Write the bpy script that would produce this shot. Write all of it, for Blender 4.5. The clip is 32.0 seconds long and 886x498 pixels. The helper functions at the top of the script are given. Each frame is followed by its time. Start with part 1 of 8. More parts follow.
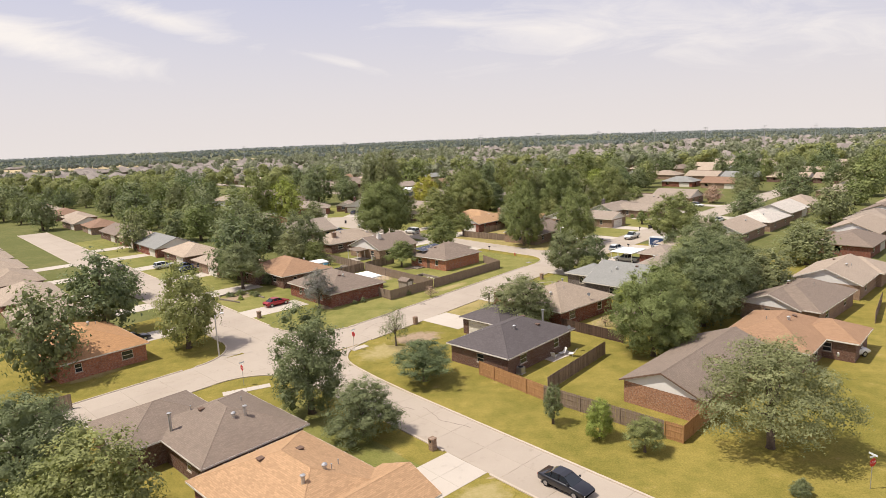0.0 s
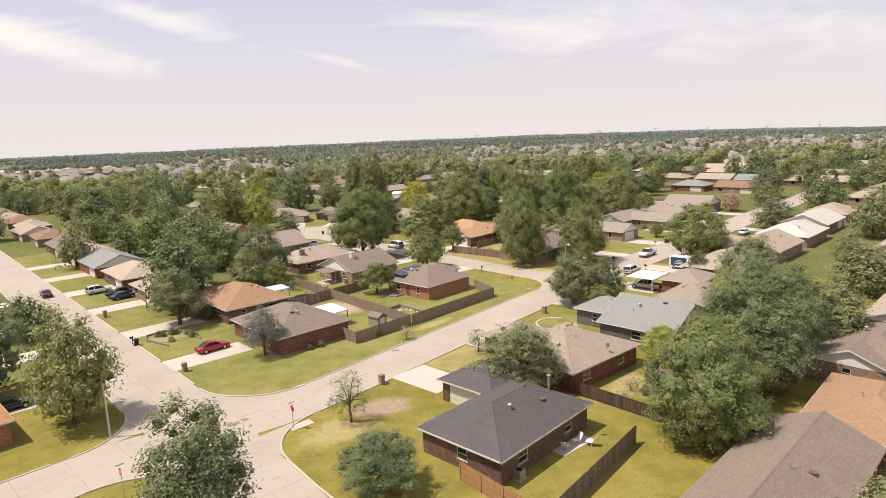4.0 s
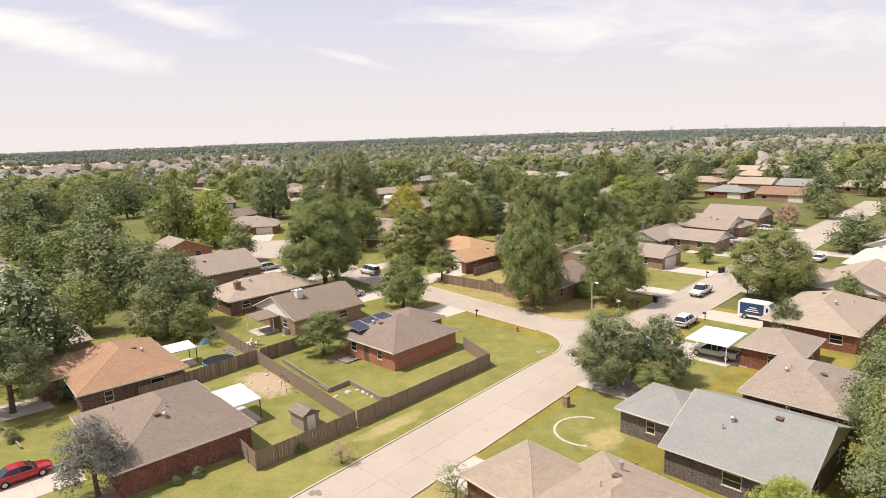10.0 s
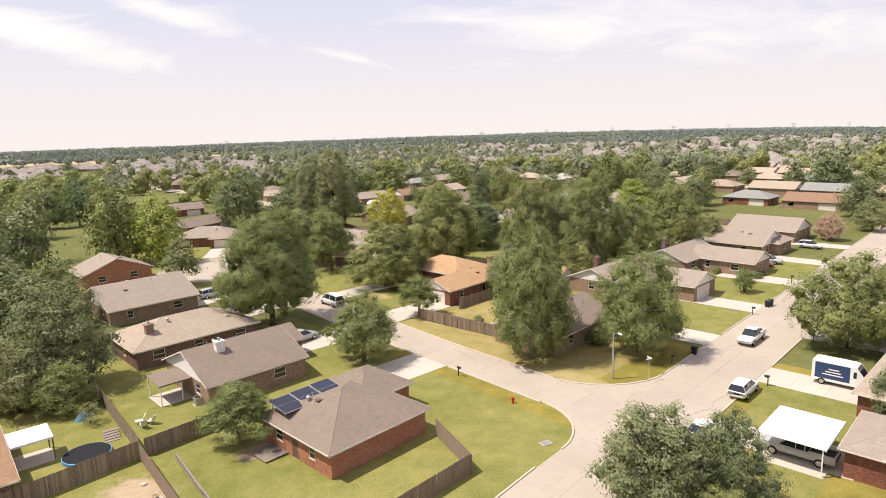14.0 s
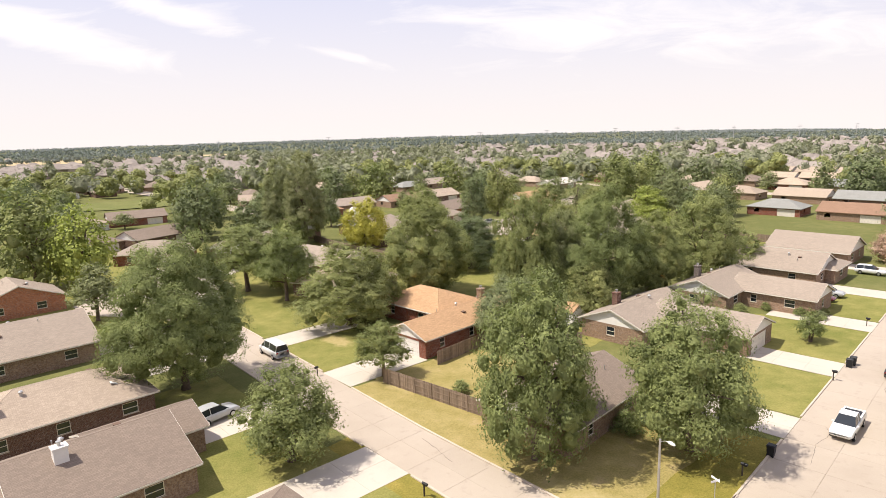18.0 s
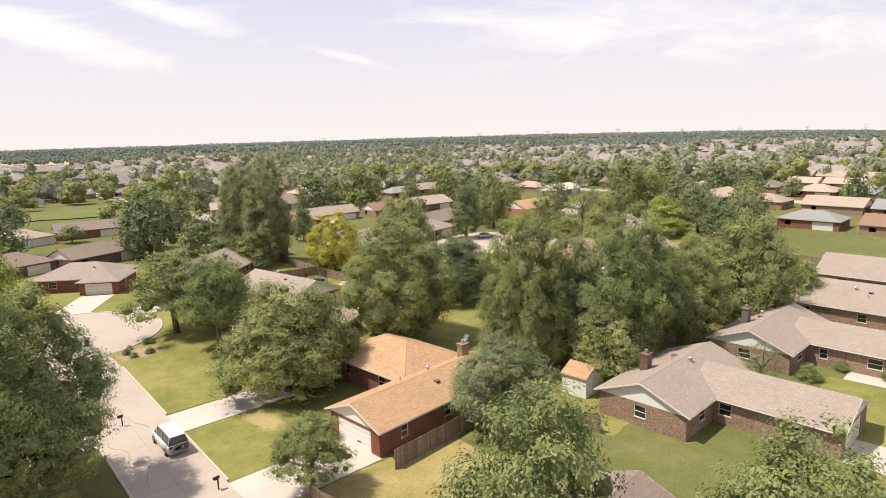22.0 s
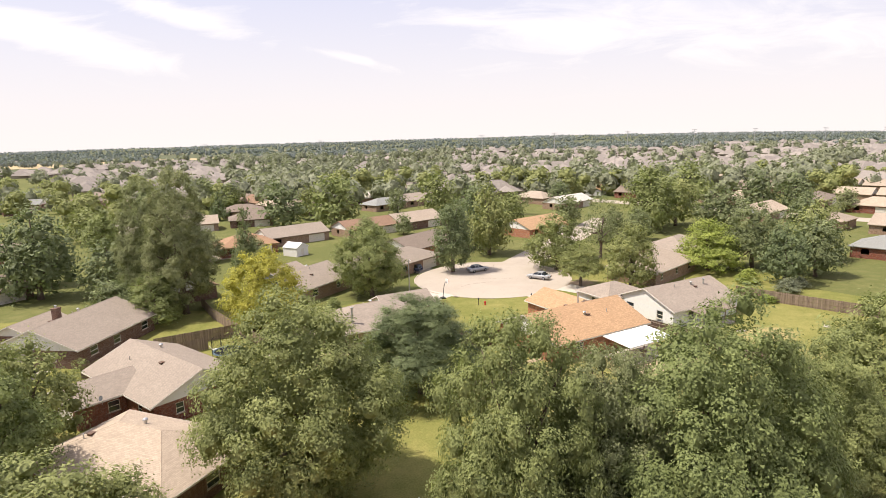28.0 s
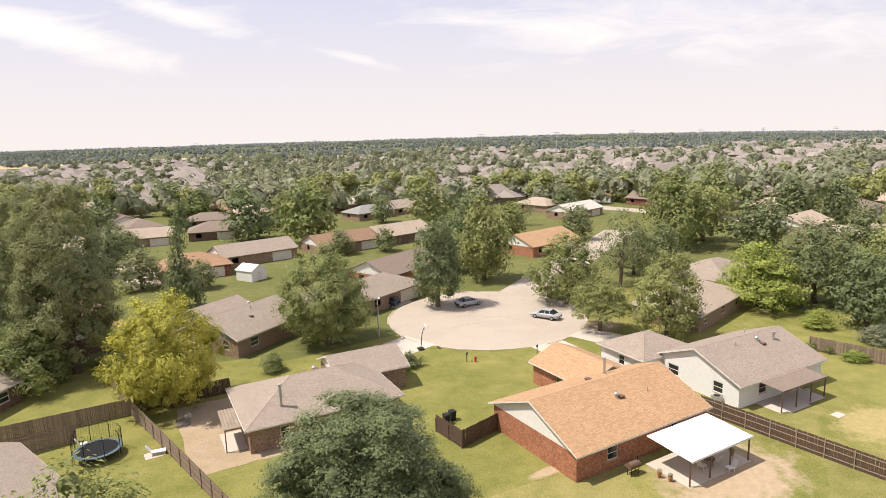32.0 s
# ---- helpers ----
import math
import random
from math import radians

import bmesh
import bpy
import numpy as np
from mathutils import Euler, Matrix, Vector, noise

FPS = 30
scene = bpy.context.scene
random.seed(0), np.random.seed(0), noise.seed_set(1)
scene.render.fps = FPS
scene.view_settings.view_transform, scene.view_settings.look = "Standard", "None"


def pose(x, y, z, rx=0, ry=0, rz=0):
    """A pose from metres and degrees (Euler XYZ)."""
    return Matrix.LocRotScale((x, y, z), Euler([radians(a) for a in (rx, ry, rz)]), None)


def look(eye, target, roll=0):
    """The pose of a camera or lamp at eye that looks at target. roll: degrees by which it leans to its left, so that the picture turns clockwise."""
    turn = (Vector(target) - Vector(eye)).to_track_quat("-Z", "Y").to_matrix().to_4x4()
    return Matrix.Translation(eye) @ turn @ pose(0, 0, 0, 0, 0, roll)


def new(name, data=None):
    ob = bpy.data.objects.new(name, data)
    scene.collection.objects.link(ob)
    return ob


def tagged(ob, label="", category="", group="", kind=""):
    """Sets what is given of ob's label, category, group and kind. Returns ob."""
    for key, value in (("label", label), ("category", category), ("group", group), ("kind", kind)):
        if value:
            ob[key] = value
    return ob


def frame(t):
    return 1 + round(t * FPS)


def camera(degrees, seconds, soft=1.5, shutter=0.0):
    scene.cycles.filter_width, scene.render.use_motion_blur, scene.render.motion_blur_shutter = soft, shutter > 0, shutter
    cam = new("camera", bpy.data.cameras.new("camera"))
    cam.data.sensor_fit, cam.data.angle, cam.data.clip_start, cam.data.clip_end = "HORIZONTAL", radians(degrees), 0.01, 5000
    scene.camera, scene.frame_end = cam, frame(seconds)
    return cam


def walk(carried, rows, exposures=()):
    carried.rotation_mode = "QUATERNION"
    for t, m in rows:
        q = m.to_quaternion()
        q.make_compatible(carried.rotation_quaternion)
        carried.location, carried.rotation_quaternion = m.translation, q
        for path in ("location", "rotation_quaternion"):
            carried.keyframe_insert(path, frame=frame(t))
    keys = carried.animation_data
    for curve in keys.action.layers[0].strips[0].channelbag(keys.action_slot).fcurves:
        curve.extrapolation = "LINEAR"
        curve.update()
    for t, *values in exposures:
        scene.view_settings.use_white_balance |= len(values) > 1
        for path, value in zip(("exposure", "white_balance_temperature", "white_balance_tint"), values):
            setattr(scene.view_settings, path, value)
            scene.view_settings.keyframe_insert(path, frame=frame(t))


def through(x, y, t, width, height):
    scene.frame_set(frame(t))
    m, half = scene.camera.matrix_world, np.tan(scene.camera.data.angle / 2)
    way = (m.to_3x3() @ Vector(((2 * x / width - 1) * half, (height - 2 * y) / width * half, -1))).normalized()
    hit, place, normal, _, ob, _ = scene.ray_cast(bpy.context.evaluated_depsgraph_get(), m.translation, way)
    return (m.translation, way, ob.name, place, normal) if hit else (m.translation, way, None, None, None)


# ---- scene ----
import itertools

cam = camera(71.0, 32.0, soft=0.3)
# seconds, x, y, z, yaw, pitch, lean to the right
ROWS = [
    (0, 0.00, 0.00, 29.60, -0.00, -10.47, 2.48),
    (1, 0.79, 5.70, 29.69, -0.13, -10.45, 2.50),
    (2, 1.56, 11.47, 29.77, -0.29, -10.49, 2.53),
    (3, 2.31, 17.40, 29.84, -0.28, -10.52, 2.54),
    (4, 3.05, 23.45, 29.85, -0.19, -10.55, 2.48),
    (5, 3.77, 29.68, 29.66, -0.01, -10.60, 2.41),
    (6, 4.51, 35.92, 29.45, 0.20, -10.63, 2.35),
    (7, 5.35, 41.97, 29.37, 0.37, -10.65, 2.27),
    (8, 6.20, 47.98, 29.31, 0.49, -10.67, 2.23),
    (9, 7.02, 54.08, 29.22, 0.55, -10.67, 2.14),
    (10, 7.83, 60.21, 29.13, 0.63, -10.74, 2.13),
    (11, 8.62, 66.38, 29.03, 0.61, -10.75, 2.06),
    (12, 9.39, 72.60, 28.93, 0.54, -10.73, 2.08),
    (13, 10.17, 78.91, 28.85, 0.48, -10.76, 2.06),
    (14, 10.92, 85.24, 28.79, 0.44, -10.82, 2.02),
    (15, 11.57, 91.52, 28.73, 0.45, -10.81, 1.96),
    (16, 12.27, 97.78, 28.66, 0.41, -10.79, 1.87),
    (17, 13.15, 104.03, 28.56, 0.41, -10.80, 1.80),
    (18, 14.07, 110.24, 28.47, 0.37, -10.80, 1.77),
    (19, 14.90, 116.39, 28.40, 0.28, -10.82, 1.76),
    (20, 15.73, 122.43, 28.38, 0.24, -10.79, 1.73),
    (21, 16.63, 128.20, 28.44, 0.29, -10.77, 1.72),
    (22, 17.56, 133.94, 28.52, 0.43, -10.73, 1.73),
    (23, 18.53, 139.86, 28.53, 0.64, -10.75, 1.70),
    (24, 19.49, 145.89, 28.56, 0.83, -10.74, 1.68),
    (25, 20.36, 152.02, 28.66, 0.95, -10.71, 1.67),
    (26, 21.19, 158.27, 28.79, 0.95, -10.65, 1.68),
    (27, 22.00, 164.61, 28.87, 0.94, -10.59, 1.73),
    (28, 22.78, 171.07, 28.92, 0.92, -10.59, 1.75),
    (29, 23.55, 177.66, 28.86, 0.94, -10.61, 1.78),
    (30, 24.27, 184.34, 28.80, 0.95, -10.66, 1.77),
    (31, 24.92, 191.08, 28.81, 0.82, -10.68, 1.75),
    (32, 25.54, 197.85, 28.84, 0.96, -10.65, 1.71),
]
walk(cam, [(t, pose(x, y, z, 0, 0, yaw) @ pose(0, 0, 0, 90 + pitch) @ pose(0, 0, 0, 0, 0, -lean)) for t, x, y, z, yaw, pitch, lean in ROWS],
     exposures=[(0, 0.0), (3, 0.03), (6, 0.19), (9, 0.17), (13, 0.22), (17, 0.33), (19, 0.34), (21, 0.22), (22, 0.27), (23, 0.4), (25, 0.47), (28, 0.36), (30, 0.31), (32, 0.25)])

# ---- daylight ----
SUN_EL, SUN_FROM = 61.0, 186.0          # height of the sun; compass bearing (from +x, counter-clockwise) it stands at
SKY, HAZE, MILKY = 0.12, (0.82, 0.755, 0.728), (0.66, 0.642, 0.785)
world = bpy.data.worlds.new("sky")
scene.world = world
world.use_nodes = True
wn, wl = world.node_tree.nodes, world.node_tree.links
wn.clear()
w_out, w_bg, w_sky = wn.new("ShaderNodeOutputWorld"), wn.new("ShaderNodeBackground"), wn.new("ShaderNodeTexSky")
w_sky.sky_type, w_sky.sun_disc = "NISHITA", False
w_sky.sun_elevation, w_sky.sun_rotation = radians(SUN_EL), radians(90 - SUN_FROM)
w_sky.air_density, w_sky.dust_density, w_sky.ozone_density = 1.0, 1.0, 1.0
w_co, w_map, w_sep = wn.new("ShaderNodeTexCoord"), wn.new("ShaderNodeMapping"), wn.new("ShaderNodeSeparateXYZ")
# a hot hazy noon: the sky whitens towards the horizon all round, with thin streaks of high cloud
w_haze = wn.new("ShaderNodeMapRange")
w_haze.inputs[1].default_value, w_haze.inputs[2].default_value, w_haze.inputs[3].default_value, w_haze.inputs[4].default_value = 0.0, 0.24, 0.97, 0.0
w_mixb, w_mixh, w_mixc = wn.new("ShaderNodeMixRGB"), wn.new("ShaderNodeMixRGB"), wn.new("ShaderNodeMixRGB")
w_mixb.inputs[0].default_value = 0.8
w_mixb.inputs[2].default_value = (MILKY[0] / SKY, MILKY[1] / SKY, MILKY[2] / SKY, 1)
w_mixh.inputs[2].default_value = (HAZE[0] / SKY, HAZE[1] / SKY, HAZE[2] / SKY, 1)
w_mixc.inputs[2].default_value = (0.97 / SKY, 0.905 / SKY, 0.86 / SKY, 1)
def w_math(kind, a, b=None):
    q = wn.new("ShaderNodeMath")
    q.operation = kind
    for i, v in enumerate((a, b)):
        if isinstance(v, (int, float)):
            q.inputs[i].default_value = v
        elif v is not None:
            wl.new(v, q.inputs[i])
    return q.outputs[0]


# where a direction meets a far upright plane to the north: across and up it
wl.new(w_co.outputs["Generated"], w_sep.inputs[0])
w_north = w_math("MAXIMUM", w_math("ABSOLUTE", w_sep.outputs[1]), 0.2)
w_u, w_v = w_math("DIVIDE", w_sep.outputs[0], w_north), w_math("DIVIDE", w_sep.outputs[2], w_north)
w_uv = wn.new("ShaderNodeCombineXYZ")
wl.new(w_u, w_uv.inputs[0]), wl.new(w_v, w_uv.inputs[1]), wl.new(w_sep.outputs[1], w_uv.inputs[2])
w_map.inputs["Rotation"].default_value = (0.0, 0.0, 0.25)
w_map.inputs["Scale"].default_value = (3.2, 13.0, 1.0)
w_n1 = wn.new("ShaderNodeTexNoise")
w_n1.inputs["Scale"].default_value, w_n1.inputs["Detail"].default_value, w_n1.inputs["Roughness"].default_value = 1.7, 8.0, 0.62
w_n1.inputs["Distortion"].default_value = 0.6
wl.new(w_uv.outputs[0], w_map.inputs[0]), wl.new(w_map.outputs[0], w_n1.inputs[0])
# the streaks of cloud: across, up, slope, half length, half thickness, weight
w_sum = w_math("MULTIPLY", w_n1.outputs[0], 1.0)
for cu, cv, slope, lu, lv, wt in ((-0.63, 0.17, -0.26, 0.21, 0.027, 0.62), (-0.43, 0.195, -0.32, 0.13, 0.018, 0.42), (-0.13, 0.113, -0.3, 0.075, 0.009, 0.36), (0.1, 0.165, -0.14, 0.2, 0.02, 0.3), (0.48, 0.15, -0.12, 0.3, 0.045, 0.3), (0.25, 0.115, -0.1, 0.3, 0.02, 0.12)):
    du = w_math("DIVIDE", w_math("SUBTRACT", w_u, cu), lu)
    dv = w_math("DIVIDE", w_math("SUBTRACT", w_math("SUBTRACT", w_v, cv), w_math("MULTIPLY", w_math("SUBTRACT", w_u, cu), slope)), lv)
    near = w_math("ADD", w_math("MULTIPLY", du, du), w_math("MULTIPLY", dv, dv))
    w_sum = w_math("ADD", w_sum, w_math("MULTIPLY", w_math("POWER", 2.718, w_math("MULTIPLY", near, -1.0)), wt))
w_ramp = wn.new("ShaderNodeMapRange")
w_ramp.inputs[1].default_value, w_ramp.inputs[2].default_value, w_ramp.inputs[3].default_value, w_ramp.inputs[4].default_value = 0.6, 1.05, 0.0, 0.95
wl.new(w_sum, w_ramp.inputs[0]), wl.new(w_sep.outputs[2], w_haze.inputs[0])
wl.new(w_sky.outputs[0], w_mixb.inputs[1]), wl.new(w_haze.outputs[0], w_mixh.inputs[0]), wl.new(w_mixb.outputs[0], w_mixh.inputs[1])
w_low = wn.new("ShaderNodeMapRange")
w_low.inputs[1].default_value, w_low.inputs[2].default_value = 0.04, 0.1
wl.new(w_sep.outputs[2], w_low.inputs[0])
wl.new(w_math("MULTIPLY", w_low.outputs[0], w_ramp.outputs[0]), w_mixc.inputs[0]), wl.new(w_mixh.outputs[0], w_mixc.inputs[1]), wl.new(w_mixc.outputs[0], w_bg.inputs[0])
w_bg.inputs[1].default_value = SKY
wl.new(w_bg.outputs[0], w_out.inputs[0])
sun = new("sun", bpy.data.lights.new("sun", "SUN"))
sun.data.energy, sun.data.angle, sun.data.color = 4.8, radians(0.55), (1.0, 0.935, 0.85)
sx, sy = math.cos(radians(SUN_FROM)), math.sin(radians(SUN_FROM))
sun.matrix_world = look((sx * 60, sy * 60, 100), (sx * 60 - sx * math.cos(radians(SUN_EL)), sy * 60 - sy * math.cos(radians(SUN_EL)), 100 - math.sin(radians(SUN_EL))))


# ---- materials ----
def nodes_of(name):
    m = bpy.data.materials.new(name)
    m.use_nodes = True
    nt = m.node_tree
    b = nt.nodes["Principled BSDF"]
    b.inputs["Specular IOR Level"].default_value = 0.25
    return m, nt.nodes, nt.links, b


def noise_node(n, l, vec, scale, detail=4.0, rough=0.6):
    t = n.new("ShaderNodeTexNoise")
    t.inputs["Scale"].default_value, t.inputs["Detail"].default_value, t.inputs["Roughness"].default_value = scale, detail, rough
    l.new(vec, t.inputs["Vector"])
    return t.outputs[0]


def mixed(n, l, fac, a, b, kind="MIX"):
    m = n.new("ShaderNodeMixRGB")
    m.blend_type = kind
    for i, v in ((0, fac), (1, a), (2, b)):
        if isinstance(v, (int, float)):
            m.inputs[i].default_value = v
        elif isinstance(v, tuple):
            m.inputs[i].default_value = (*v, 1)
        else:
            l.new(v, m.inputs[i])
    return m.outputs[0]


def ramped(n, l, v, lo, hi):
    r = n.new("ShaderNodeMapRange")
    r.inputs[1].default_value, r.inputs[2].default_value = lo, hi
    l.new(v, r.inputs[0])
    return r.outputs[0]


def bumped(n, l, b, height, strength, dist):
    k = n.new("ShaderNodeBump")
    k.inputs["Strength"].default_value, k.inputs["Distance"].default_value = strength, dist
    l.new(height, k.inputs["Height"])
    l.new(k.outputs[0], b.inputs["Normal"])


def coords(n, which="Object"):
    return n.new("ShaderNodeTexCoord").outputs[which]


def shifted(n, l, vec):
    """The coordinates moved by the object's own random number, so that copies differ."""
    a, m = n.new("ShaderNodeVectorMath"), n.new("ShaderNodeVectorMath")
    m.operation = "SCALE"
    m.inputs[0].default_value = (37.0, 53.0, 11.0)
    l.new(n.new("ShaderNodeObjectInfo").outputs["Random"], m.inputs["Scale"])
    l.new(vec, a.inputs[0]), l.new(m.outputs[0], a.inputs[1])
    return a.outputs[0]


def shingle_mat(name, c, vary=0.22):
    m, n, l, b = nodes_of(name)
    uv = coords(n, "UV")
    br = n.new("ShaderNodeTexBrick")
    br.inputs["Scale"].default_value, br.inputs["Brick Width"].default_value, br.inputs["Row Height"].default_value = 1.0, 0.34, 0.15
    br.inputs["Mortar Size"].default_value, br.inputs["Bias"].default_value = 0.012, 0.0
    dark, light = tuple(v * (1 - vary) for v in c), tuple(min(1, v * (1 + vary)) for v in c)
    br.inputs["Color1"].default_value, br.inputs["Color2"].default_value, br.inputs["Mortar"].default_value = (*dark, 1), (*light, 1), (*(v * 0.5 for v in c), 1)
    l.new(uv, br.inputs["Vector"])
    sv = shifted(n, l, coords(n))
    big = noise_node(n, l, sv, 0.35, 3)
    col = mixed(n, l, ramped(n, l, big, 0.3, 0.75), br.outputs[0], mixed(n, l, 1.0, br.outputs[0], (0.8, 0.79, 0.8), "MULTIPLY"))
    fine = noise_node(n, l, sv, 9.0, 3)
    col = mixed(n, l, 0.5, col, mixed(n, l, fine, tuple(v * 0.75 for v in c), tuple(v * 1.25 for v in c)))
    l.new(col, b.inputs["Base Color"])
    b.inputs["Roughness"].default_value = 0.9
    bumped(n, l, b, br.outputs["Fac"], 0.35, -0.01)
    return m


def brick_mat(name, c1, c2, mortar=(0.42, 0.36, 0.3)):
    m, n, l, b = nodes_of(name)
    br = n.new("ShaderNodeTexBrick")
    br.inputs["Scale"].default_value, br.inputs["Brick Width"].default_value, br.inputs["Row Height"].default_value = 1.0, 0.22, 0.08
    br.inputs["Mortar Size"].default_value = 0.006
    br.inputs["Color1"].default_value, br.inputs["Color2"].default_value, br.inputs["Mortar"].default_value = (*c1, 1), (*c2, 1), (*mortar, 1)
    l.new(coords(n, "UV"), br.inputs["Vector"])
    sv = shifted(n, l, coords(n))
    col = mixed(n, l, ramped(n, l, noise_node(n, l, sv, 5.0, 4), 0.35, 0.7), br.outputs[0], mixed(n, l, 1.0, br.outputs[0], (0.55, 0.5, 0.5), "MULTIPLY"))
    col = mixed(n, l, ramped(n, l, noise_node(n, l, sv, 0.7, 2), 0.4, 0.8), col, mixed(n, l, 1.0, col, (0.85, 0.82, 0.8), "MULTIPLY"))
    l.new(col, b.inputs["Base Color"])
    b.inputs["Roughness"].default_value = 0.88
    bumped(n, l, b, br.outputs["Fac"], 0.5, -0.01)
    return m


def plain_mat(name, c, rough=0.7, scale=3.0, vary=0.15, metal=0.0, bump=0.0, spec=0.25):
    """A surface of one colour with blotches and grain at two sizes."""
    m, n, l, b = nodes_of(name)
    sv = shifted(n, l, coords(n))
    a = noise_node(n, l, sv, scale, 5)
    f = noise_node(n, l, sv, scale * 9, 3)
    col = mixed(n, l, ramped(n, l, a, 0.3, 0.7), tuple(v * (1 - vary) for v in c), tuple(min(1.0, v * (1 + vary)) for v in c))
    col = mixed(n, l, 0.35, col, mixed(n, l, f, tuple(v * (1 - vary) for v in c), tuple(min(1.0, v * (1 + vary)) for v in c)))
    l.new(col, b.inputs["Base Color"])
    b.inputs["Roughness"].default_value, b.inputs["Metallic"].default_value = rough, metal
    b.inputs["Specular IOR Level"].default_value = spec
    if bump:
        bumped(n, l, b, f, 0.5, bump)
    return m


def board_mat(name, c, width=0.14, vary=0.3):
    """Weathered boards that run up the UV, with streaks and a tone of its own for each board."""
    m, n, l, b = nodes_of(name)
    mp = n.new("ShaderNodeMapping")
    mp.inputs["Scale"].default_value = (14.0, 0.8, 14.0)
    l.new(shifted(n, l, coords(n, "UV")), mp.inputs[0])
    streak = noise_node(n, l, mp.outputs[0], 1.0, 4)
    isl = n.new("ShaderNodeNewGeometry").outputs["Random Per Island"]
    col = mixed(n, l, isl, tuple(v * (1 - vary) for v in c), tuple(min(1, v * (1 + vary)) for v in c))
    col = mixed(n, l, ramped(n, l, streak, 0.3, 0.75), col, mixed(n, l, 1.0, col, (0.6, 0.57, 0.55), "MULTIPLY"))
    l.new(col, b.inputs["Base Color"])
    b.inputs["Roughness"].default_value = 0.9
    bumped(n, l, b, streak, 0.3, 0.01)
    return m


def grass_mat(name, lush, dry, bare, dryness=0.5, bareness=0.8, worn=()):
    """Mown grass. worn: two colours of a worn place that frays out towards the rim of the object."""
    m, n, l, b = nodes_of(name)
    v = n.new("ShaderNodeNewGeometry").outputs["Position"]
    big = noise_node(n, l, v, 0.06, 4, 0.6)
    mid = noise_node(n, l, v, 0.45, 5, 0.65)
    fine = noise_node(n, l, v, 6.0, 4, 0.7)
    s = n.new("ShaderNodeMath")
    s.operation = "ADD"
    l.new(big, s.inputs[0]), l.new(mid, s.inputs[1])
    col = mixed(n, l, ramped(n, l, s.outputs[0], 2 * dryness - 0.2, 2 * dryness + 0.22), lush, dry)
    col = mixed(n, l, ramped(n, l, mid, bareness - 0.06, bareness + 0.08), col, bare)
    tuft = noise_node(n, l, v, 1.7, 5, 0.75)
    col = mixed(n, l, mixed(n, l, 1.0, ramped(n, l, tuft, 0.5, 0.72), (0.45, 0.45, 0.45), "MULTIPLY"), col, mixed(n, l, 1.0, col, (0.6, 0.72, 0.62), "MULTIPLY"))
    col = mixed(n, l, 0.36, col, mixed(n, l, ramped(n, l, fine, 0.25, 0.75), tuple(k * 0.45 for k in lush), tuple(k * 1.5 for k in dry)))
    if worn:
        off, dist, a, q = n.new("ShaderNodeVectorMath"), n.new("ShaderNodeVectorMath"), n.new("ShaderNodeMath"), n.new("ShaderNodeMath")
        off.operation, off.inputs[1].default_value = "SUBTRACT", (0.5, 0.5, 0.5)
        mp = n.new("ShaderNodeVectorMath")
        mp.operation, mp.inputs[1].default_value = "MULTIPLY", (2.0, 2.0, 0.0)
        dist.operation, a.operation, q.operation = "LENGTH", "MULTIPLY", "SUBTRACT"
        a.inputs[1].default_value = 1.3
        l.new(coords(n, "Generated"), off.inputs[0]), l.new(off.outputs[0], mp.inputs[0]), l.new(mp.outputs[0], dist.inputs[0])
        l.new(noise_node(n, l, v, 0.7, 6, 0.7), a.inputs[0]), l.new(a.outputs[0], q.inputs[0]), l.new(dist.outputs["Value"], q.inputs[1])
        soil = mixed(n, l, ramped(n, l, tuft, 0.3, 0.7), worn[0], worn[1])
        col = mixed(n, l, ramped(n, l, q.outputs[0], -0.18, 0.16), col, soil)
    l.new(col, b.inputs["Base Color"])
    b.inputs["Roughness"].default_value = 0.95
    b.inputs["Specular IOR Level"].default_value = 0.1
    bumped(n, l, b, fine, 0.6, 0.06)
    return m


def concrete_mat(name, c, stain=0.25):
    m, n, l, b = nodes_of(name)
    v = n.new("ShaderNodeNewGeometry").outputs["Position"]
    rnd = n.new("ShaderNodeObjectInfo").outputs["Random"]
    big, mid, fine = noise_node(n, l, v, 0.12, 4), noise_node(n, l, v, 0.9, 5, 0.65), noise_node(n, l, v, 14.0, 3)
    col = mixed(n, l, rnd, tuple(k * 0.975 for k in c), tuple(min(1, k * 1.02) for k in c))
    col = mixed(n, l, ramped(n, l, big, 0.45, 0.8), col, mixed(n, l, 1.0, col, (1 - stain * 0.5, 1 - stain * 0.55, 1 - stain * 0.6), "MULTIPLY"))
    col = mixed(n, l, ramped(n, l, mid, 0.58, 0.82), col, mixed(n, l, 1.0, col, (1 - stain, 1 - stain * 1.05, 1 - stain * 1.1), "MULTIPLY"))
    col = mixed(n, l, ramped(n, l, fine, 0.2, 0.9), mixed(n, l, 1.0, col, (0.88, 0.88, 0.88), "MULTIPLY"), col)
    l.new(col, b.inputs["Base Color"])
    b.inputs["Roughness"].default_value = 0.9
    bumped(n, l, b, fine, 0.25, 0.01)
    return m


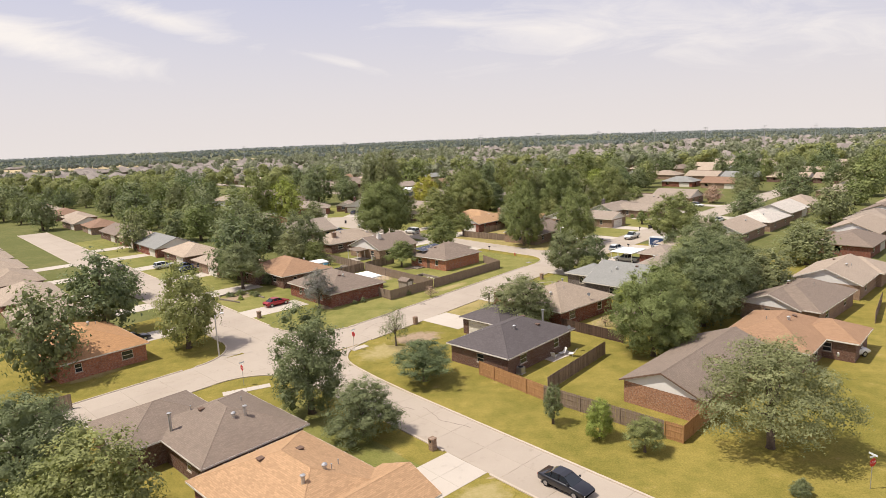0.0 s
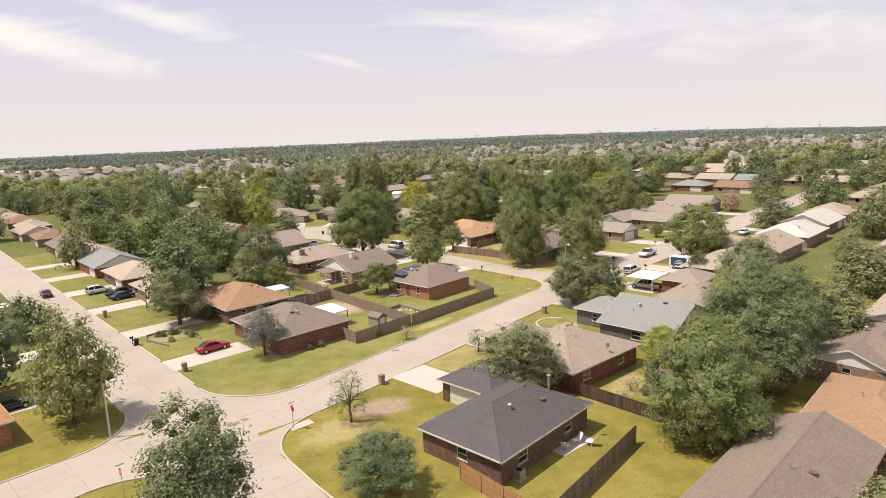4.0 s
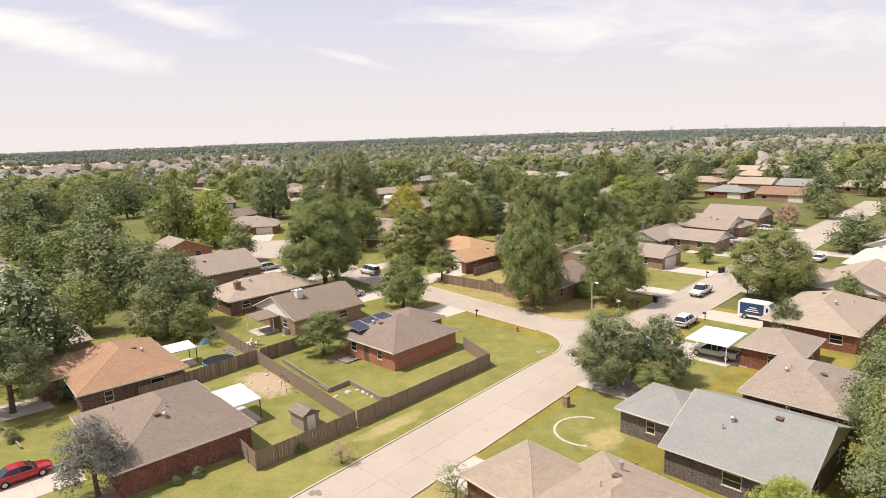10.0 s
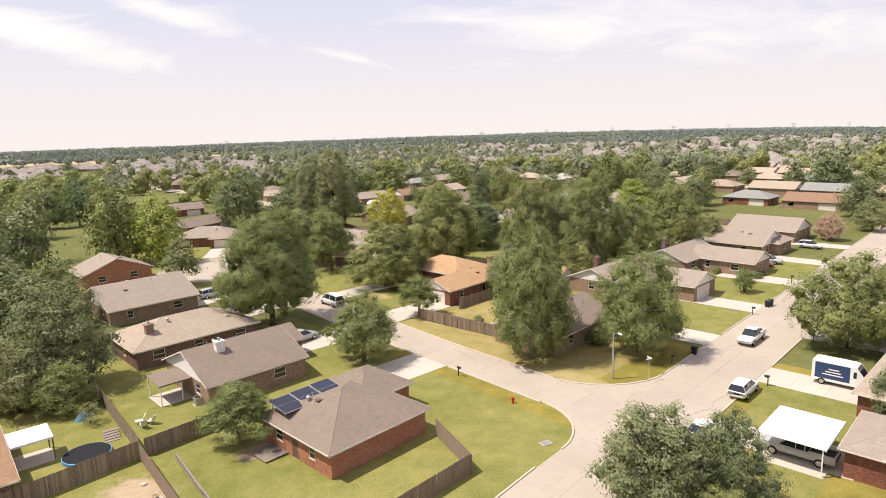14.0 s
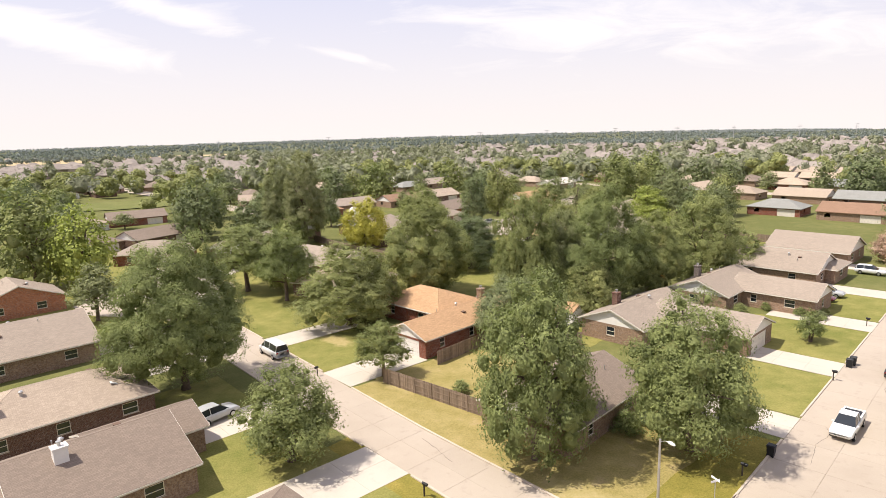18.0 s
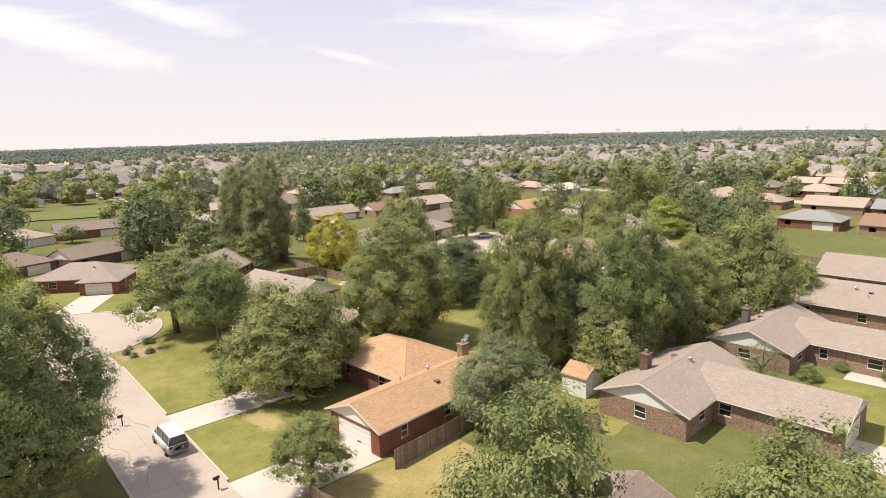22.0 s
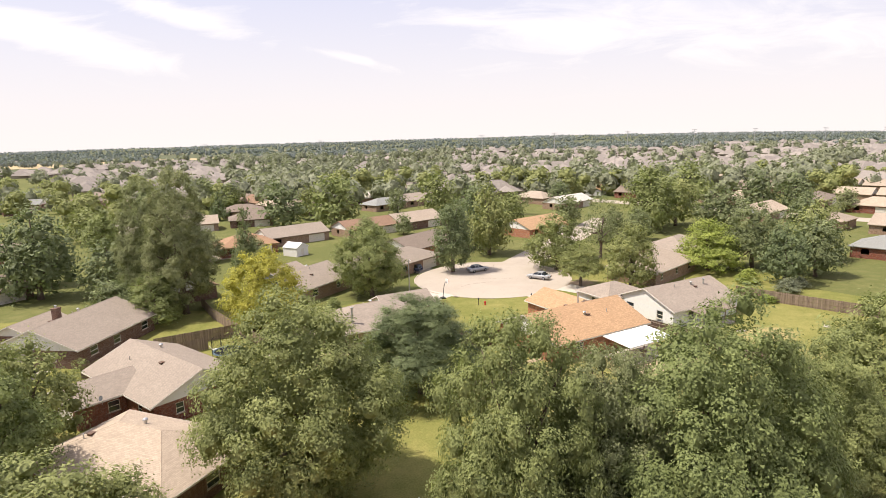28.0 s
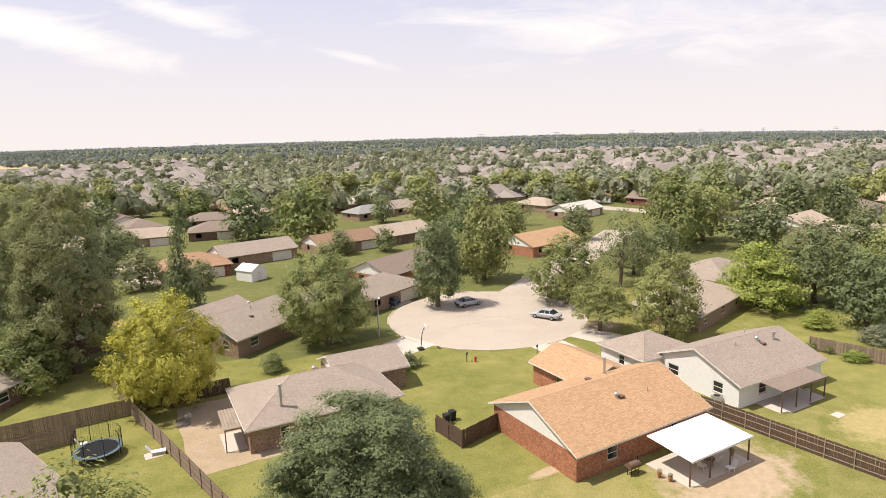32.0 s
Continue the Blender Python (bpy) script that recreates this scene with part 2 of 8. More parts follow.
def leaf_mat(name, c, warm, through=0.26):
    """Leaves: a little difference from leaf to leaf, more from bough to bough and from tree to tree."""
    m, n, l, b = nodes_of(name)
    isl = n.new("ShaderNodeNewGeometry").outputs["Random Per Island"]
    rnd = n.new("ShaderNodeObjectInfo").outputs["Random"]
    bough = ramped(n, l, noise_node(n, l, shifted(n, l, coords(n)), 0.55, 3), 0.33, 0.67)
    col = mixed(n, l, mixed(n, l, 0.6, isl, bough), tuple(k * 0.62 for k in c), tuple(k * 1.06 for k in warm))
    col = mixed(n, l, rnd, col, mixed(n, l, 1.0, col, (0.74, 0.82, 0.8), "MULTIPLY"))
    tr, mx = n.new("ShaderNodeBsdfTranslucent"), n.new("ShaderNodeMixShader")
    mx.inputs[0].default_value = through
    l.new(col, b.inputs["Base Color"]), l.new(mixed(n, l, 1.0, col, (1.05, 1.22, 0.78), "MULTIPLY"), tr.inputs[0])
    b.inputs["Roughness"].default_value, b.inputs["Specular IOR Level"].default_value = 0.55, 0.12
    l.new(b.outputs[0], mx.inputs[1]), l.new(tr.outputs[0], mx.inputs[2])
    l.new(mx.outputs[0], n["Material Output"].inputs[0])
    return m


def glass_mat(name):
    m, n, l, b = nodes_of(name)
    b.inputs["Base Color"].default_value = (0.02, 0.025, 0.03, 1)
    b.inputs["Roughness"].default_value, b.inputs["Specular IOR Level"].default_value = 0.06, 0.7
    return m


def paint_mat(name, c):
    m, n, l, b = nodes_of(name)
    col = mixed(n, l, ramped(n, l, noise_node(n, l, coords(n), 5.0, 3), 0.3, 0.8), c, tuple(v * 0.85 for v in c))
    l.new(col, b.inputs["Base Color"])
    b.inputs["Roughness"].default_value, b.inputs["Coat Weight"].default_value, b.inputs["Coat Roughness"].default_value = 0.35, 0.7, 0.06
    b.inputs["Specular IOR Level"].default_value = 0.4
    return m


def far_mat(name, a, b2, rough=0.9):
    """For joined far things: a tone of its own for each loose piece."""
    m, n, l, b = nodes_of(name)
    isl = n.new("ShaderNodeNewGeometry").outputs["Random Per Island"]
    v = n.new("ShaderNodeNewGeometry").outputs["Position"]
    col = mixed(n, l, isl, a, b2)
    col = mixed(n, l, 0.4, col, mixed(n, l, noise_node(n, l, v, 1.2, 3), tuple(k * 0.6 for k in a), tuple(k * 1.2 for k in b2)))
    l.new(col, b.inputs["Base Color"])
    b.inputs["Roughness"].default_value, b.inputs["Specular IOR Level"].default_value = rough, 0.15
    return m


ROOF = {
    "gray": shingle_mat("shingle_gray", (0.25, 0.193, 0.148)),
    "slate": shingle_mat("shingle_slate", (0.285, 0.278, 0.25), 0.12),
    "charcoal": shingle_mat("shingle_charcoal", (0.118, 0.1, 0.096)),
    "tan": shingle_mat("shingle_tan", (0.41, 0.325, 0.245)),
    "sand": shingle_mat("shingle_sand", (0.46, 0.36, 0.265), 0.25),
    "pink": shingle_mat("shingle_pink", (0.37, 0.29, 0.215)),
    "orange": shingle_mat("shingle_orange", (0.46, 0.285, 0.155), 0.3),
    "rust": shingle_mat("shingle_rust", (0.365, 0.22, 0.128), 0.22),
    "amber": shingle_mat("shingle_amber", (0.46, 0.255, 0.12), 0.25),
    "brown": shingle_mat("shingle_brown", (0.29, 0.178, 0.115), 0.25),
    "taupe": shingle_mat("shingle_taupe", (0.34, 0.275, 0.215)),
    "light": shingle_mat("shingle_light", (0.6, 0.54, 0.46), 0.2),
}
WALL = {
    "red": brick_mat("brick_red", (0.33, 0.105, 0.055), (0.19, 0.06, 0.04)),
    "orange": brick_mat("brick_orange", (0.58, 0.25, 0.13), (0.42, 0.155, 0.08)),
    "brown": brick_mat("brick_brown", (0.22, 0.115, 0.075), (0.14, 0.075, 0.055)),
    "tan": brick_mat("brick_tan", (0.42, 0.29, 0.19), (0.31, 0.2, 0.13)),
    "grey": brick_mat("brick_grey", (0.2, 0.17, 0.155), (0.12, 0.105, 0.1)),
    "sienna": brick_mat("brick_sienna", (0.5, 0.27, 0.15), (0.38, 0.19, 0.105)),
    "white": plain_mat("white_painted_brick", (0.74, 0.72, 0.68), 0.7, 3, 0.08),
}
SIDING = plain_mat("white_siding", (0.76, 0.72, 0.66), 0.6, 2, 0.06)
TRIM = plain_mat("cream_trim", (0.7, 0.64, 0.55), 0.6, 2, 0.08)
DARKTRIM = plain_mat("brown_trim", (0.16, 0.1, 0.07), 0.6, 2, 0.12)
GLASS = glass_mat("window_glass")
METAL = plain_mat("galvanised_metal", (0.5, 0.49, 0.47), 0.45, 6, 0.12, 0.7)
BLACK = plain_mat("black_plastic", (0.02, 0.02, 0.022), 0.5, 6, 0.2)
WHITEMETAL = plain_mat("white_metal", (0.84, 0.82, 0.78), 0.5, 4, 0.05)
CONC = concrete_mat("street_concrete", (0.46, 0.385, 0.305))
DRIVE = concrete_mat("drive_concrete", (0.56, 0.49, 0.405), 0.2)
KERB = concrete_mat("kerb_concrete", (0.56, 0.47, 0.37), 0.3)
JOINT = concrete_mat("joint_dirt", (0.4, 0.325, 0.25), 0.3)
GRASSES = {
    "verge": ((0.138, 0.132, 0.024), (0.325, 0.252, 0.064), (0.4, 0.295, 0.15), 0.51, 0.7),
    "lush": ((0.122, 0.14, 0.03), (0.28, 0.247, 0.08), (0.37, 0.29, 0.15), 0.49, 0.73),
    "straw": ((0.19, 0.165, 0.04), (0.37, 0.29, 0.12), (0.42, 0.31, 0.18), 0.46, 0.66),
}
GRASS, LAWN, DRYLAWN = grass_mat("grass", *GRASSES["verge"]), grass_mat("lush_lawn", *GRASSES["lush"]), grass_mat("dry_lawn", *GRASSES["straw"])
MEADOW = grass_mat("estate_grass", (0.105, 0.118, 0.034), (0.2, 0.185, 0.07), (0.3, 0.245, 0.15), 0.56, 0.76)
WORNLAWN = grass_mat("worn_lawn", (0.142, 0.15, 0.038), (0.3, 0.258, 0.095), (0.4, 0.31, 0.17), 0.46, 0.7)
DIRT = grass_mat("bare_earth", (0.33, 0.24, 0.15), (0.43, 0.33, 0.22), (0.25, 0.18, 0.11), 0.5, 0.7)
FENCE = board_mat("weathered_fence_boards", (0.295, 0.222, 0.162))
FENCE_RED = board_mat("cedar_fence_boards", (0.46, 0.255, 0.115))
FENCE_DARK = board_mat("dark_fence_boards", (0.13, 0.085, 0.06))
BARK = plain_mat("bark", (0.13, 0.095, 0.07), 0.95, 5, 0.35, 0, 0.03)
LEAF = {
    "green": leaf_mat("leaf_green", (0.226, 0.247, 0.088), (0.399, 0.397, 0.155)),
    "dark": leaf_mat("leaf_dark", (0.185, 0.210, 0.101), (0.312, 0.326, 0.158)),
    "olive": leaf_mat("leaf_olive", (0.226, 0.236, 0.107), (0.376, 0.372, 0.180)),
    "bright": leaf_mat("leaf_bright", (0.291, 0.331, 0.077), (0.499, 0.513, 0.129)),
    "yellow": leaf_mat("leaf_yellow", (0.390, 0.370, 0.066), (0.620, 0.550, 0.115)),
    "silver": leaf_mat("leaf_silver", (0.24, 0.215, 0.19), (0.42, 0.37, 0.33)),
    # far, haze, pale: aerial haze painted into the leaf colour, greyer with distance
    "far": leaf_mat("leaf_far_hazed", (0.225, 0.24, 0.215), (0.31, 0.325, 0.29)),
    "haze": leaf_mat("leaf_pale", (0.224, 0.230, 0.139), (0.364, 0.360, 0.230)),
    "pale": leaf_mat("leaf_horizon_hazed", (0.3, 0.322, 0.33), (0.38, 0.395, 0.39)),
    "twig": leaf_mat("leaf_twiggy", (0.410, 0.274, 0.209), (0.645, 0.445, 0.334)),
}


# ---- mesh helpers ----
class Geo:
    """Gathers vertices and faces for one mesh."""

    def __init__(self):
        self.v, self.f = [], []

    def add(self, vs, fs):
        k = len(self.v)
        self.v += [tuple(p) for p in vs]
        self.f += [tuple(i + k for i in q) for q in fs]
        return self

    def box(self, x0, y0, z0, x1, y1, z1, m=None):
        vs = [Vector(p) for p in ((x0, y0, z0), (x1, y0, z0), (x1, y1, z0), (x0, y1, z0), (x0, y0, z1), (x1, y0, z1), (x1, y1, z1), (x0, y1, z1))]
        if m:
            vs = [m @ p for p in vs]
        return self.add(vs, [(3, 2, 1, 0), (4, 5, 6, 7), (0, 1, 5, 4), (1, 2, 6, 5), (2, 3, 7, 6), (3, 0, 4, 7)])

    def tube(self, rings, sides=8, cap=True):
        """rings: (centre, radius) from end to end."""
        k, n = [], len(rings)
        for i, (c, r) in enumerate(rings):
            c = Vector(c)
            d = Vector(rings[min(i + 1, n - 1)][0]) - Vector(rings[max(i - 1, 0)][0])
            d = d.normalized() if d.length > 1e-6 else Vector((0, 0, 1))
            a = d.orthogonal().normalized() if abs(d.z) < 0.99 else Vector((1, 0, 0))
            b = d.cross(a)
            k += [c + (a * math.cos(t) + b * math.sin(t)) * r for t in (2 * math.pi * j / sides for j in range(sides))]
        fs = [(i * sides + j, i * sides + (j + 1) % sides, (i + 1) * sides + (j + 1) % sides, (i + 1) * sides + j) for i in range(n - 1) for j in range(sides)]
        if cap:
            fs += [tuple(reversed(range(sides))), tuple((n - 1) * sides + j for j in range(sides))]
        return self.add(k, fs)

    def prism(self, poly, z0, z1):
        n = len(poly)
        return self.add([(x, y, z0) for x, y in poly] + [(x, y, z1) for x, y in poly],
                        [tuple(reversed(range(n))), tuple(range(n, 2 * n))] + [(i, (i + 1) % n, n + (i + 1) % n, n + i) for i in range(n)])

    def mesh(self, name, mat, smooth=False):
        me = bpy.data.meshes.new(name)
        me.from_pydata(self.v, [], self.f)
        lay_uv(me)
        me.materials.append(mat)
        if smooth:
            me.polygons.foreach_set("use_smooth", [True] * len(me.polygons))
        return me


def lay_uv(me):
    """UVs in metres: along the level line of each face, and up it."""
    nl, npoly = len(me.loops), len(me.polygons)
    co = np.empty(len(me.vertices) * 3)
    me.vertices.foreach_get("co", co)
    co = co.reshape(-1, 3)
    nor = np.empty(npoly * 3)
    me.polygons.foreach_get("normal", nor)
    nor = nor.reshape(-1, 3)
    tot = np.empty(npoly, int)
    me.polygons.foreach_get("loop_total", tot)
    vi = np.empty(nl, int)
    me.loops.foreach_get("vertex_index", vi)
    n = np.repeat(nor, tot, axis=0)
    t = np.stack([-n[:, 1], n[:, 0], np.zeros(nl)], 1)
    size = np.linalg.norm(t, axis=1)
    flat = size < 0.05
    t[flat] = (1, 0, 0)
    t[~flat] /= size[~flat][:, None]
    b = np.cross(n, t)
    p = co[vi]
    uv = np.stack([(p * t).sum(1), (p * b).sum(1)], 1)
    me.uv_layers.new(name="UVMap").data.foreach_set("uv", uv.ravel())


def part(name, geo, mat, parent, label="", smooth=False, at=None):
    """One mesh object under a thing or a part. geo: a Geo, or a mesh to share."""
    ob = new(name, geo.mesh(name, mat, smooth) if isinstance(geo, Geo) else geo)
    ob.parent = parent
    if at is not None:
        ob.matrix_basis = at
    return tagged(ob, label) if label else ob


def thing(name, m, label, category, group="", kind=""):
    ob = new(name)
    ob.empty_display_size = 0.3
    ob.matrix_basis = m
    return tagged(ob, label, category, group, kind)


def solid(name, geo, mat, label, category="", kind="", group="", smooth=False):
    return tagged(new(name, geo.mesh(name, mat, smooth)), label, category, group, kind)


# ---- ground, streets, drives ----
def unit(a):
    return np.array((math.cos(radians(a)), math.sin(radians(a))))


class Street:
    """A straight street: its centre line at a distance off from the origin, along the bearing; along counts metres on it."""

    def __init__(self, bearing, off, half, bends=()):
        """bends: (along, how far the middle lies right of the straight line, half width) where they are known."""
        self.bends = np.array(bends or ((0, 0, half),), float)
        self.d = unit(bearing)
        self.n = np.array((self.d[1], -self.d[0]))
        self.off, self.half, self.bearing = off, half, bearing

    def at(self, along, side):
        return self.d * along + self.n * (self.off + side)

    def along(self, x, y):
        return float(self.d @ np.array((x, y)))

    def edge(self, along, side):
        """Where the kerb runs, in metres right of the straight line; side 1 the right kerb, -1 the left, 0 the middle."""
        a, mid, half = self.bends.T
        return float(np.interp(along, a, mid) + side * np.interp(along, a, half))


BD = Street(46.2, -75.2, 4.6, ((38, -0.9, 4.0), (53, 2.2, 3.8), (65, 1.7, 3.8), (110, -1.0, 3.8), (130, -1.1, 4.25)))
AE = Street(132.0, 38.6, 4.6, ((58, 0.5, 3.1), (80, 0.9, 4.4)))
CC = Street(132.0, 115.2, 4.25, ((95, 1.3, 2.95), (115, 1.4, 2.95), (132, 1.8, 3.3), (180, 3.2, 3.6)))


def crossing(p, q):
    m = np.linalg.solve(np.stack([p.n, q.n]), np.array((p.off, q.off)))
    return m


X1, X2 = crossing(BD, AE), crossing(BD, CC)



def lie(x, y):
    """Height of the land: level round the estate, falling gently away beyond it, more so to the east."""
    d = math.hypot(x - 10, y - 100)
    east = max(-1.0, min(1.0, (x - 10) / (0.7 * max(60.0, abs(y)))))
    return -max(0.0, d - 330.0) * (0.0038 + (0.0082 * east * east if east > 0 else -0.0002 * east))


g = Geo()
for i in range(72):
    for r0, r1 in ((0, 220), (220, 300), (300, 450), (450, 700), (700, 1200), (1200, 2200), (2200, 6500)):
        a0, a1 = 2 * math.pi * i / 72, 2 * math.pi * (i + 1) / 72
        quad = [(r0 * math.cos(a0), 200 + r0 * math.sin(a0), 0), (r1 * math.cos(a0), 200 + r1 * math.sin(a0), 0), (r1 * math.cos(a1), 200 + r1 * math.sin(a1), 0), (r0 * math.cos(a1), 200 + r0 * math.sin(a1), 0)]
        quad = [(a, b, lie(a, b)) for a, b, _ in quad]
        g.add(quad[1:] + quad[:1] if r0 else quad[:3], [(0, 1, 2, 3)] if r0 else [(0, 1, 2)])
ground = solid("ground", g, MEADOW, "flat ground of mown and sun-dried grass reaching the horizon", "ground", "structure")

# greyer, less yellow land on the outer rings
ground.data.materials.append(grass_mat("greyer_wild_land", (0.1, 0.11, 0.06), (0.15, 0.15, 0.085), (0.22, 0.19, 0.12), 0.56, 0.76))
for q in ground.data.polygons:
    q.material_index = int(math.hypot(q.center.x, q.center.y - 200) > 640)
SLAB_CACHE = {}


def slab_mesh(lx, ly, mat):
    key = (round(lx, 2), round(ly, 2), mat.name)
    if key not in SLAB_CACHE:
        e, b = 0.007, 0.012
        x, y = lx / 2 - e, ly / 2 - e
        vs = [(-x, -y, 0), (x, -y, 0), (x, y, 0), (-x, y, 0), (-x, -y, 0.022), (x, -y, 0.022), (x, y, 0.022), (-x, y, 0.022)]
        vs += [(-x + b, -y + b, 0.03), (x - b, -y + b, 0.03), (x - b, y - b, 0.03), (-x + b, y - b, 0.03)]
        fs = [(0, 1, 5, 4), (1, 2, 6, 5), (2, 3, 7, 6), (3, 0, 4, 7), (4, 5, 9, 8), (5, 6, 10, 9), (6, 7, 11, 10), (7, 4, 8, 11), (8, 9, 10, 11)]
        SLAB_CACHE[key] = Geo().add(vs, fs).mesh("slab", mat)
    return SLAB_CACHE[key]


def paved(name, label, c, bearing, length, width, rows, cols, mat, z=0.004):
    """A rectangle of concrete slabs with sunk joints; c is the middle of one short side."""
    root = tagged(new(name, Geo().box(0, -width / 2, -0.05, length, width / 2, z).mesh(name, JOINT)), label, "road", "", "structure")
    root.matrix_basis = pose(c[0], c[1], 0, 0, 0, bearing)
    lx, ly = length / rows, width / cols
    for i in range(rows):
        for j in range(cols):
            part("slab", slab_mesh(lx, ly, mat), mat, root, at=pose((i + 0.5) * lx, (j + 0.5) * ly - width / 2, z + random.uniform(0, 0.003)))
    return root


def street(name, st, a0, a1, slab=4.6, z=0.004):
    """A street of two rows of concrete slabs with sunk joints, between its kerbs."""
    n = max(1, round((a1 - a0) / slab))
    cuts = [a0 + (a1 - a0) * i / n for i in range(n + 1)]
    spot = lambda a, k: st.at(a, st.edge(a, -1) + (st.edge(a, 1) - st.edge(a, -1)) * k)
    base = Geo()
    for a, b in zip(cuts[:-1], cuts[1:]):
        base.prism([tuple(spot(a, 0)), tuple(spot(a, 1)), tuple(spot(b, 1)), tuple(spot(b, 0))], -0.05, z)
    root = solid(name, base, JOINT, "pale sun-bleached concrete street with slab joints", "road", "structure")
    for a, b in zip(cuts[:-1], cuts[1:]):
        for k in (0.0, 0.5):
            q = [spot(a, k), spot(a, k + 0.5), spot(b, k + 0.5), spot(b, k)]
            c = sum(q) / 4
            vs = []
            for e, h in ((0.007, 0.0), (0.007, 0.022), (0.019, 0.03)):
                vs += [(*((p - c) * (1 - e / 2.2)), h) for p in q]
            fs = [(i + 4 * r, (i + 1) % 4 + 4 * r, (i + 1) % 4 + 4 + 4 * r, i + 4 + 4 * r) for r in (0, 1) for i in range(4)] + [(8, 9, 10, 11)]
            part("slab", Geo().add(vs, fs), CONC, root, at=pose(c[0], c[1], z + random.uniform(0, 0.003)))
    return root


sA, sC = BD.along(*X1), BD.along(*X2)
aA, aC = AE.along(*X1), CC.along(*X2)
street("road_1", BD, sA - 75, sA + 260, z=0.008)
street("road_2", AE, aA - 2, aA + 190, z=0.0)
street("road_3", AE, aA - 110, aA - 2, z=0.0)
street("road_4", CC, aC, aC + 96, z=0.0)


def fillet(name, corner, u, v, r, segs=8):
    """The rounded inner corner of a junction: a piece of paving between two kerbs that leave the corner along u and v."""
    u, v = np.array(u), np.array(v)
    th = math.acos(max(-1, min(1, float(u @ v))))
    t = r / math.tan(th / 2)
    c = corner + (u + v) / np.linalg.norm(u + v) * (r / math.sin(th / 2))
    p0, p1 = corner + u * t, corner + v * t
    a0, a1 = math.atan2(*(p0 - c)[::-1]), math.atan2(*(p1 - c)[::-1])
    da = (a1 - a0 + math.pi) % (2 * math.pi) - math.pi
    arc = [tuple(c + r * np.array((math.cos(a0 + da * i / segs), math.sin(a0 + da * i / segs)))) for i in range(segs + 1)]
    poly = [tuple(corner)] + arc
    area = sum(poly[i][0] * poly[(i + 1) % len(poly)][1] - poly[(i + 1) % len(poly)][0] * poly[i][1] for i in range(len(poly)))
    if area < 0:
        poly = poly[::-1]
    solid(name, Geo().prism(poly, -0.05, 0.0275), CONC, "rounded concrete corner of the street junction", "road", "structure")
    return arc


def corner_of(p, sp, ap, q, sq, aq):
    return np.linalg.solve(np.stack([p.n, q.n]), np.array((p.off + p.edge(ap, sp), q.off + q.edge(aq, sq))))


arcs = {}
for key, q, sp, sq, du, dv in (("NE", AE, -1, 1, 1, 1), ("NW", AE, -1, -1, -1, 1), ("SE", AE, 1, 1, 1, -1), ("SW", AE, 1, -1, -1, -1), ("CN", CC, -1, 1, 1, 1), ("CW", CC, -1, -1, -1, 1)):
    arcs[key] = fillet("road_corner", corner_of(BD, sp, (sA if q is AE else sC) + 10 * du, q, sq, (aA if q is AE else aC) + 10 * dv), BD.d * du, q.d * dv, {"CN": 9.5, "CW": 7.0, "NE": 9.0}.get(key, 7.5))


def disc(name, c, r, label):
    poly = [(c[0] + r * math.cos(a), c[1] + r * math.sin(a)) for a in np.linspace(0, 2 * math.pi, 41)[:-1]]
    return solid(name, Geo().prism(poly, -0.05, 0.042), CONC, label, "road", "structure")


CUL1, CUL2 = (-40.0, 222.0), (30.5, 292.5)
disc("road_bulb", CUL1, 13.5, "round concrete turning head at the end of the street")
disc("road_bulb", CUL2, 15.5, "round concrete turning head among the houses")
street("road_5", Street(62, float(np.array((math.sin(radians(62)), -math.cos(radians(62)))) @ np.array(CUL2)), 4.3), float(unit(62) @ np.array(CUL2)) + 14.5, float(unit(62) @ np.array(CUL2)) + 90)

# drives: street, side (-1 the street's left, 1 its right), metres along it, width, length back from the kerb
GAPS = {}


def drive(st, side, along, width, length, skew=0.0):
    GAPS.setdefault((id(st), side), []).append((along - width / 2 - 0.4, along + width / 2 + 0.4))
    c = st.at(along, st.edge(along, side) + side * 0.02)
    length += st.half - side * st.edge(along, side)
    bearing = math.degrees(math.atan2(*(st.n * side)[::-1])) + skew
    return paved("driveway", "pale concrete driveway of jointed slabs leading up from the street", c, bearing, length, width, max(1, round(length / 3.6)), 2, DRIVE, 0.012)


def kerb_run(pts):
    """A kerb along a line of points: a low concrete step with a rounded nose."""
    pts = [np.array(p, float) for p in pts]
    g, k = Geo(), []
    prof = [(-0.1, -0.05), (-0.1, 0.1), (-0.05, 0.14), (0.08, 0.14), (0.11, 0.1), (0.11, -0.05)]
    for i, p in enumerate(pts):
        d = pts[min(i + 1, len(pts) - 1)] - pts[max(i - 1, 0)]
        d /= np.linalg.norm(d)
        nn = np.array((d[1], -d[0]))
        k += [(*(p + nn * a), z) for a, z in prof]
    m = len(prof)
    fs = [(i * m + j, i * m + j + 1, (i + 1) * m + j + 1, (i + 1) * m + j) for i in range(len(pts) - 1) for j in range(m - 1)]
    g.add(k, fs + [tuple(range(m)), tuple(reversed(range((len(pts) - 1) * m, len(pts) * m)))])
    return solid("kerb", g, KERB, "pale concrete kerb along the street edge", "kerb", "structure")


def kerbs(st, side, a0, a1):
    at = a0
    for lo, hi in sorted(GAPS.get((id(st), side), [])) + [(a1, a1)]:
        if hi < a0 or lo > a1:
            continue
        if lo > at + 0.6:
            n = max(1, int((lo - at) // 6))
            kerb_run([st.at(at + (lo - at) * i / n, st.edge(at + (lo - at) * i / n, side) + side * 0.1) for i in range(n + 1)])
        at = max(at, hi)


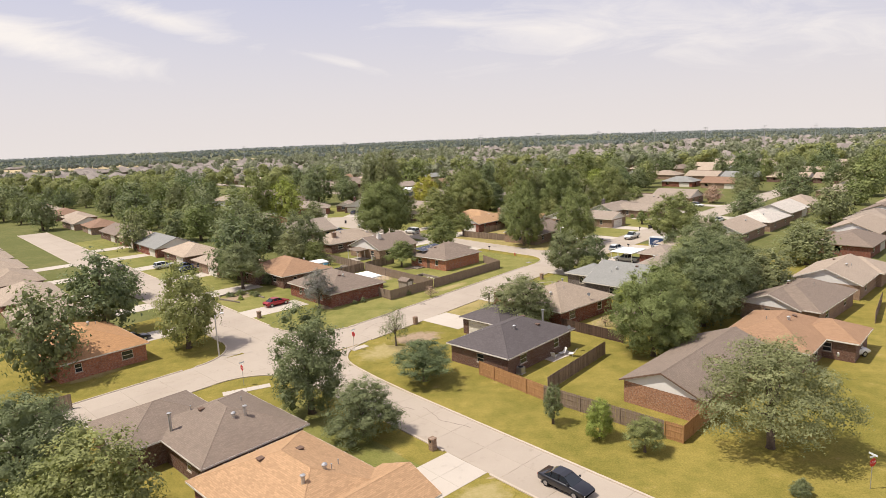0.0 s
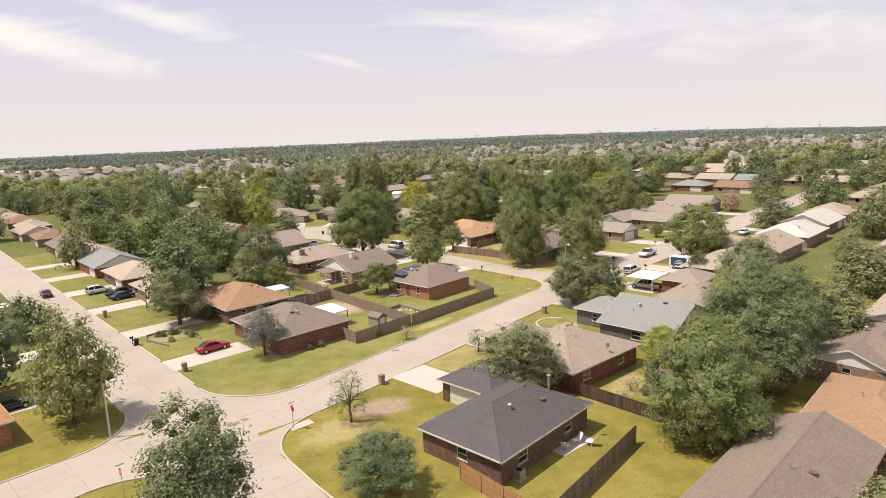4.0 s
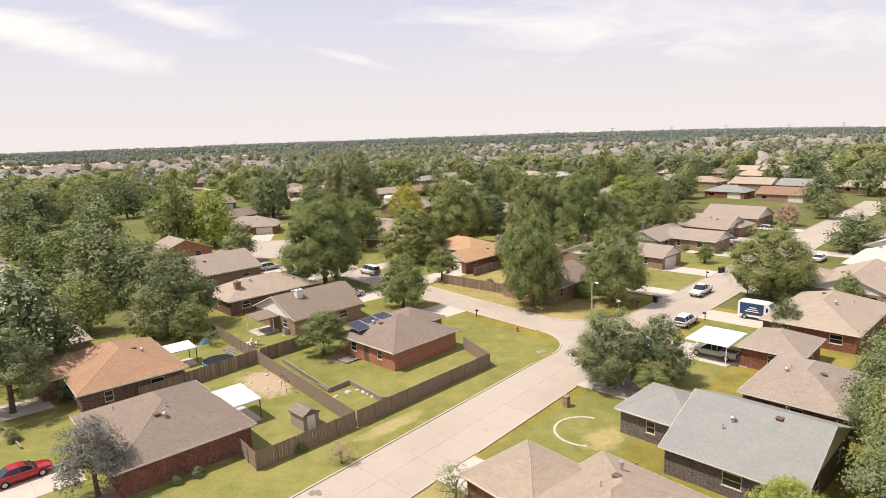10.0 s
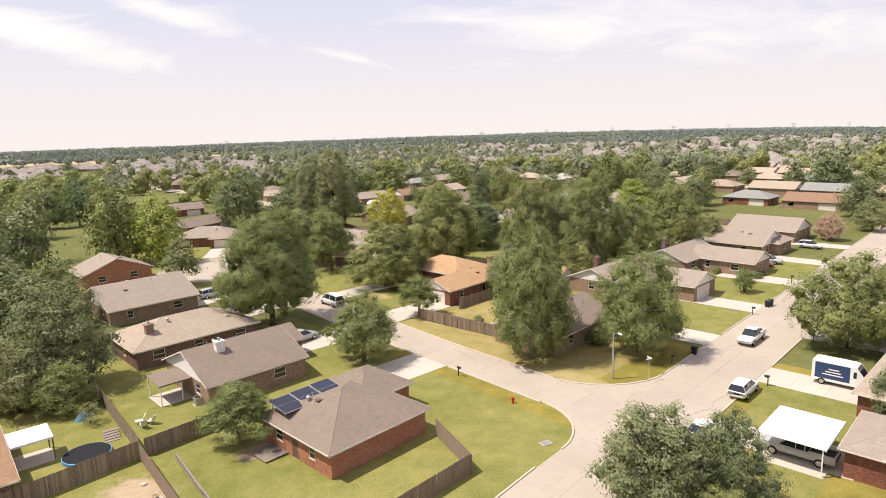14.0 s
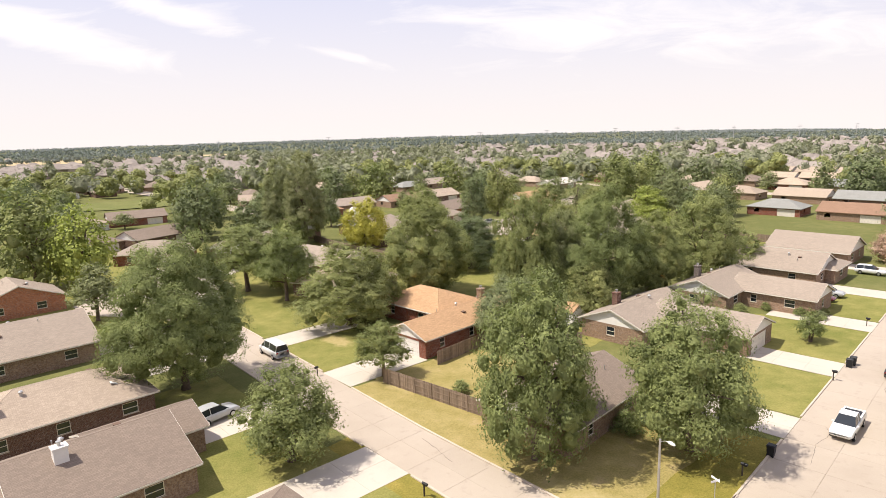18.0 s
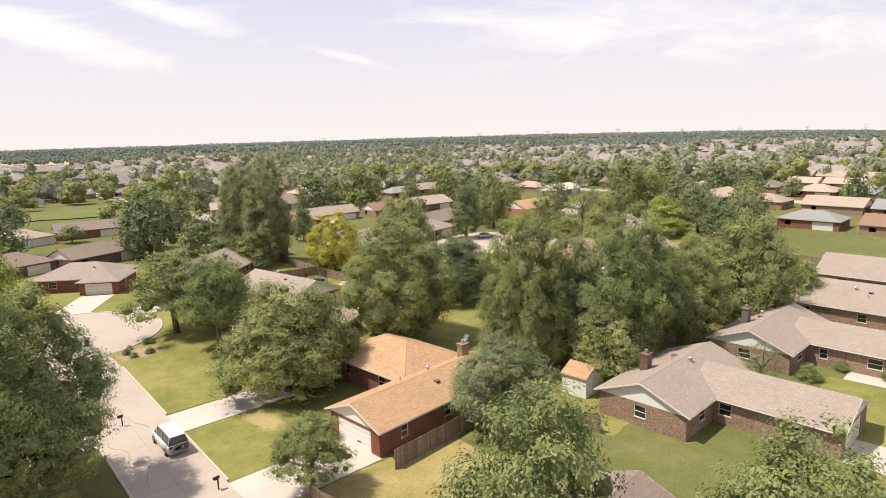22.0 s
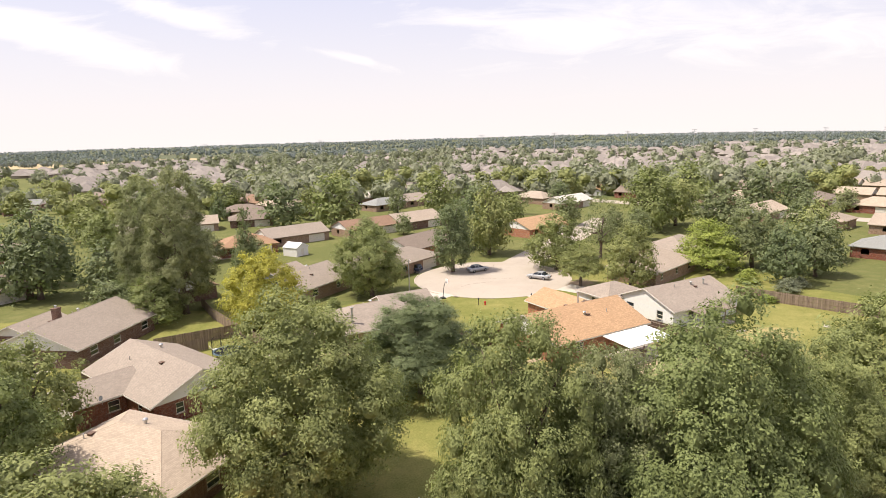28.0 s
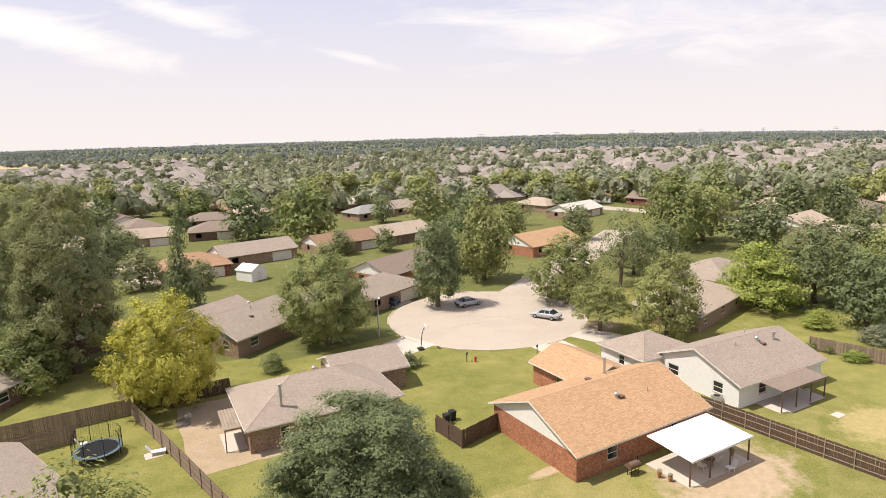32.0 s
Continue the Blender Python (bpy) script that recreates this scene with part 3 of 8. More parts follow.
def lawn(name, c, bearing, lx, ly, mat, label, z=0.02, wob=0.5):
    """A mown yard: a thin sheet with an uneven edge, over the ground."""
    poly = []
    for (x0, y0), (x1, y1) in (((-1, -1), (1, -1)), ((1, -1), (1, 1)), ((1, 1), (-1, 1)), ((-1, 1), (-1, -1))):
        for i in range(8):
            k = i / 8
            poly.append(((x0 + (x1 - x0) * k) * lx / 2 + random.uniform(-wob, wob) * 0.4, (y0 + (y1 - y0) * k) * ly / 2 + random.uniform(-wob, wob) * 0.4))
    ob = solid(name, Geo().prism(poly, -0.1, z), mat, label, "lawn", "structure")
    ob.matrix_basis = pose(c[0], c[1], 0, 0, 0, bearing)
    return ob

for a, ln in ((101.2, 12), (121.2, 13), (142.0, 13), (162.0, 13), (182.5, 13), (203, 13)):
    drive(AE, 1, a, 5.2, ln)
for a in (102.0, 122, 142, 163, 184):
    drive(AE, -1, a, 5.0, 12)
drive(AE, -1, 38.0, 5.2, 8)
for a, w, ln in ((70.2, 5.6, 8.5), (85.0, 5.0, 9.0), (109.5, 5.2, 9.0), (126.2, 4.4, 11.0), (142.5, 5.2, 12.0), (161, 5, 11), (181, 5, 11), (201, 5, 11)):
    drive(BD, 1, a, w, ln)
for a, ln in ((150.5, 9), (169.0, 14), (189.0, 14), (209.0, 14), (229, 14)):
    drive(BD, -1, a, 5.2, ln)
for a, w, ln in ((132.8, 6.0, 12.5), (150.5, 5.0, 15.0)):
    drive(CC, 1, a, w, ln)
for a, w, ln in ((114.0, 6.4, 9.0), (131.0, 5.2, 9.5), (153.0, 5.0, 9.0), (166.0, 5, 9)):
    drive(CC, -1, a, w, ln)
kr = [q for q in arcs.values()]
for q in kr:
    kerb_run([np.array(p) for p in q])
kerbs(BD, -1, sA + 13.6, sC - 11.9), kerbs(BD, -1, sC + 13.9, sA + 260), kerbs(BD, -1, sA - 75, sA - 11.8)
kerbs(BD, 1, sA + 11.8, sA + 260), kerbs(BD, 1, sA - 75, sA - 11.8)
kerbs(AE, 1, aA + 13.7, aA + 190), kerbs(AE, -1, aA + 11.9, aA + 190)
kerbs(AE, 1, aA - 110, aA - 11.9), kerbs(AE, -1, aA - 110, aA - 11.9)
kerbs(CC, 1, aC + 13.9, aC + 88), kerbs(CC, -1, aC + 11.9, aC + 88)


def bulb_kerb(c, r, a0, a1):
    kerb_run([(c[0] + (r + 0.1) * math.cos(radians(a)), c[1] + (r + 0.1) * math.sin(radians(a))) for a in np.linspace(a0, a1, max(3, int(abs(a1 - a0) / 8)))])


for a0, a1 in ((-20, 40), (70, 120), (150, 200)):
    bulb_kerb(CUL1, 13.5, a0, a1)
for a0, a1 in ((-120, -92), (-62, -48), (-15, 30), (95, 130), (165, 192), (214, 228)):
    bulb_kerb(CUL2, 15.5, a0, a1)


def flat_drive(x, y, bearing, ln, w, mat=None):
    return paved("driveway", "pale concrete driveway of jointed slabs", (x, y), bearing, ln, w, max(1, round(ln / 3.6)), 2, mat or DRIVE, 0.012)


flat_drive(20.6, 281.8, 228, 12, 6)
flat_drive(38.0, 279.2, -62, 9, 5.2)
flat_drive(43.2, 283.8, -42, 11, 5)
flat_drive(17.0, 300.5, 150, 9, 5)
flat_drive(-46.4, 234.5, 100, 13, 6)
flat_drive(-35.0, 234.5, 80, 13, 6)

# yards
def yard(st, a0, a1, n0, n1, mat, label):
    c = st.at((a0 + a1) / 2, (n0 + n1) / 2)
    return lawn("lawn", c, st.bearing, a1 - a0, abs(n1 - n0), mat, label)


lawn("lawn", (18, 84), 46.2, 150, 132, GRASS, "sun-dried verge grass round the junctions", z=0.009, wob=6)
lawn("lawn", (34, 258), 31, 112, 64, LAWN, "mown back lawns round the second turning head", z=0.009, wob=5)
lawn("lawn", (-32, 238), 7, 74, 70, LAWN, "mown lawns round the first turning head", z=0.011, wob=5)
LUSH, DRYL = "lush mown lawn round the house", "sun-dried yellowing lawn with bare patches"
yard(AE, aA + 3, aA + 66, 4.72, 72.3, LAWN, LUSH)
yard(AE, aA + 67, aA + 150, 4.72, 30, LAWN, LUSH)
yard(AE, 40, 62, -22, -6, LAWN, LUSH)
yard(BD, 73.2, 82.3, 4.75, 14, DRYLAWN, DRYL)
yard(BD, 87.7, 106.7, 4.75, 14, LAWN, LUSH)
yard(BD, 128.6, 139.7, 4.75, 14, LAWN, LUSH)
yard(BD, 112.3, 123.8, 4.75, 14, LAWN, LUSH)
yard(CC, 95, 129.5, 4.4, 24, DRYLAWN, DRYL)
yard(CC, 136, 147.8, 4.4, 17, LAWN, LUSH)
yard(CC, 153.2, 178, 4.4, 19, LAWN, LUSH)
yard(BD, 153.3, 166.2, -18, -4.75, LAWN, LUSH)
yard(BD, 171.8, 186.2, -20, -4.75, LAWN, LUSH)
yard(BD, 191.8, 206.2, -20, -4.75, LAWN, LUSH)
lawn("lawn", (27, 266.5), 31, 13, 14, LAWN, LUSH)
lawn("lawn", (48, 240), 31, 44, 26, WORNLAWN, "sunlit back lawn with bare sandy patches")
lawn("lawn", (2.5, 256), 28, 9, 16, DIRT, "bare reddish earth of a shaded back yard", z=0.026)
lawn("lawn", (-6, 249), 33, 20, 16, LAWN, LUSH)
lawn("lawn", (78, 283.5), 20, 20, 9, LAWN, "open green lawn behind the houses")
lawn("lawn", (28, 199), 46, 10, 22, LAWN, LUSH)

# cracks and tar stains on the streets
CRACK = plain_mat("crack_sealant", (0.23, 0.19, 0.155), 0.9, 4, 0.25)


def crack(x, y, bearing, ln, seed):
    far = np.array((x, y)) + unit(bearing) * ln
    inside = lambda p, gap: any(abs(st.n @ p - st.off - st.edge(st.along(*p), 0)) < st.edge(st.along(*p), 1) - st.edge(st.along(*p), 0) - gap for st in (BD, AE, CC))
    if not inside((x, y), 0.5) and math.hypot(x - CUL2[0], y - CUL2[1]) > 13:
        return
    if not inside(far, 0.3) and math.hypot(far[0] - CUL2[0], far[1] - CUL2[1]) > 14:
        return
    r = random.Random(seed)
    pts, p, b = [], np.array((x, y)), bearing
    n = int(ln / 0.5)
    for i in range(n):
        pts.append(p.copy())
        b += r.uniform(-22, 22)
        p = p + unit(b) * 0.5
        b += (bearing - b) * 0.3
    g = Geo()
    vs = []
    for i, q in enumerate(pts):
        w = 0.024 * r.uniform(0.4, 1.5) * (0.3 if i in (0, n - 1) else 1)
        nn = unit(bearing + 90) * w
        vs += [(*(q - nn), 0.036), (*(q + nn), 0.036), (*(q - nn), 0.046), (*(q + nn), 0.046)]
    fs = [f for i in range(n - 1) for f in ((4 * i + 2, 4 * i + 6, 4 * i + 7, 4 * i + 3), (4 * i, 4 * i + 4, 4 * i + 6, 4 * i + 2), (4 * i + 1, 4 * i + 3, 4 * i + 7, 4 * i + 5))]
    solid("road_crack", g.add(vs, fs), CRACK, "dark sealed crack in the concrete", "crack", "structure")


for k, (x, y, b, ln) in enumerate(((-19.5, 86.5, 100, 6), (-20.5, 87.5, 30, 4), (-21.5, 84.0, 70, 3.5), (-10.5, 103.0, -45, 7.5), (-3.4, 108.5, -40, 8.5), (8.0, 117.0, -50, 7), (4.6, 122.0, 46, 9), (10.0, 166.5, 60, 7), (3.5, 170.5, 20, 8), (14.0, 160.0, 130, 6), (8.6, 161.8, 170, 5), (-13, 192, 140, 8), (30.5, 138.0, 46, 8), (24.0, 286.0, 40, 9), (33.0, 298.0, 100, 8), (27.0, 293.0, -20, 10), (44.0, 158.0, 60, 9), (2.0, 59.0, 130, 8), (-32, 70, 60, 8), *((*BD.at(a, o), 46.2 + t, l) for a, o, t, l in ((58, 1.5, 8, 12), (97, -1.2, 60, 6), (121, 0.8, 0, 16), (131, -2.0, 100, 4), (163, 1.0, 12, 14), (188, -1.5, 80, 5))), *((*AE.at(a, o), 132 + t, l) for a, o, t, l in ((96, 0.4, -5, 14), (118, -1.8, 70, 4), (50, 1.2, 0, 12))), *((*CC.at(a, o), 132 + t, l) for a, o, t, l in ((104, -0.6, 4, 15), (128, 1.6, -80, 4), (140, 0.2, 0, 13))))):
    crack(x, y, b, ln, k)


def stain(x, y, r, seed):
    q = random.Random(seed)
    poly = [(x + r * q.uniform(0.45, 1.2) * math.cos(a), y + r * 0.8 * q.uniform(0.45, 1.2) * math.sin(a)) for a in np.linspace(0, 6.283, 17)[:-1]]
    solid("road_stain", Geo().prism(poly, 0.03, 0.0435), concrete_mat("stained_concrete", (0.27, 0.225, 0.18), 0.3), "brownish oil stain on the concrete", "stain", "structure")


stain(-20.2, 86.0, 1.0, 1), stain(-19.2, 87.0, 0.6, 2), stain(-4.0, 107.0, 0.7, 3)


# bare and dry patches in the yards
SAND, STRAW, EARTH = ((0.36, 0.265, 0.165), (0.46, 0.355, 0.235)), ((0.3, 0.25, 0.09), (0.42, 0.33, 0.16)), ((0.27, 0.19, 0.12), (0.4, 0.3, 0.2))
WORN = {(k, q): grass_mat("worn_" + k + "_" + w, *GRASSES[k], worn=q) for k in GRASSES for w, q in (("sand", SAND), ("straw", STRAW), ("earth", EARTH))}


def bare_patch(x, y, rx, ry, rot, soil, label, seed, ground_kind, z=0.034):
    q = random.Random(seed)
    poly = [(rx * 1.45 * q.uniform(0.92, 1.08) * math.cos(a), ry * 1.45 * q.uniform(0.92, 1.08) * math.sin(a)) for a in np.linspace(0, 2 * math.pi, 29)[:-1]]
    ob = solid("bare_patch", Geo().prism(poly, -0.05, z), WORN[(ground_kind, soil)], label, "ground patch", "structure")
    ob.matrix_basis = pose(x, y, 0, 0, 0, rot)


for k, (x, y, rx, ry, rot, soil, lb, under) in enumerate((
        (-14.9, 130.8, 4.3, 2.6, 130, SAND, "sandy bare bed inside the fence", "lush"), (3.6, 48.7, 1.5, 0.9, 40, SAND, "bare sandy patch in the verge", "verge"), (2.0, 46.4, 2.6, 1.6, 40, STRAW, "dry yellow grass beside the drive", "verge"),
        (8.0, 95.5, 4.6, 2.0, 46, STRAW, "dry straw-coloured grass", "verge"), (24.5, 91.5, 4.2, 2.2, 46, STRAW, "dry straw-coloured ground behind the house", "verge"), (-7.8, 84.0, 4.8, 2.6, 46, STRAW, "dry straw-coloured grass", "verge"), (-4.6, 88.6, 3.4, 2.2, 20, EARTH, "bare earth showing through the verge grass", "verge"),
        (48.0, 245.6, 6.4, 4.4, 31, SAND, "bare sandy ground beside the patio", "lush"), (33.6, 247.0, 2.6, 0.6, 31, SAND, "bare sandy ground along the wall", "lush"), (59.0, 262.0, 4.0, 2.0, 31, STRAW, "dry grass beside the porch", "lush"), (66.0, 254.0, 4.5, 3.0, 31, STRAW, "dry grass in the back lawn", "lush"),
        (46.0, 285.3, 4.4, 2.6, 40, EARTH, "bare earth under the spreading tree", "lush"),
        (30.0, 145.5, 4.6, 2.0, 46, STRAW, "dry grass at the street corner", "straw"), (24.6, 153.5, 4.0, 1.8, -48, STRAW, "dry grass along the fence", "straw"), (8.2, 177.0, 2.6, 1.2, -48, STRAW, "dry grass along the fence", "straw"), (-2.0, 193.5, 3.0, 1.4, -48, STRAW, "dry grass by the kerb", "lush"),
        (-47.5, 79.0, 3.6, 1.6, 46, STRAW, "dry patch in the front lawn", "verge"), (-25.5, 168.0, 2.0, 1.2, 0, SAND, "bare earth under the tree", "lush"), (1.2, 118.6, 4.0, 1.0, 46, STRAW, "dry grass along the fence", "lush"), (-40.5, 117.6, 2.6, 1.8, 40, EARTH, "mulched planting bed", "lush"), (-25.0, 214.5, 3.0, 2.2, 40, EARTH, "mulched planting bed round the shade tree", "lush"),
        (-20.9, 108.4, 2.2, 1.6, 40, EARTH, "bare earth round the foot of the silvery tree", "lush"), (-7.0, 138.8, 2.4, 1.4, 46, EARTH, "bare earth under the garden tree", "lush"), (22.0, 114.6, 2.6, 1.6, 46, STRAW, "worn grass in the front lawn", "lush"))):
    bare_patch(x, y, rx, ry, rot, soil, lb, k, under, 0.0206 + 0.0002 * k)


def pad(x, y, rot, lx, ly, label="pale concrete pad", n=1):
    root = thing("concrete_pad", pose(x, y, 0, 0, 0, rot), label, "slab", "", "structure")
    for i in range(n):
        part("slab", Geo().box(lx * i / n - lx / 2, -ly / 2, -0.05, lx * (i + 1) / n - lx / 2 - 0.03, ly / 2, 0.055), DRIVE, root)


pad(14.9, 78.3, 40, 4.6, 1.5, "cracked pale patio slabs behind the house", 3)
pad(-12.6, 85.1, 42, 2.6, 1.2, "short stub of pale pavement at the corner", 2)
pad(-24.6, 71.5, 24, 5.6, 1.2, "short stub of pale pavement at the corner", 4)
pad(60.0, 258.4, 29, 3.4, 2.2, "pale patio slab beside the porch")
pad(63.4, 256.0, 29, 1.3, 0.9, "pale stone slab in the dry lawn")
pad(-2.8, 251.0, 33, 1.8, 1.3, "pale concrete pad on the lawn")
pad(-18.2, 153.4, 44, 3.2, 5.0, "pale patio slab under the covered porch", 2)


# ---- houses ----
def sub(v, m):
    return m.inverted() @ Vector((*v, 0))


def wall_panel(g, x0, y0, x1, y1, z0, z1, holes, thick=0.2):
    """A wall from one corner to the next (outside on its right), with openings (from, to, sill, head) that go through it."""
    d = Vector((x1 - x0, y1 - y0, 0))
    ln = d.length
    m = Matrix.Translation((x0, y0, 0)) @ Matrix.Rotation(math.atan2(d.y, d.x), 4, "Z")
    at = 0.0
    for a, b, s, h in sorted(holes):
        g.box(at, 0, z0, a, thick, z1, m)
        g.box(a, 0, z0, b, thick, s, m)
        g.box(a, 0, h, b, thick, z1, m)
        at = b
    g.box(at, 0, z0, ln, thick, z1, m)
    return m


def hip_roof(lx, ly, z, pitch, over):
    """The shell of a hipped roof, its ridge along the longer side; returns its ridge lines too."""
    X, Y = lx / 2 + over, ly / 2 + over
    g, t = Geo(), 0.16
    if X >= Y:
        a, b = (X - Y, 0), (-(X - Y), 0)
        h = Y * pitch
    else:
        a, b = (0, Y - X), (0, -(Y - X))
        h = X * pitch
    r0, r1 = (*a, z + t + h), (*b, z + t + h)
    c = [(-X, -Y), (X, -Y), (X, Y), (-X, Y)]
    vs = [(*p, z) for p in c] + [(*p, z + t) for p in c] + [r0, r1]
    fs = [(3, 2, 1, 0), (0, 1, 5, 4), (1, 2, 6, 5), (2, 3, 7, 6), (3, 0, 4, 7)]
    if X >= Y:
        fs += [(4, 5, 8, 9), (5, 6, 8), (6, 7, 9, 8), (7, 4, 9)]
        hips = [(vs[5], r0), (vs[6], r0), (vs[7], r1), (vs[4], r1), (r0, r1)]
    else:
        fs += [(5, 6, 8, 9), (6, 7, 8), (7, 4, 9, 8), (4, 5, 9)]
        hips = [(vs[6], r0), (vs[7], r0), (vs[4], r1), (vs[5], r1), (r0, r1)]
    return g.add(vs, fs), hips, z + t + h


def gable_roof(lx, ly, z, pitch, over, axis):
    """Two slopes with thickness, the ridge along the axis (0: x, 1: y)."""
    L, W = (lx, ly) if axis == 0 else (ly, lx)
    X, Y, t = L / 2 + over * 0.8, W / 2 + over, 0.16
    h = Y * pitch
    sec = [(-Y, z), (0, z + h), (Y, z), (Y, z + t), (0, z + h + t), (-Y, z + t)]
    put = (lambda a, b, c: (a, b, c)) if axis == 0 else (lambda a, b, c: (-b, a, c))
    vs = [put(-X, y, q) for y, q in sec] + [put(X, y, q) for y, q in sec]
    fs = [(0, 1, 4, 5), (1, 2, 3, 4), (11, 10, 7, 6), (10, 9, 8, 7)]
    fs += [(i, i + 6, (i + 1) % 6 + 6, (i + 1) % 6) for i in range(6)]
    fs = [tuple(reversed(q)) if i < 4 else tuple(reversed(q)) for i, q in enumerate(fs)]
    return Geo().add(vs, fs), [(put(-X, 0, z + h + t), put(X, 0, z + h + t))], z + h + t


def gable_wall(lx, ly, z, pitch, over, axis, end, thick=0.18):
    L, W = (lx, ly) if axis == 0 else (ly, lx)
    y, x = W / 2, end * (L / 2)
    h = (W / 2 + over) * pitch - 0.02
    lo = over * pitch - 0.02
    x0, x1 = (x - thick, x) if end > 0 else (x, x + thick)
    put = (lambda a, b, c: (a, b, c)) if axis == 0 else (lambda a, b, c: (-b, a, c))
    sec = [(-y, z), (y, z), (y, z + lo), (0, z + h), (-y, z + lo)]
    vs = [put(x0, b, c) for b, c in sec] + [put(x1, b, c) for b, c in sec]
    fs = [(4, 3, 2, 1, 0), (5, 6, 7, 8, 9)] + [(i, (i + 1) % 5, (i + 1) % 5 + 5, i + 5) for i in range(5)]
    return Geo().add(vs, fs)


WIN = {}


def window_set(w, h):
    """Shared meshes for a window of that size, standing in the xz plane, its outside towards -y."""
    key = (round(w, 2), round(h, 2))
    if key not in WIN:
        f, b = Geo(), 0.06
        for x0, x1, z0, z1 in ((0, w, 0, b), (0, w, h - b, h), (0, b, b, h - b), (w - b, w, b, h - b), (b, w - b, h / 2 - b / 2, h / 2 + b / 2)):
            f.box(x0, 0.03, z0, x1, 0.11, z1)
        p = Geo().box(b, 0.06, b, w - b, 0.075, h - b)
        s = Geo().box(-0.06, -0.05, -0.07, w + 0.06, 0.1, -0.003)
        WIN[key] = (f.mesh("window_frame", TRIM), p.mesh("pane", GLASS), s.mesh("window_sill", KERB))
    return WIN[key]


def add_window(parent, m, a, sill, w, h):
    f, p, s = window_set(w, h)
    win = part("window", f, TRIM, parent, at=m @ pose(a, 0, sill))
    part("pane", p, GLASS, win)
    part("sill", s, KERB, win)


def garage_door(parent, m, a, w, h, mat):
    d = Geo()
    for i in range(4):
        d.box(0.02, 0.06, 0.02 + i * h / 4, w - 0.02, 0.1, (i + 1) * h / 4 - 0.015)
        for j in range(4):
            d.box(0.02 + (j + 0.12) * w / 4, 0.045, 0.1 + i * h / 4, (j + 0.88) * w / 4, 0.06, (i + 1) * h / 4 - 0.1)
    part("garage_door", d, mat, parent, "panelled garage door", at=m @ pose(a, 0, 0))


def front_door(parent, m, a, mat):
    d = Geo().box(0.03, 0.05, 0.03, 0.92, 0.1, 2.05)
    for x0, x1, z0, z1 in ((0.14, 0.44, 0.2, 0.95), (0.52, 0.82, 0.2, 0.95), (0.14, 0.44, 1.1, 1.9), (0.52, 0.82, 1.1, 1.9)):
        d.box(x0, 0.035, z0, x1, 0.05, z1)
    door = part("door", d, mat, parent, at=m @ pose(a, 0, 0))
    part("door_handle", Geo().tube([((0.84, 0.0, 1.0), 0.03), ((0.84, 0.05, 1.0), 0.03)], 6), METAL, door)


def cap_strip(g, p, q, w=0.16, t=0.03):
    p, q = Vector(p), Vector(q)
    d = (q - p).normalized()
    s = d.cross(Vector((0, 0, 1))).normalized() * w
    up = Vector((0, 0, t))
    dn = Vector((0, 0, -0.07))
    vs = [p - s + dn, p + up, p + s + dn, q - s + dn, q + up, q + s + dn]
    return g.add(vs, [(0, 1, 4, 3), (1, 2, 5, 4), (2, 1, 0), (3, 4, 5)])


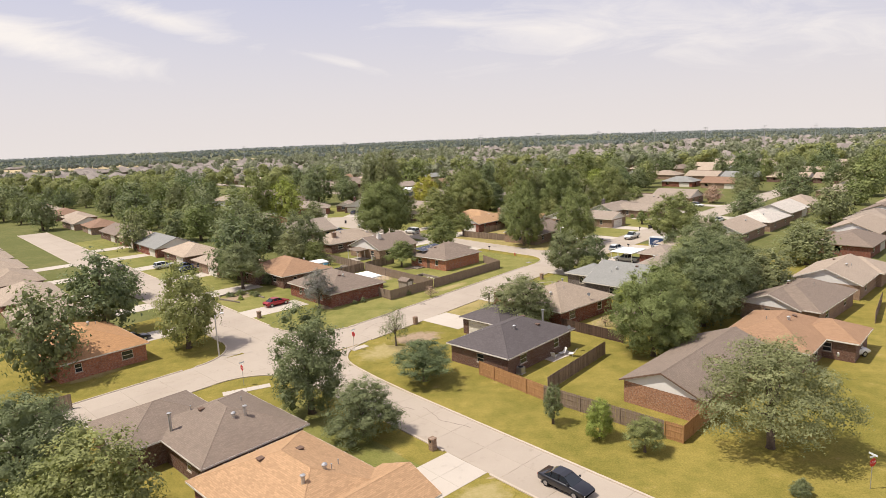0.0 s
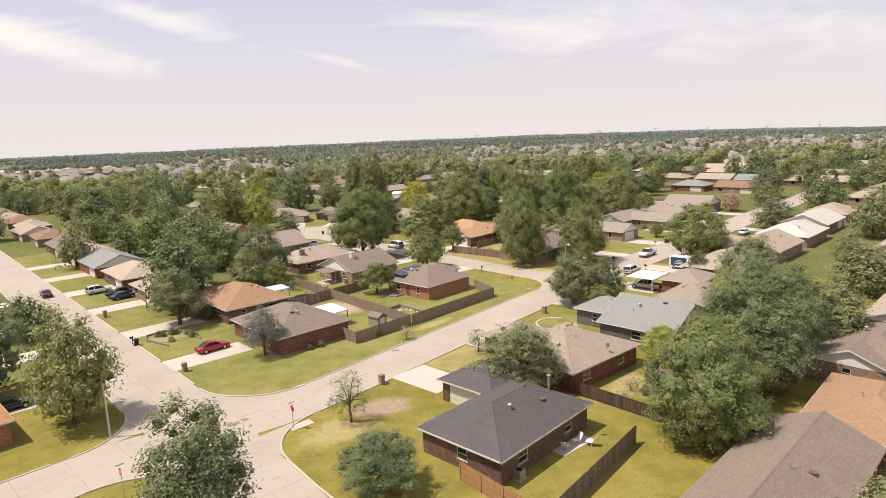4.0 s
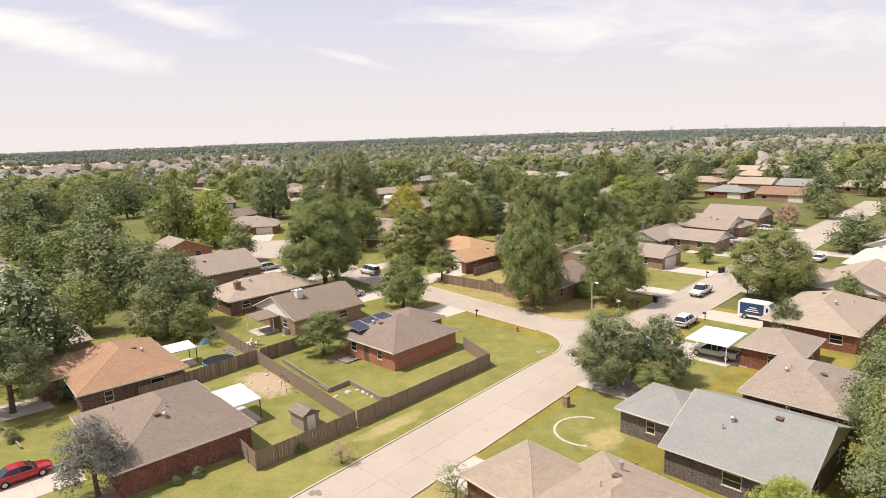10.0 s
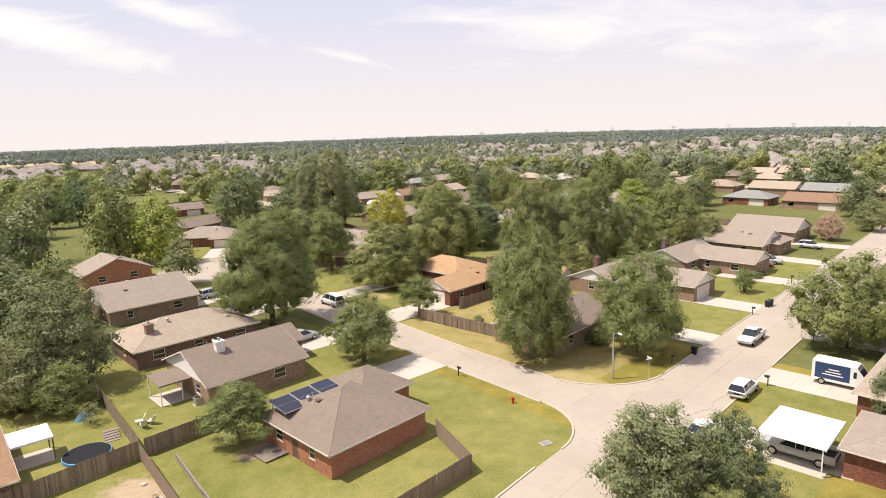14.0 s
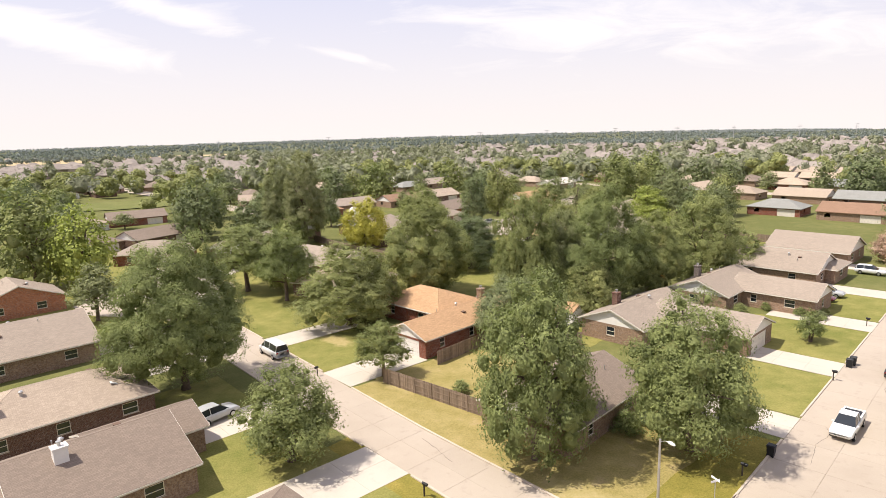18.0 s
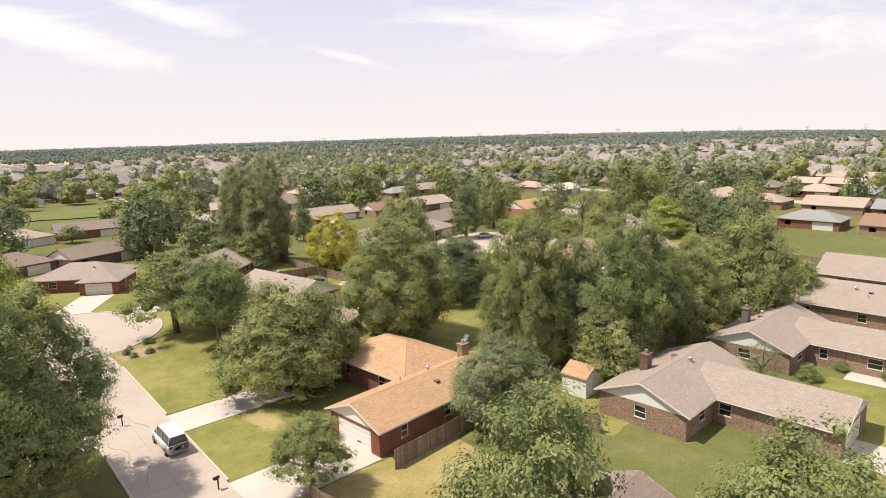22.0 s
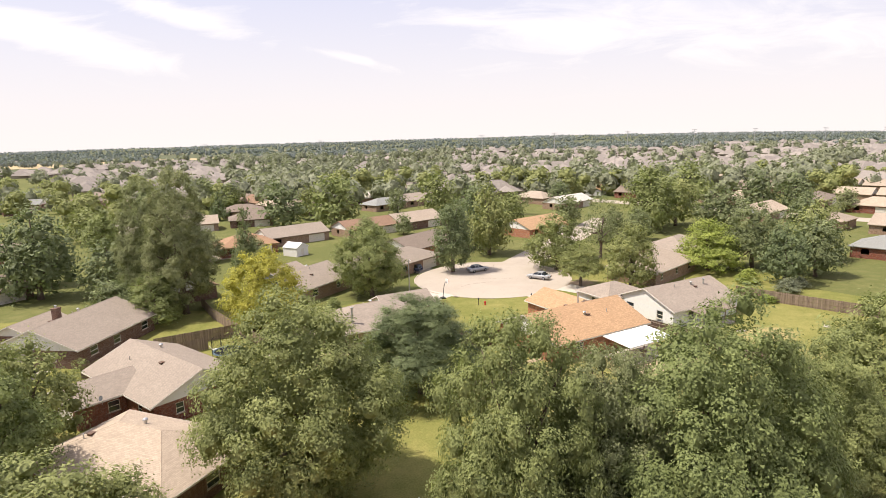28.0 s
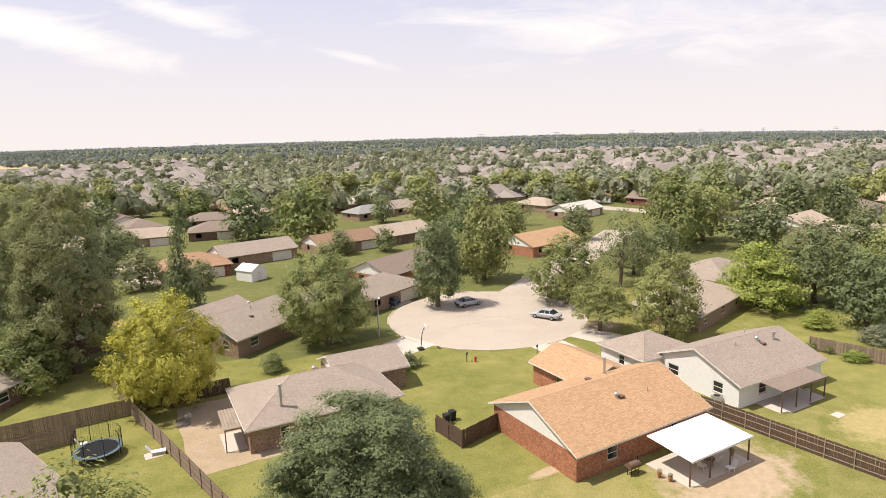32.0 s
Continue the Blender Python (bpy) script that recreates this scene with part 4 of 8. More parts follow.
def house(label, rot, blocks, wall="brown", roof="gray", gable=None, garage=None, door=None, trim=None, wins=True, vents=3, pitch=0.4, over=0.45, wh=2.45, chimney=None, gdoor=None, blank=(), cat="house"):
    """A single-storey house. blocks: (x, y, length along rot, width across it, roof kind); kinds hip, gx, gy, flat.
    garage: (block, side, from, width); door: (block, side, from); sides 0 front(-y) 1 right 2 back 3 left; chimney: (block, x, y, height, material)."""
    x, y = blocks[0][:2]
    m0 = pose(x, y, 0, 0, 0, rot)
    root = thing("house", m0, label, cat, "houses of the estate")
    trim = trim or TRIM
    rnd = random.Random(int(x * 10 + y * 7))
    for bi, (bx, by, lx, ly, kind, *rest) in enumerate(blocks):
        h = rest[0] if rest else wh
        c = sub((bx, by), Matrix.Translation((x, y, 0)) @ Matrix.Rotation(radians(rot), 4, "Z"))
        base = Matrix.Translation((c.x, c.y, 0))
        X, Y = lx / 2, ly / 2
        corners = [(-X, -Y), (X, -Y), (X, Y), (-X, Y)]
        wg = Geo()
        fits = []
        for s in range(4):
            (x0, y0), (x1, y1) = corners[s], corners[(s + 1) % 4]
            ln = math.hypot(x1 - x0, y1 - y0)
            holes, made = [], []
            if garage and garage[0] == bi and garage[1] == s:
                holes.append((garage[2], garage[2] + garage[3], 0.0, 2.15))
                made.append(("g", garage[2], garage[3]))
            if door and door[0] == bi and door[1] == s:
                holes.append((door[2], door[2] + 0.95, 0.0, 2.08))
                made.append(("d", door[2], 0))
            if wins and not (bi == 0 and s in blank):
                k = max(1, int(ln // 5.5))
                for i in range(k):
                    w = rnd.choice((0.9, 1.2, 1.5))
                    a = ln * (i + 0.5) / k - w / 2 + rnd.uniform(-0.5, 0.5)
                    if all(a + w + 0.3 < q[0] or a > q[1] + 0.3 for q in holes) and a > 0.5 and a + w < ln - 0.5:
                        holes.append((a, a + w, 0.9, 2.1))
                        made.append(("w", a, w))
            x0b = wall_panel(wg, x0 if s in (0, 2) else x0, y0, x1, y1, 0 if s in (0, 2) else 0, h - (0 if s in (0, 2) else 0.003), holes) if s in (0, 2) else \
                wall_panel(wg, x0, y0 + (0.2 if s == 1 else -0.2), x1, y1 - (0.2 if s == 1 else -0.2), 0, h - 0.003, [(a - 0.2, b - 0.2, q, r) for a, b, q, r in holes])
            fits.append((x0b, made, 0.0 if s in (0, 2) else 0.2))
        wob = part("wall", wg, WALL[wall], root, at=base)
        for m, made, off in fits:
            for kind2, a, w in made:
                if kind2 == "w":
                    add_window(wob, m, a - off, 0.9, w, 1.2)
                elif kind2 == "g":
                    garage_door(wob, m, a - off, w, 2.15, gdoor or TRIM)
                else:
                    front_door(wob, m, a - off, DARKTRIM)
        zb = h + bi * 0.006
        if kind == "hip":
            rg, hips, top = hip_roof(lx, ly, zb, pitch, over)
            X2, Y2 = X + over, Y + over
            fg = []
            for a in ((-X2 - 0.03, -Y2 - 0.03, X2 + 0.03, -Y2 - 0.003), (-X2 - 0.03, Y2 + 0.003, X2 + 0.03, Y2 + 0.03), (-X2 - 0.03, -Y2, -X2 - 0.003, Y2), (X2 + 0.003, -Y2, X2 + 0.03, Y2)):
                fg.append(Geo().box(a[0], a[1], zb - 0.02, a[2], a[3], zb + 0.15))
        else:
            ax = 0 if kind == "gx" else 1
            rg, hips, top = gable_roof(lx, ly, zb, pitch, over, ax)
            fg = []
            for e in (-1, 1):
                part("gable", gable_wall(lx, ly, zb, pitch, over, ax, e), gable or SIDING, root, "triangular gable end", at=base)
                L2, W2 = (lx, ly) if ax == 0 else (ly, lx)
                yy, xx = W2 / 2 + over, e * (L2 / 2 + over * 0.8)
                put = (lambda a, b, q: (a, b, q)) if ax == 0 else (lambda a, b, q: (-b, a, q))
                hh = yy * pitch
                for sgn in (-1, 1):
                    o = 0.028 * e
                    vs = [put(xx + 0.003 * e, sgn * yy, zb - 0.02), put(xx + 0.003 * e, 0, zb + hh - 0.02), put(xx + 0.003 * e, 0, zb + hh + 0.15), put(xx + 0.003 * e, sgn * yy, zb + 0.15)]
                    vs += [put(xx + o, sgn * yy, zb - 0.02), put(xx + o, 0, zb + hh - 0.02), put(xx + o, 0, zb + hh + 0.15), put(xx + o, sgn * yy, zb + 0.15)]
                    fg.append(Geo().add(vs, [(0, 1, 2, 3), (7, 6, 5, 4), (0, 4, 5, 1), (3, 2, 6, 7), (0, 3, 7, 4), (1, 5, 6, 2)]))
            for sgn in (-1, 1):
                if ax == 0:
                    fg.append(Geo().box(-X - over * 0.8, sgn * (Y + over + 0.003), zb - 0.02, X + over * 0.8, sgn * (Y + over + 0.03), zb + 0.13))
                else:
                    fg.append(Geo().box(sgn * (X + over + 0.003), -Y - over * 0.8, zb - 0.02, sgn * (X + over + 0.03), Y + over * 0.8, zb + 0.13))
        rob = part("roof", rg, ROOF[roof], root, at=base)
        for q in fg:
            part("fascia_board", q, trim, rob)
        cg = Geo()
        for a, b in hips:
            cap_strip(cg, a, b)
        part("ridge_cap", cg, ROOF[roof], rob)
        if vents and bi == 0:
            for i in range(vents):
                vx, vy = rnd.uniform(-0.6, 0.6) * X, rnd.uniform(0.15, 0.5) * Y * rnd.choice((-1, 1))
                dist = (Y + over - abs(vy)) if (kind == "gx" or (kind == "hip" and lx >= ly)) else (X + over - abs(vx))
                if kind == "hip":
                    dist = min(Y + over - abs(vy), X + over - abs(vx))
                vz = zb + 0.16 + dist * pitch
                if i % 3 == 0:
                    part("vent_pipe", Geo().tube([((vx, vy, vz - 0.2), 0.05), ((vx, vy, vz + 0.4), 0.05), ((vx, vy, vz + 0.41), 0.07), ((vx, vy, vz + 0.46), 0.07)], 8), METAL, rob)
                elif i % 3 == 1:
                    part("roof_vent", Geo().box(vx - 0.22, vy - 0.22, vz - 0.2, vx + 0.22, vy + 0.22, vz + 0.1).box(vx - 0.28, vy - 0.28, vz + 0.1, vx + 0.28, vy + 0.28, vz + 0.15), DARKTRIM, rob)
                else:
                    t = Geo().tube([((vx, vy, vz - 0.2), 0.15), ((vx, vy, vz + 0.25), 0.15), ((vx, vy, vz + 0.28), 0.22), ((vx, vy, vz + 0.4), 0.24), ((vx, vy, vz + 0.5), 0.15), ((vx, vy, vz + 0.54), 0.02)], 10)
                    part("turbine_vent", t, METAL, rob)
        if chimney and chimney[0] == bi:
            _, cx, cy, ch, cm = chimney
            cgm = Geo().box(cx - 0.5, cy - 0.4, 1.0, cx + 0.5, cy + 0.4, ch).box(cx - 0.58, cy - 0.48, ch, cx + 0.58, cy + 0.48, ch + 0.14)
            chim = part("chimney", cgm, cm, root, at=base)
            part("flue", Geo().tube([((cx, cy, ch + 0.1), 0.14), ((cx, cy, ch + 0.45), 0.14), ((cx, cy, ch + 0.46), 0.2), ((cx, cy, ch + 0.52), 0.2)], 8), METAL, chim)
    return root


house("low brick house with taupe hipped roof and recessed porch", 46, [(-22.1, 56.8, 10, 12, "hip"), (-29.5, 58.7, 9.5, 9, "hip")], "brown", "gray", vents=4)
house("brick house with a warm orange shingle roof", 46, [(-12.4, 45.4, 10.4, 14.6, "hip"), (-6.4, 42.6, 8, 6, "gx")], "red", "orange", vents=5)
house("brick corner house with a rusty orange hipped roof", 46, [(-52, 85.5, 11, 16, "hip")], "orange", "amber")
house("brown brick house with a new charcoal shingle roof and garage wing", 46, [(8.8, 80.1, 14, 9.4, "hip"), (7.6, 89.8, 7, 7.2, "hip")], "brown", "charcoal", garage=(1, 3, 1.0, 4.9), vents=5)
house("house with tan brick end wall under a cream gable", 44, [(28.9, 67.2, 19, 8.6, "gx")], "sienna", "gray", trim=DARKTRIM, vents=2, blank=(3,))
house("brick house with a wide reddish brown hipped roof", 46, [(43.5, 77.5, 14, 10, "hip"), (49.5, 76.5, 7, 7, "hip")], "brown", "rust", vents=3)
house("house with a taupe roof and white gable end", 42, [(55.5, 93.5, 16, 10, "hip"), (50.5, 91, 7, 8, "gx")], "tan", "gray")
house("house with tan gabled roof behind the neighbour", 44, [(69.4, 106.4, 15, 10, "gx"), (76, 111, 8, 9, "hip")], "tan", "tan")
house("corner house of dark red brick with a gray hipped roof", 42.5, [(-20.8, 116.3, 11.6, 14.4, "hip")], "red", "gray", vents=4, door=(0, 3, 9.0), blank=(0,))
house("brick house with a warm brown hipped roof beside the gardens", 41, [(-33.5, 132.5, 11, 15, "hip"), (-39.5, 132, 6.5, 7, "hip")], "brown", "rust")
house("brick house with solar panels on its taupe hipped roof", 46, [(0.4, 141, 11.1, 11, "hip"), (1.5, 147.6, 6.5, 7, "hip")], "orange", "gray", garage=(1, 2, 0.8, 4.8), door=(0, 3, 5.0), blank=(0,))
house("house with gray roof, white chimney and covered patio", 44, [(-15.3, 156.7, 12, 12, "gx"), (-14.2, 162.4, 9, 6.4, "gx")], "tan", "gray", chimney=(0, -2.4, -1.5, 5.6, SIDING), garage=(1, 1, 0.75, 4.9))
house("tan-roofed brick house with a brick chimney", 44, [(-26.7, 169.5, 16.5, 10.5, "hip")], "brown", "tan", chimney=(0, -5.5, -2.5, 4.9, WALL["tan"]))
house("house with a large gray-green gabled roof", 44, [(-42.4, 189.0, 14, 14, "gx")], "tan", "taupe")
house("brick house with orange shingle roof and a white gabled garage", 46, [(14.8, 194.1, 18.4, 7.2, "gx"), (11.1, 204.1, 9.6, 13.5, "hip")], "red", "orange", garage=(0, 3, 1.1, 4.9), gdoor=SIDING, trim=TRIM, chimney=(0, 7.4, 1.4, 5.0, WALL["tan"]))
house("house with gray roof half hidden between two great trees", 46, [(25.5, 168.5, 14, 10, "gx")], "tan", "gray")
house("tan-roofed house with gabled front, brick chimney and garage", 44, [(41, 194.8, 15, 9, "gx"), (48.8, 190.0, 8, 13, "gy")], "tan", "taupe", chimney=(0, -2.0, 2.5, 5.2, WALL["brown"]), garage=(1, 0, 1.2, 4.9))
house("taupe-roofed house with gabled garage and shrubs", 44, [(58.2, 209.2, 15, 9, "gx"), (66, 204.4, 8, 12, "gy")], "tan", "taupe", chimney=(0, -2.0, 2.5, 5.4, WALL["grey"]))
house("house with low tan roof along the far street", 44, [(76, 223, 12, 15, "gy"), (82, 221, 8, 7, "hip")], "tan", "taupe")
house("tan-roofed house farther along the street", 44, [(91, 238, 12, 15, "gy")], "tan", "taupe")
house("house with mottled pinkish-tan shingle roof and dish", 40, [(18.6, 98.6, 13, 11.5, "hip"), (13.5, 104.5, 7, 7, "hip")], "red", "pink", vents=4)
house("dark brick house with a pale gray gabled roof", 45, [(33.6, 109.3, 13, 10.5, "gy"), (28.6, 115.8, 7, 7, "hip")], "grey", "slate", vents=4)
house("house with tan roof and white metal carport", 46, [(44, 119.8, 12, 9, "hip"), (47.5, 132, 8, 6.5, "hip")], "red", "taupe")
house("brick house with broad sandy hipped roof", 44, [(60, 143.5, 17, 11, "hip")], "red", "tan")
house("house with tan gabled roof across the far street", 44, [(75, 159, 16, 11, "gx"), (70, 164, 7, 7, "hip")], "tan", "tan")
house("house with sandy roof and white carport", 44, [(90, 174, 16, 11, "hip")], "tan", "light")
house("tan house with low-pitched roof and chimney", 82, [(-31.5, 256.5, 16.5, 12.5, "gx"), (-39.5, 258.5, 8, 6, "gx")], "brown", "taupe", chimney=(0, 1.5, 4.6, 5.2, WALL["brown"]), garage=(0, 3, 1.0, 4.9))
house("brick house with a broad taupe hipped roof and double garage", 7, [(-55.5, 255.8, 15.5, 10.5, "hip"), (-49.2, 252.4, 7, 9, "hip")], "red", "taupe", garage=(1, 0, 1.0, 4.9), vents=3)
house("house with gray shingle roof and tall white gable", -39, [(-10.9, 239.0, 16.5, 11, "gx"), (-16.2, 234.4, 6.5, 7, "gy")], "red", "taupe", garage=(1, 0, 0.8, 4.6))
house("house with pale tan low roof", -22, [(-4.6, 220.6, 15.5, 10.6, "hip")], "brown", "sand")
house("tan house with wide taupe roof and white flue pipe", 28, [(10.5, 258.8, 15, 10.5, "hip"), (14.5, 267, 8, 7, "gx")], "tan", "taupe", vents=4)
house("red brick house with orange shingle roof and white gable", 31, [(39.1, 254.1, 16.2, 11.8, "gx"), (39.6, 264, 7, 8.5, "gy")], "orange", "orange", vents=5, blank=(3,))
house("white painted house with gray roof and screened porch", 29, [(57.8, 266, 14, 11, "gx"), (48.8, 270.5, 8, 7, "hip")], "white", "taupe", vents=4)
BLUEGRAY = plain_mat("blue_gray_siding", (0.2, 0.23, 0.26), 0.7, 3, 0.1)
house("house with tan cross-gabled roof and blue-gray gable", 62, [(-5.2, 284.5, 13, 11, "gx"), (-10.5, 288.0, 8, 10, "gx"), (1.5, 293.5, 8, 8, "gx")], "tan", "taupe", gable=BLUEGRAY)
house("red brick house with a plain gable end beside the turning head", 44, [(-60.5, 213.5, 13, 10, "gy")], "orange", "taupe", gable=WALL["orange"])
house("tan-roofed brick house behind the shade trees", 46, [(62, 291.5, 17, 10, "hip")], "tan", "tan")


# ---- fences ----
FENCE_PALE = board_mat("pale_fence_rails", (0.36, 0.28, 0.21))
PANELS = {}


def picket_mesh(h, w, mat):
    key = ("p", round(h, 2), round(w, 3), mat.name)
    if key not in PANELS:
        g = Geo().add([(0, 0, 0.03), (w, 0, 0.03), (w, 0.02, 0.03), (0, 0.02, 0.03), (0, 0, h - 0.05), (w, 0, h - 0.05), (w, 0.02, h - 0.05), (0, 0.02, h - 0.05), (0.035, 0, h), (w - 0.035, 0, h), (w - 0.035, 0.02, h), (0.035, 0.02, h)],
                      [(0, 1, 5, 4), (1, 2, 6, 5), (2, 3, 7, 6), (3, 0, 4, 7), (4, 5, 9, 8), (5, 6, 10, 9), (6, 7, 11, 10), (7, 4, 8, 11), (8, 9, 10, 11)])
        PANELS[key] = g.mesh("picket", mat)
    return PANELS[key]


def fence(pts, mat=None, h=1.83, single=False, label="weathered gray-brown wooden picket privacy fence", rails_out=False):
    """A board fence along a line of points: posts, rails and pickets. single: each picket is a part of its own."""
    mat = mat or FENCE
    rmat = FENCE_PALE if "pale posts" in label else mat
    root = thing("fence", pose(*pts[0], 0), label, "fence", "garden fences")
    o = np.array(pts[0])
    joined = Geo()
    for p, q in zip(pts[:-1], pts[1:]):
        p, q = np.array(p, float) - o, np.array(q, float) - o
        ln, ang = float(np.linalg.norm(q - p)), math.degrees(math.atan2(*(q - p)[::-1]))
        n = max(1, round(ln / 2.4))
        sec = ln / n
        side = 1 if rails_out else -1
        for i in range(n + 1):
            m = pose(*(p + (q - p) * i / n), 0, 0, 0, ang)
            key = ("post", rmat.name, side)
            if key not in PANELS:
                PANELS[key] = Geo().box(-0.045, -0.07 if side < 0 else 0.05, -0.1, 0.045, -0.02 + 0 if side < 0 else 0.14, h - 0.05).mesh("post", rmat)
            part("post", PANELS[key], mat, root, at=m)
        for i in range(n):
            m = pose(*(p + (q - p) * i / n), 0, 0, 0, ang)
            key = ("rail", round(sec, 2), rmat.name, side)
            if key not in PANELS:
                PANELS[key] = [Geo().box(0.0, -0.03 if side < 0 else 0.021, z, sec, -0.001 if side < 0 else 0.05, z + 0.09).mesh("rail", rmat) for z in (0.3, 0.95, 1.5)]
            for r in PANELS[key]:
                part("rail", r, mat, root, at=m)
            k = max(1, round(sec / 0.15))
            for j in range(k):
                if single:
                    part("picket", picket_mesh(h + random.choice((-0.015, 0.0, 0.012)), 0.138, mat), mat, root, at=m @ pose(j * sec / k, random.uniform(-0.004, 0.004), random.uniform(-0.02, 0.01), 0, random.uniform(-0.5, 0.5), 0))
                else:
                    x, hh = j * sec / k, h + random.uniform(-0.02, 0.02)
                    joined.box(x, 0, 0.03, x + sec / k - 0.012, 0.02, hh, m)
    if not single:
        tagged(part("picket_row", joined, mat, root), kind="stuff")
    return root


fence([(3.9, 73.1), (10.5, 64.8)], FENCE_RED, single=True, label="new reddish cedar picket fence round the yard")
fence([(10.5, 64.8), (20.4, 55.3)], FENCE, single=True)
fence([(20.5, 55.2), (21.8, 54.0), (28.2, 60.5)], FENCE_RED, single=True, label="newer cedar picket fence at the corner of the yard")
fence([(11.3, 67.0), (20.8, 78.2)], FENCE)
fence([(-12.4, 113.7), (-10.0, 110.8), (-2.3, 118.4)], FENCE, single=True)
fence([(-2.1, 118.6), (12.3, 133.7), (9.2, 140.6)], FENCE, single=True)
fence([(-2.4, 118.7), (-17.9, 137.6)], FENCE, single=True)
fence([(-18.1, 137.8), (-28.0, 126.4)], FENCE)
fence([(-18.2, 138.2), (-27.8, 149.7), (-34.0, 157.0)], FENCE)
fence([(-17.7, 138.2), (-11.8, 144.6)], FENCE)
fence([(6.3, 178.0), (17.6, 168.2), (21.5, 164.0)], FENCE)
fence([(12.5, 183.0), (17.0, 187.8), (24.0, 196.0)], FENCE)
fence([(17.2, 90.3), (24.5, 82.2)], FENCE_DARK, h=1.5)
fence([(-19.4, 253.7), (-9.6, 259.7)], FENCE)
fence([(-9.4, 259.6), (3.9, 245.2), (8.5, 240.2)], FENCE, single=True)
fence([(-9.7, 260.0), (-17.0, 269.0), (-22, 277)], FENCE)
fence([(-9.2, 260.0), (-0.6, 265.0)], FENCE_DARK)
fence([(23.4, 254.4), (25.9, 251.0), (29.6, 254.6)], FENCE_DARK, single=True, label="dark stained wooden fence with a braced gate")
fence([(50.3, 257.4), (60.1, 244.2), (66.0, 236.0)], FENCE_DARK, single=True, label="dark wooden fence with pale posts between two yards")
fence([(70.9, 274.4), (77.0, 268.2), (92.0, 254.0)], FENCE)
fence([(26.0, 192.5), (31.5, 188.5)], FENCE)
fence([(-44, 68.2), (-56.0, 58.0)], FENCE, label="gray wooden fence beside the street")
fence([(62, 86), (70, 96)], FENCE)
fence([(-24, 244), (-12.0, 254.0)], FENCE)


# ---- trees ----
def ball(level):
    """A unit ball of 20 or 80 triangles."""
    k = (1 + 5 ** 0.5) / 2
    v = [Vector(p).normalized() for p in ((-1, k, 0), (1, k, 0), (-1, -k, 0), (1, -k, 0), (0, -1, k), (0, 1, k), (0, -1, -k), (0, 1, -k), (k, 0, -1), (k, 0, 1), (-k, 0, -1), (-k, 0, 1))]
    f = [(i, j, q) for i, j, q in itertools.combinations(range(12), 3) if max((v[i] - v[j]).length, (v[j] - v[q]).length, (v[i] - v[q]).length) < 1.1]
    f = [t if (v[t[1]] - v[t[0]]).cross(v[t[2]] - v[t[0]]).dot(v[t[0]]) > 0 else t[::-1] for t in f]
    for _ in range(level):
        mids, out = {}, []
        for a, b, c in f:
            m = []
            for p, q in ((a, b), (b, c), (c, a)):
                e = (min(p, q), max(p, q))
                if e not in mids:
                    mids[e] = len(v)
                    v.append(((v[p] + v[q]) / 2).normalized())
                m.append(mids[e])
            out += [(a, m[0], m[2]), (b, m[1], m[0]), (c, m[2], m[1]), tuple(m)]
        f = out
    return np.array([tuple(p) for p in v]), np.array(f)


BALLS = [ball(0), ball(1)]


def lumps(rng, blobs, level, size):
    """The dense inner leafage: a rough lump inside each lobe of the crown."""
    bv, bf = BALLS[level]
    out = []
    for x, y, z, q, w in blobs:
        k = bv * (size * (0.8 + 0.4 * rng.random(len(bv))))[:, None] * np.array((q, q, w)) + np.array((x, y, z))
        out.append(k[bf])
    return np.concatenate(out)


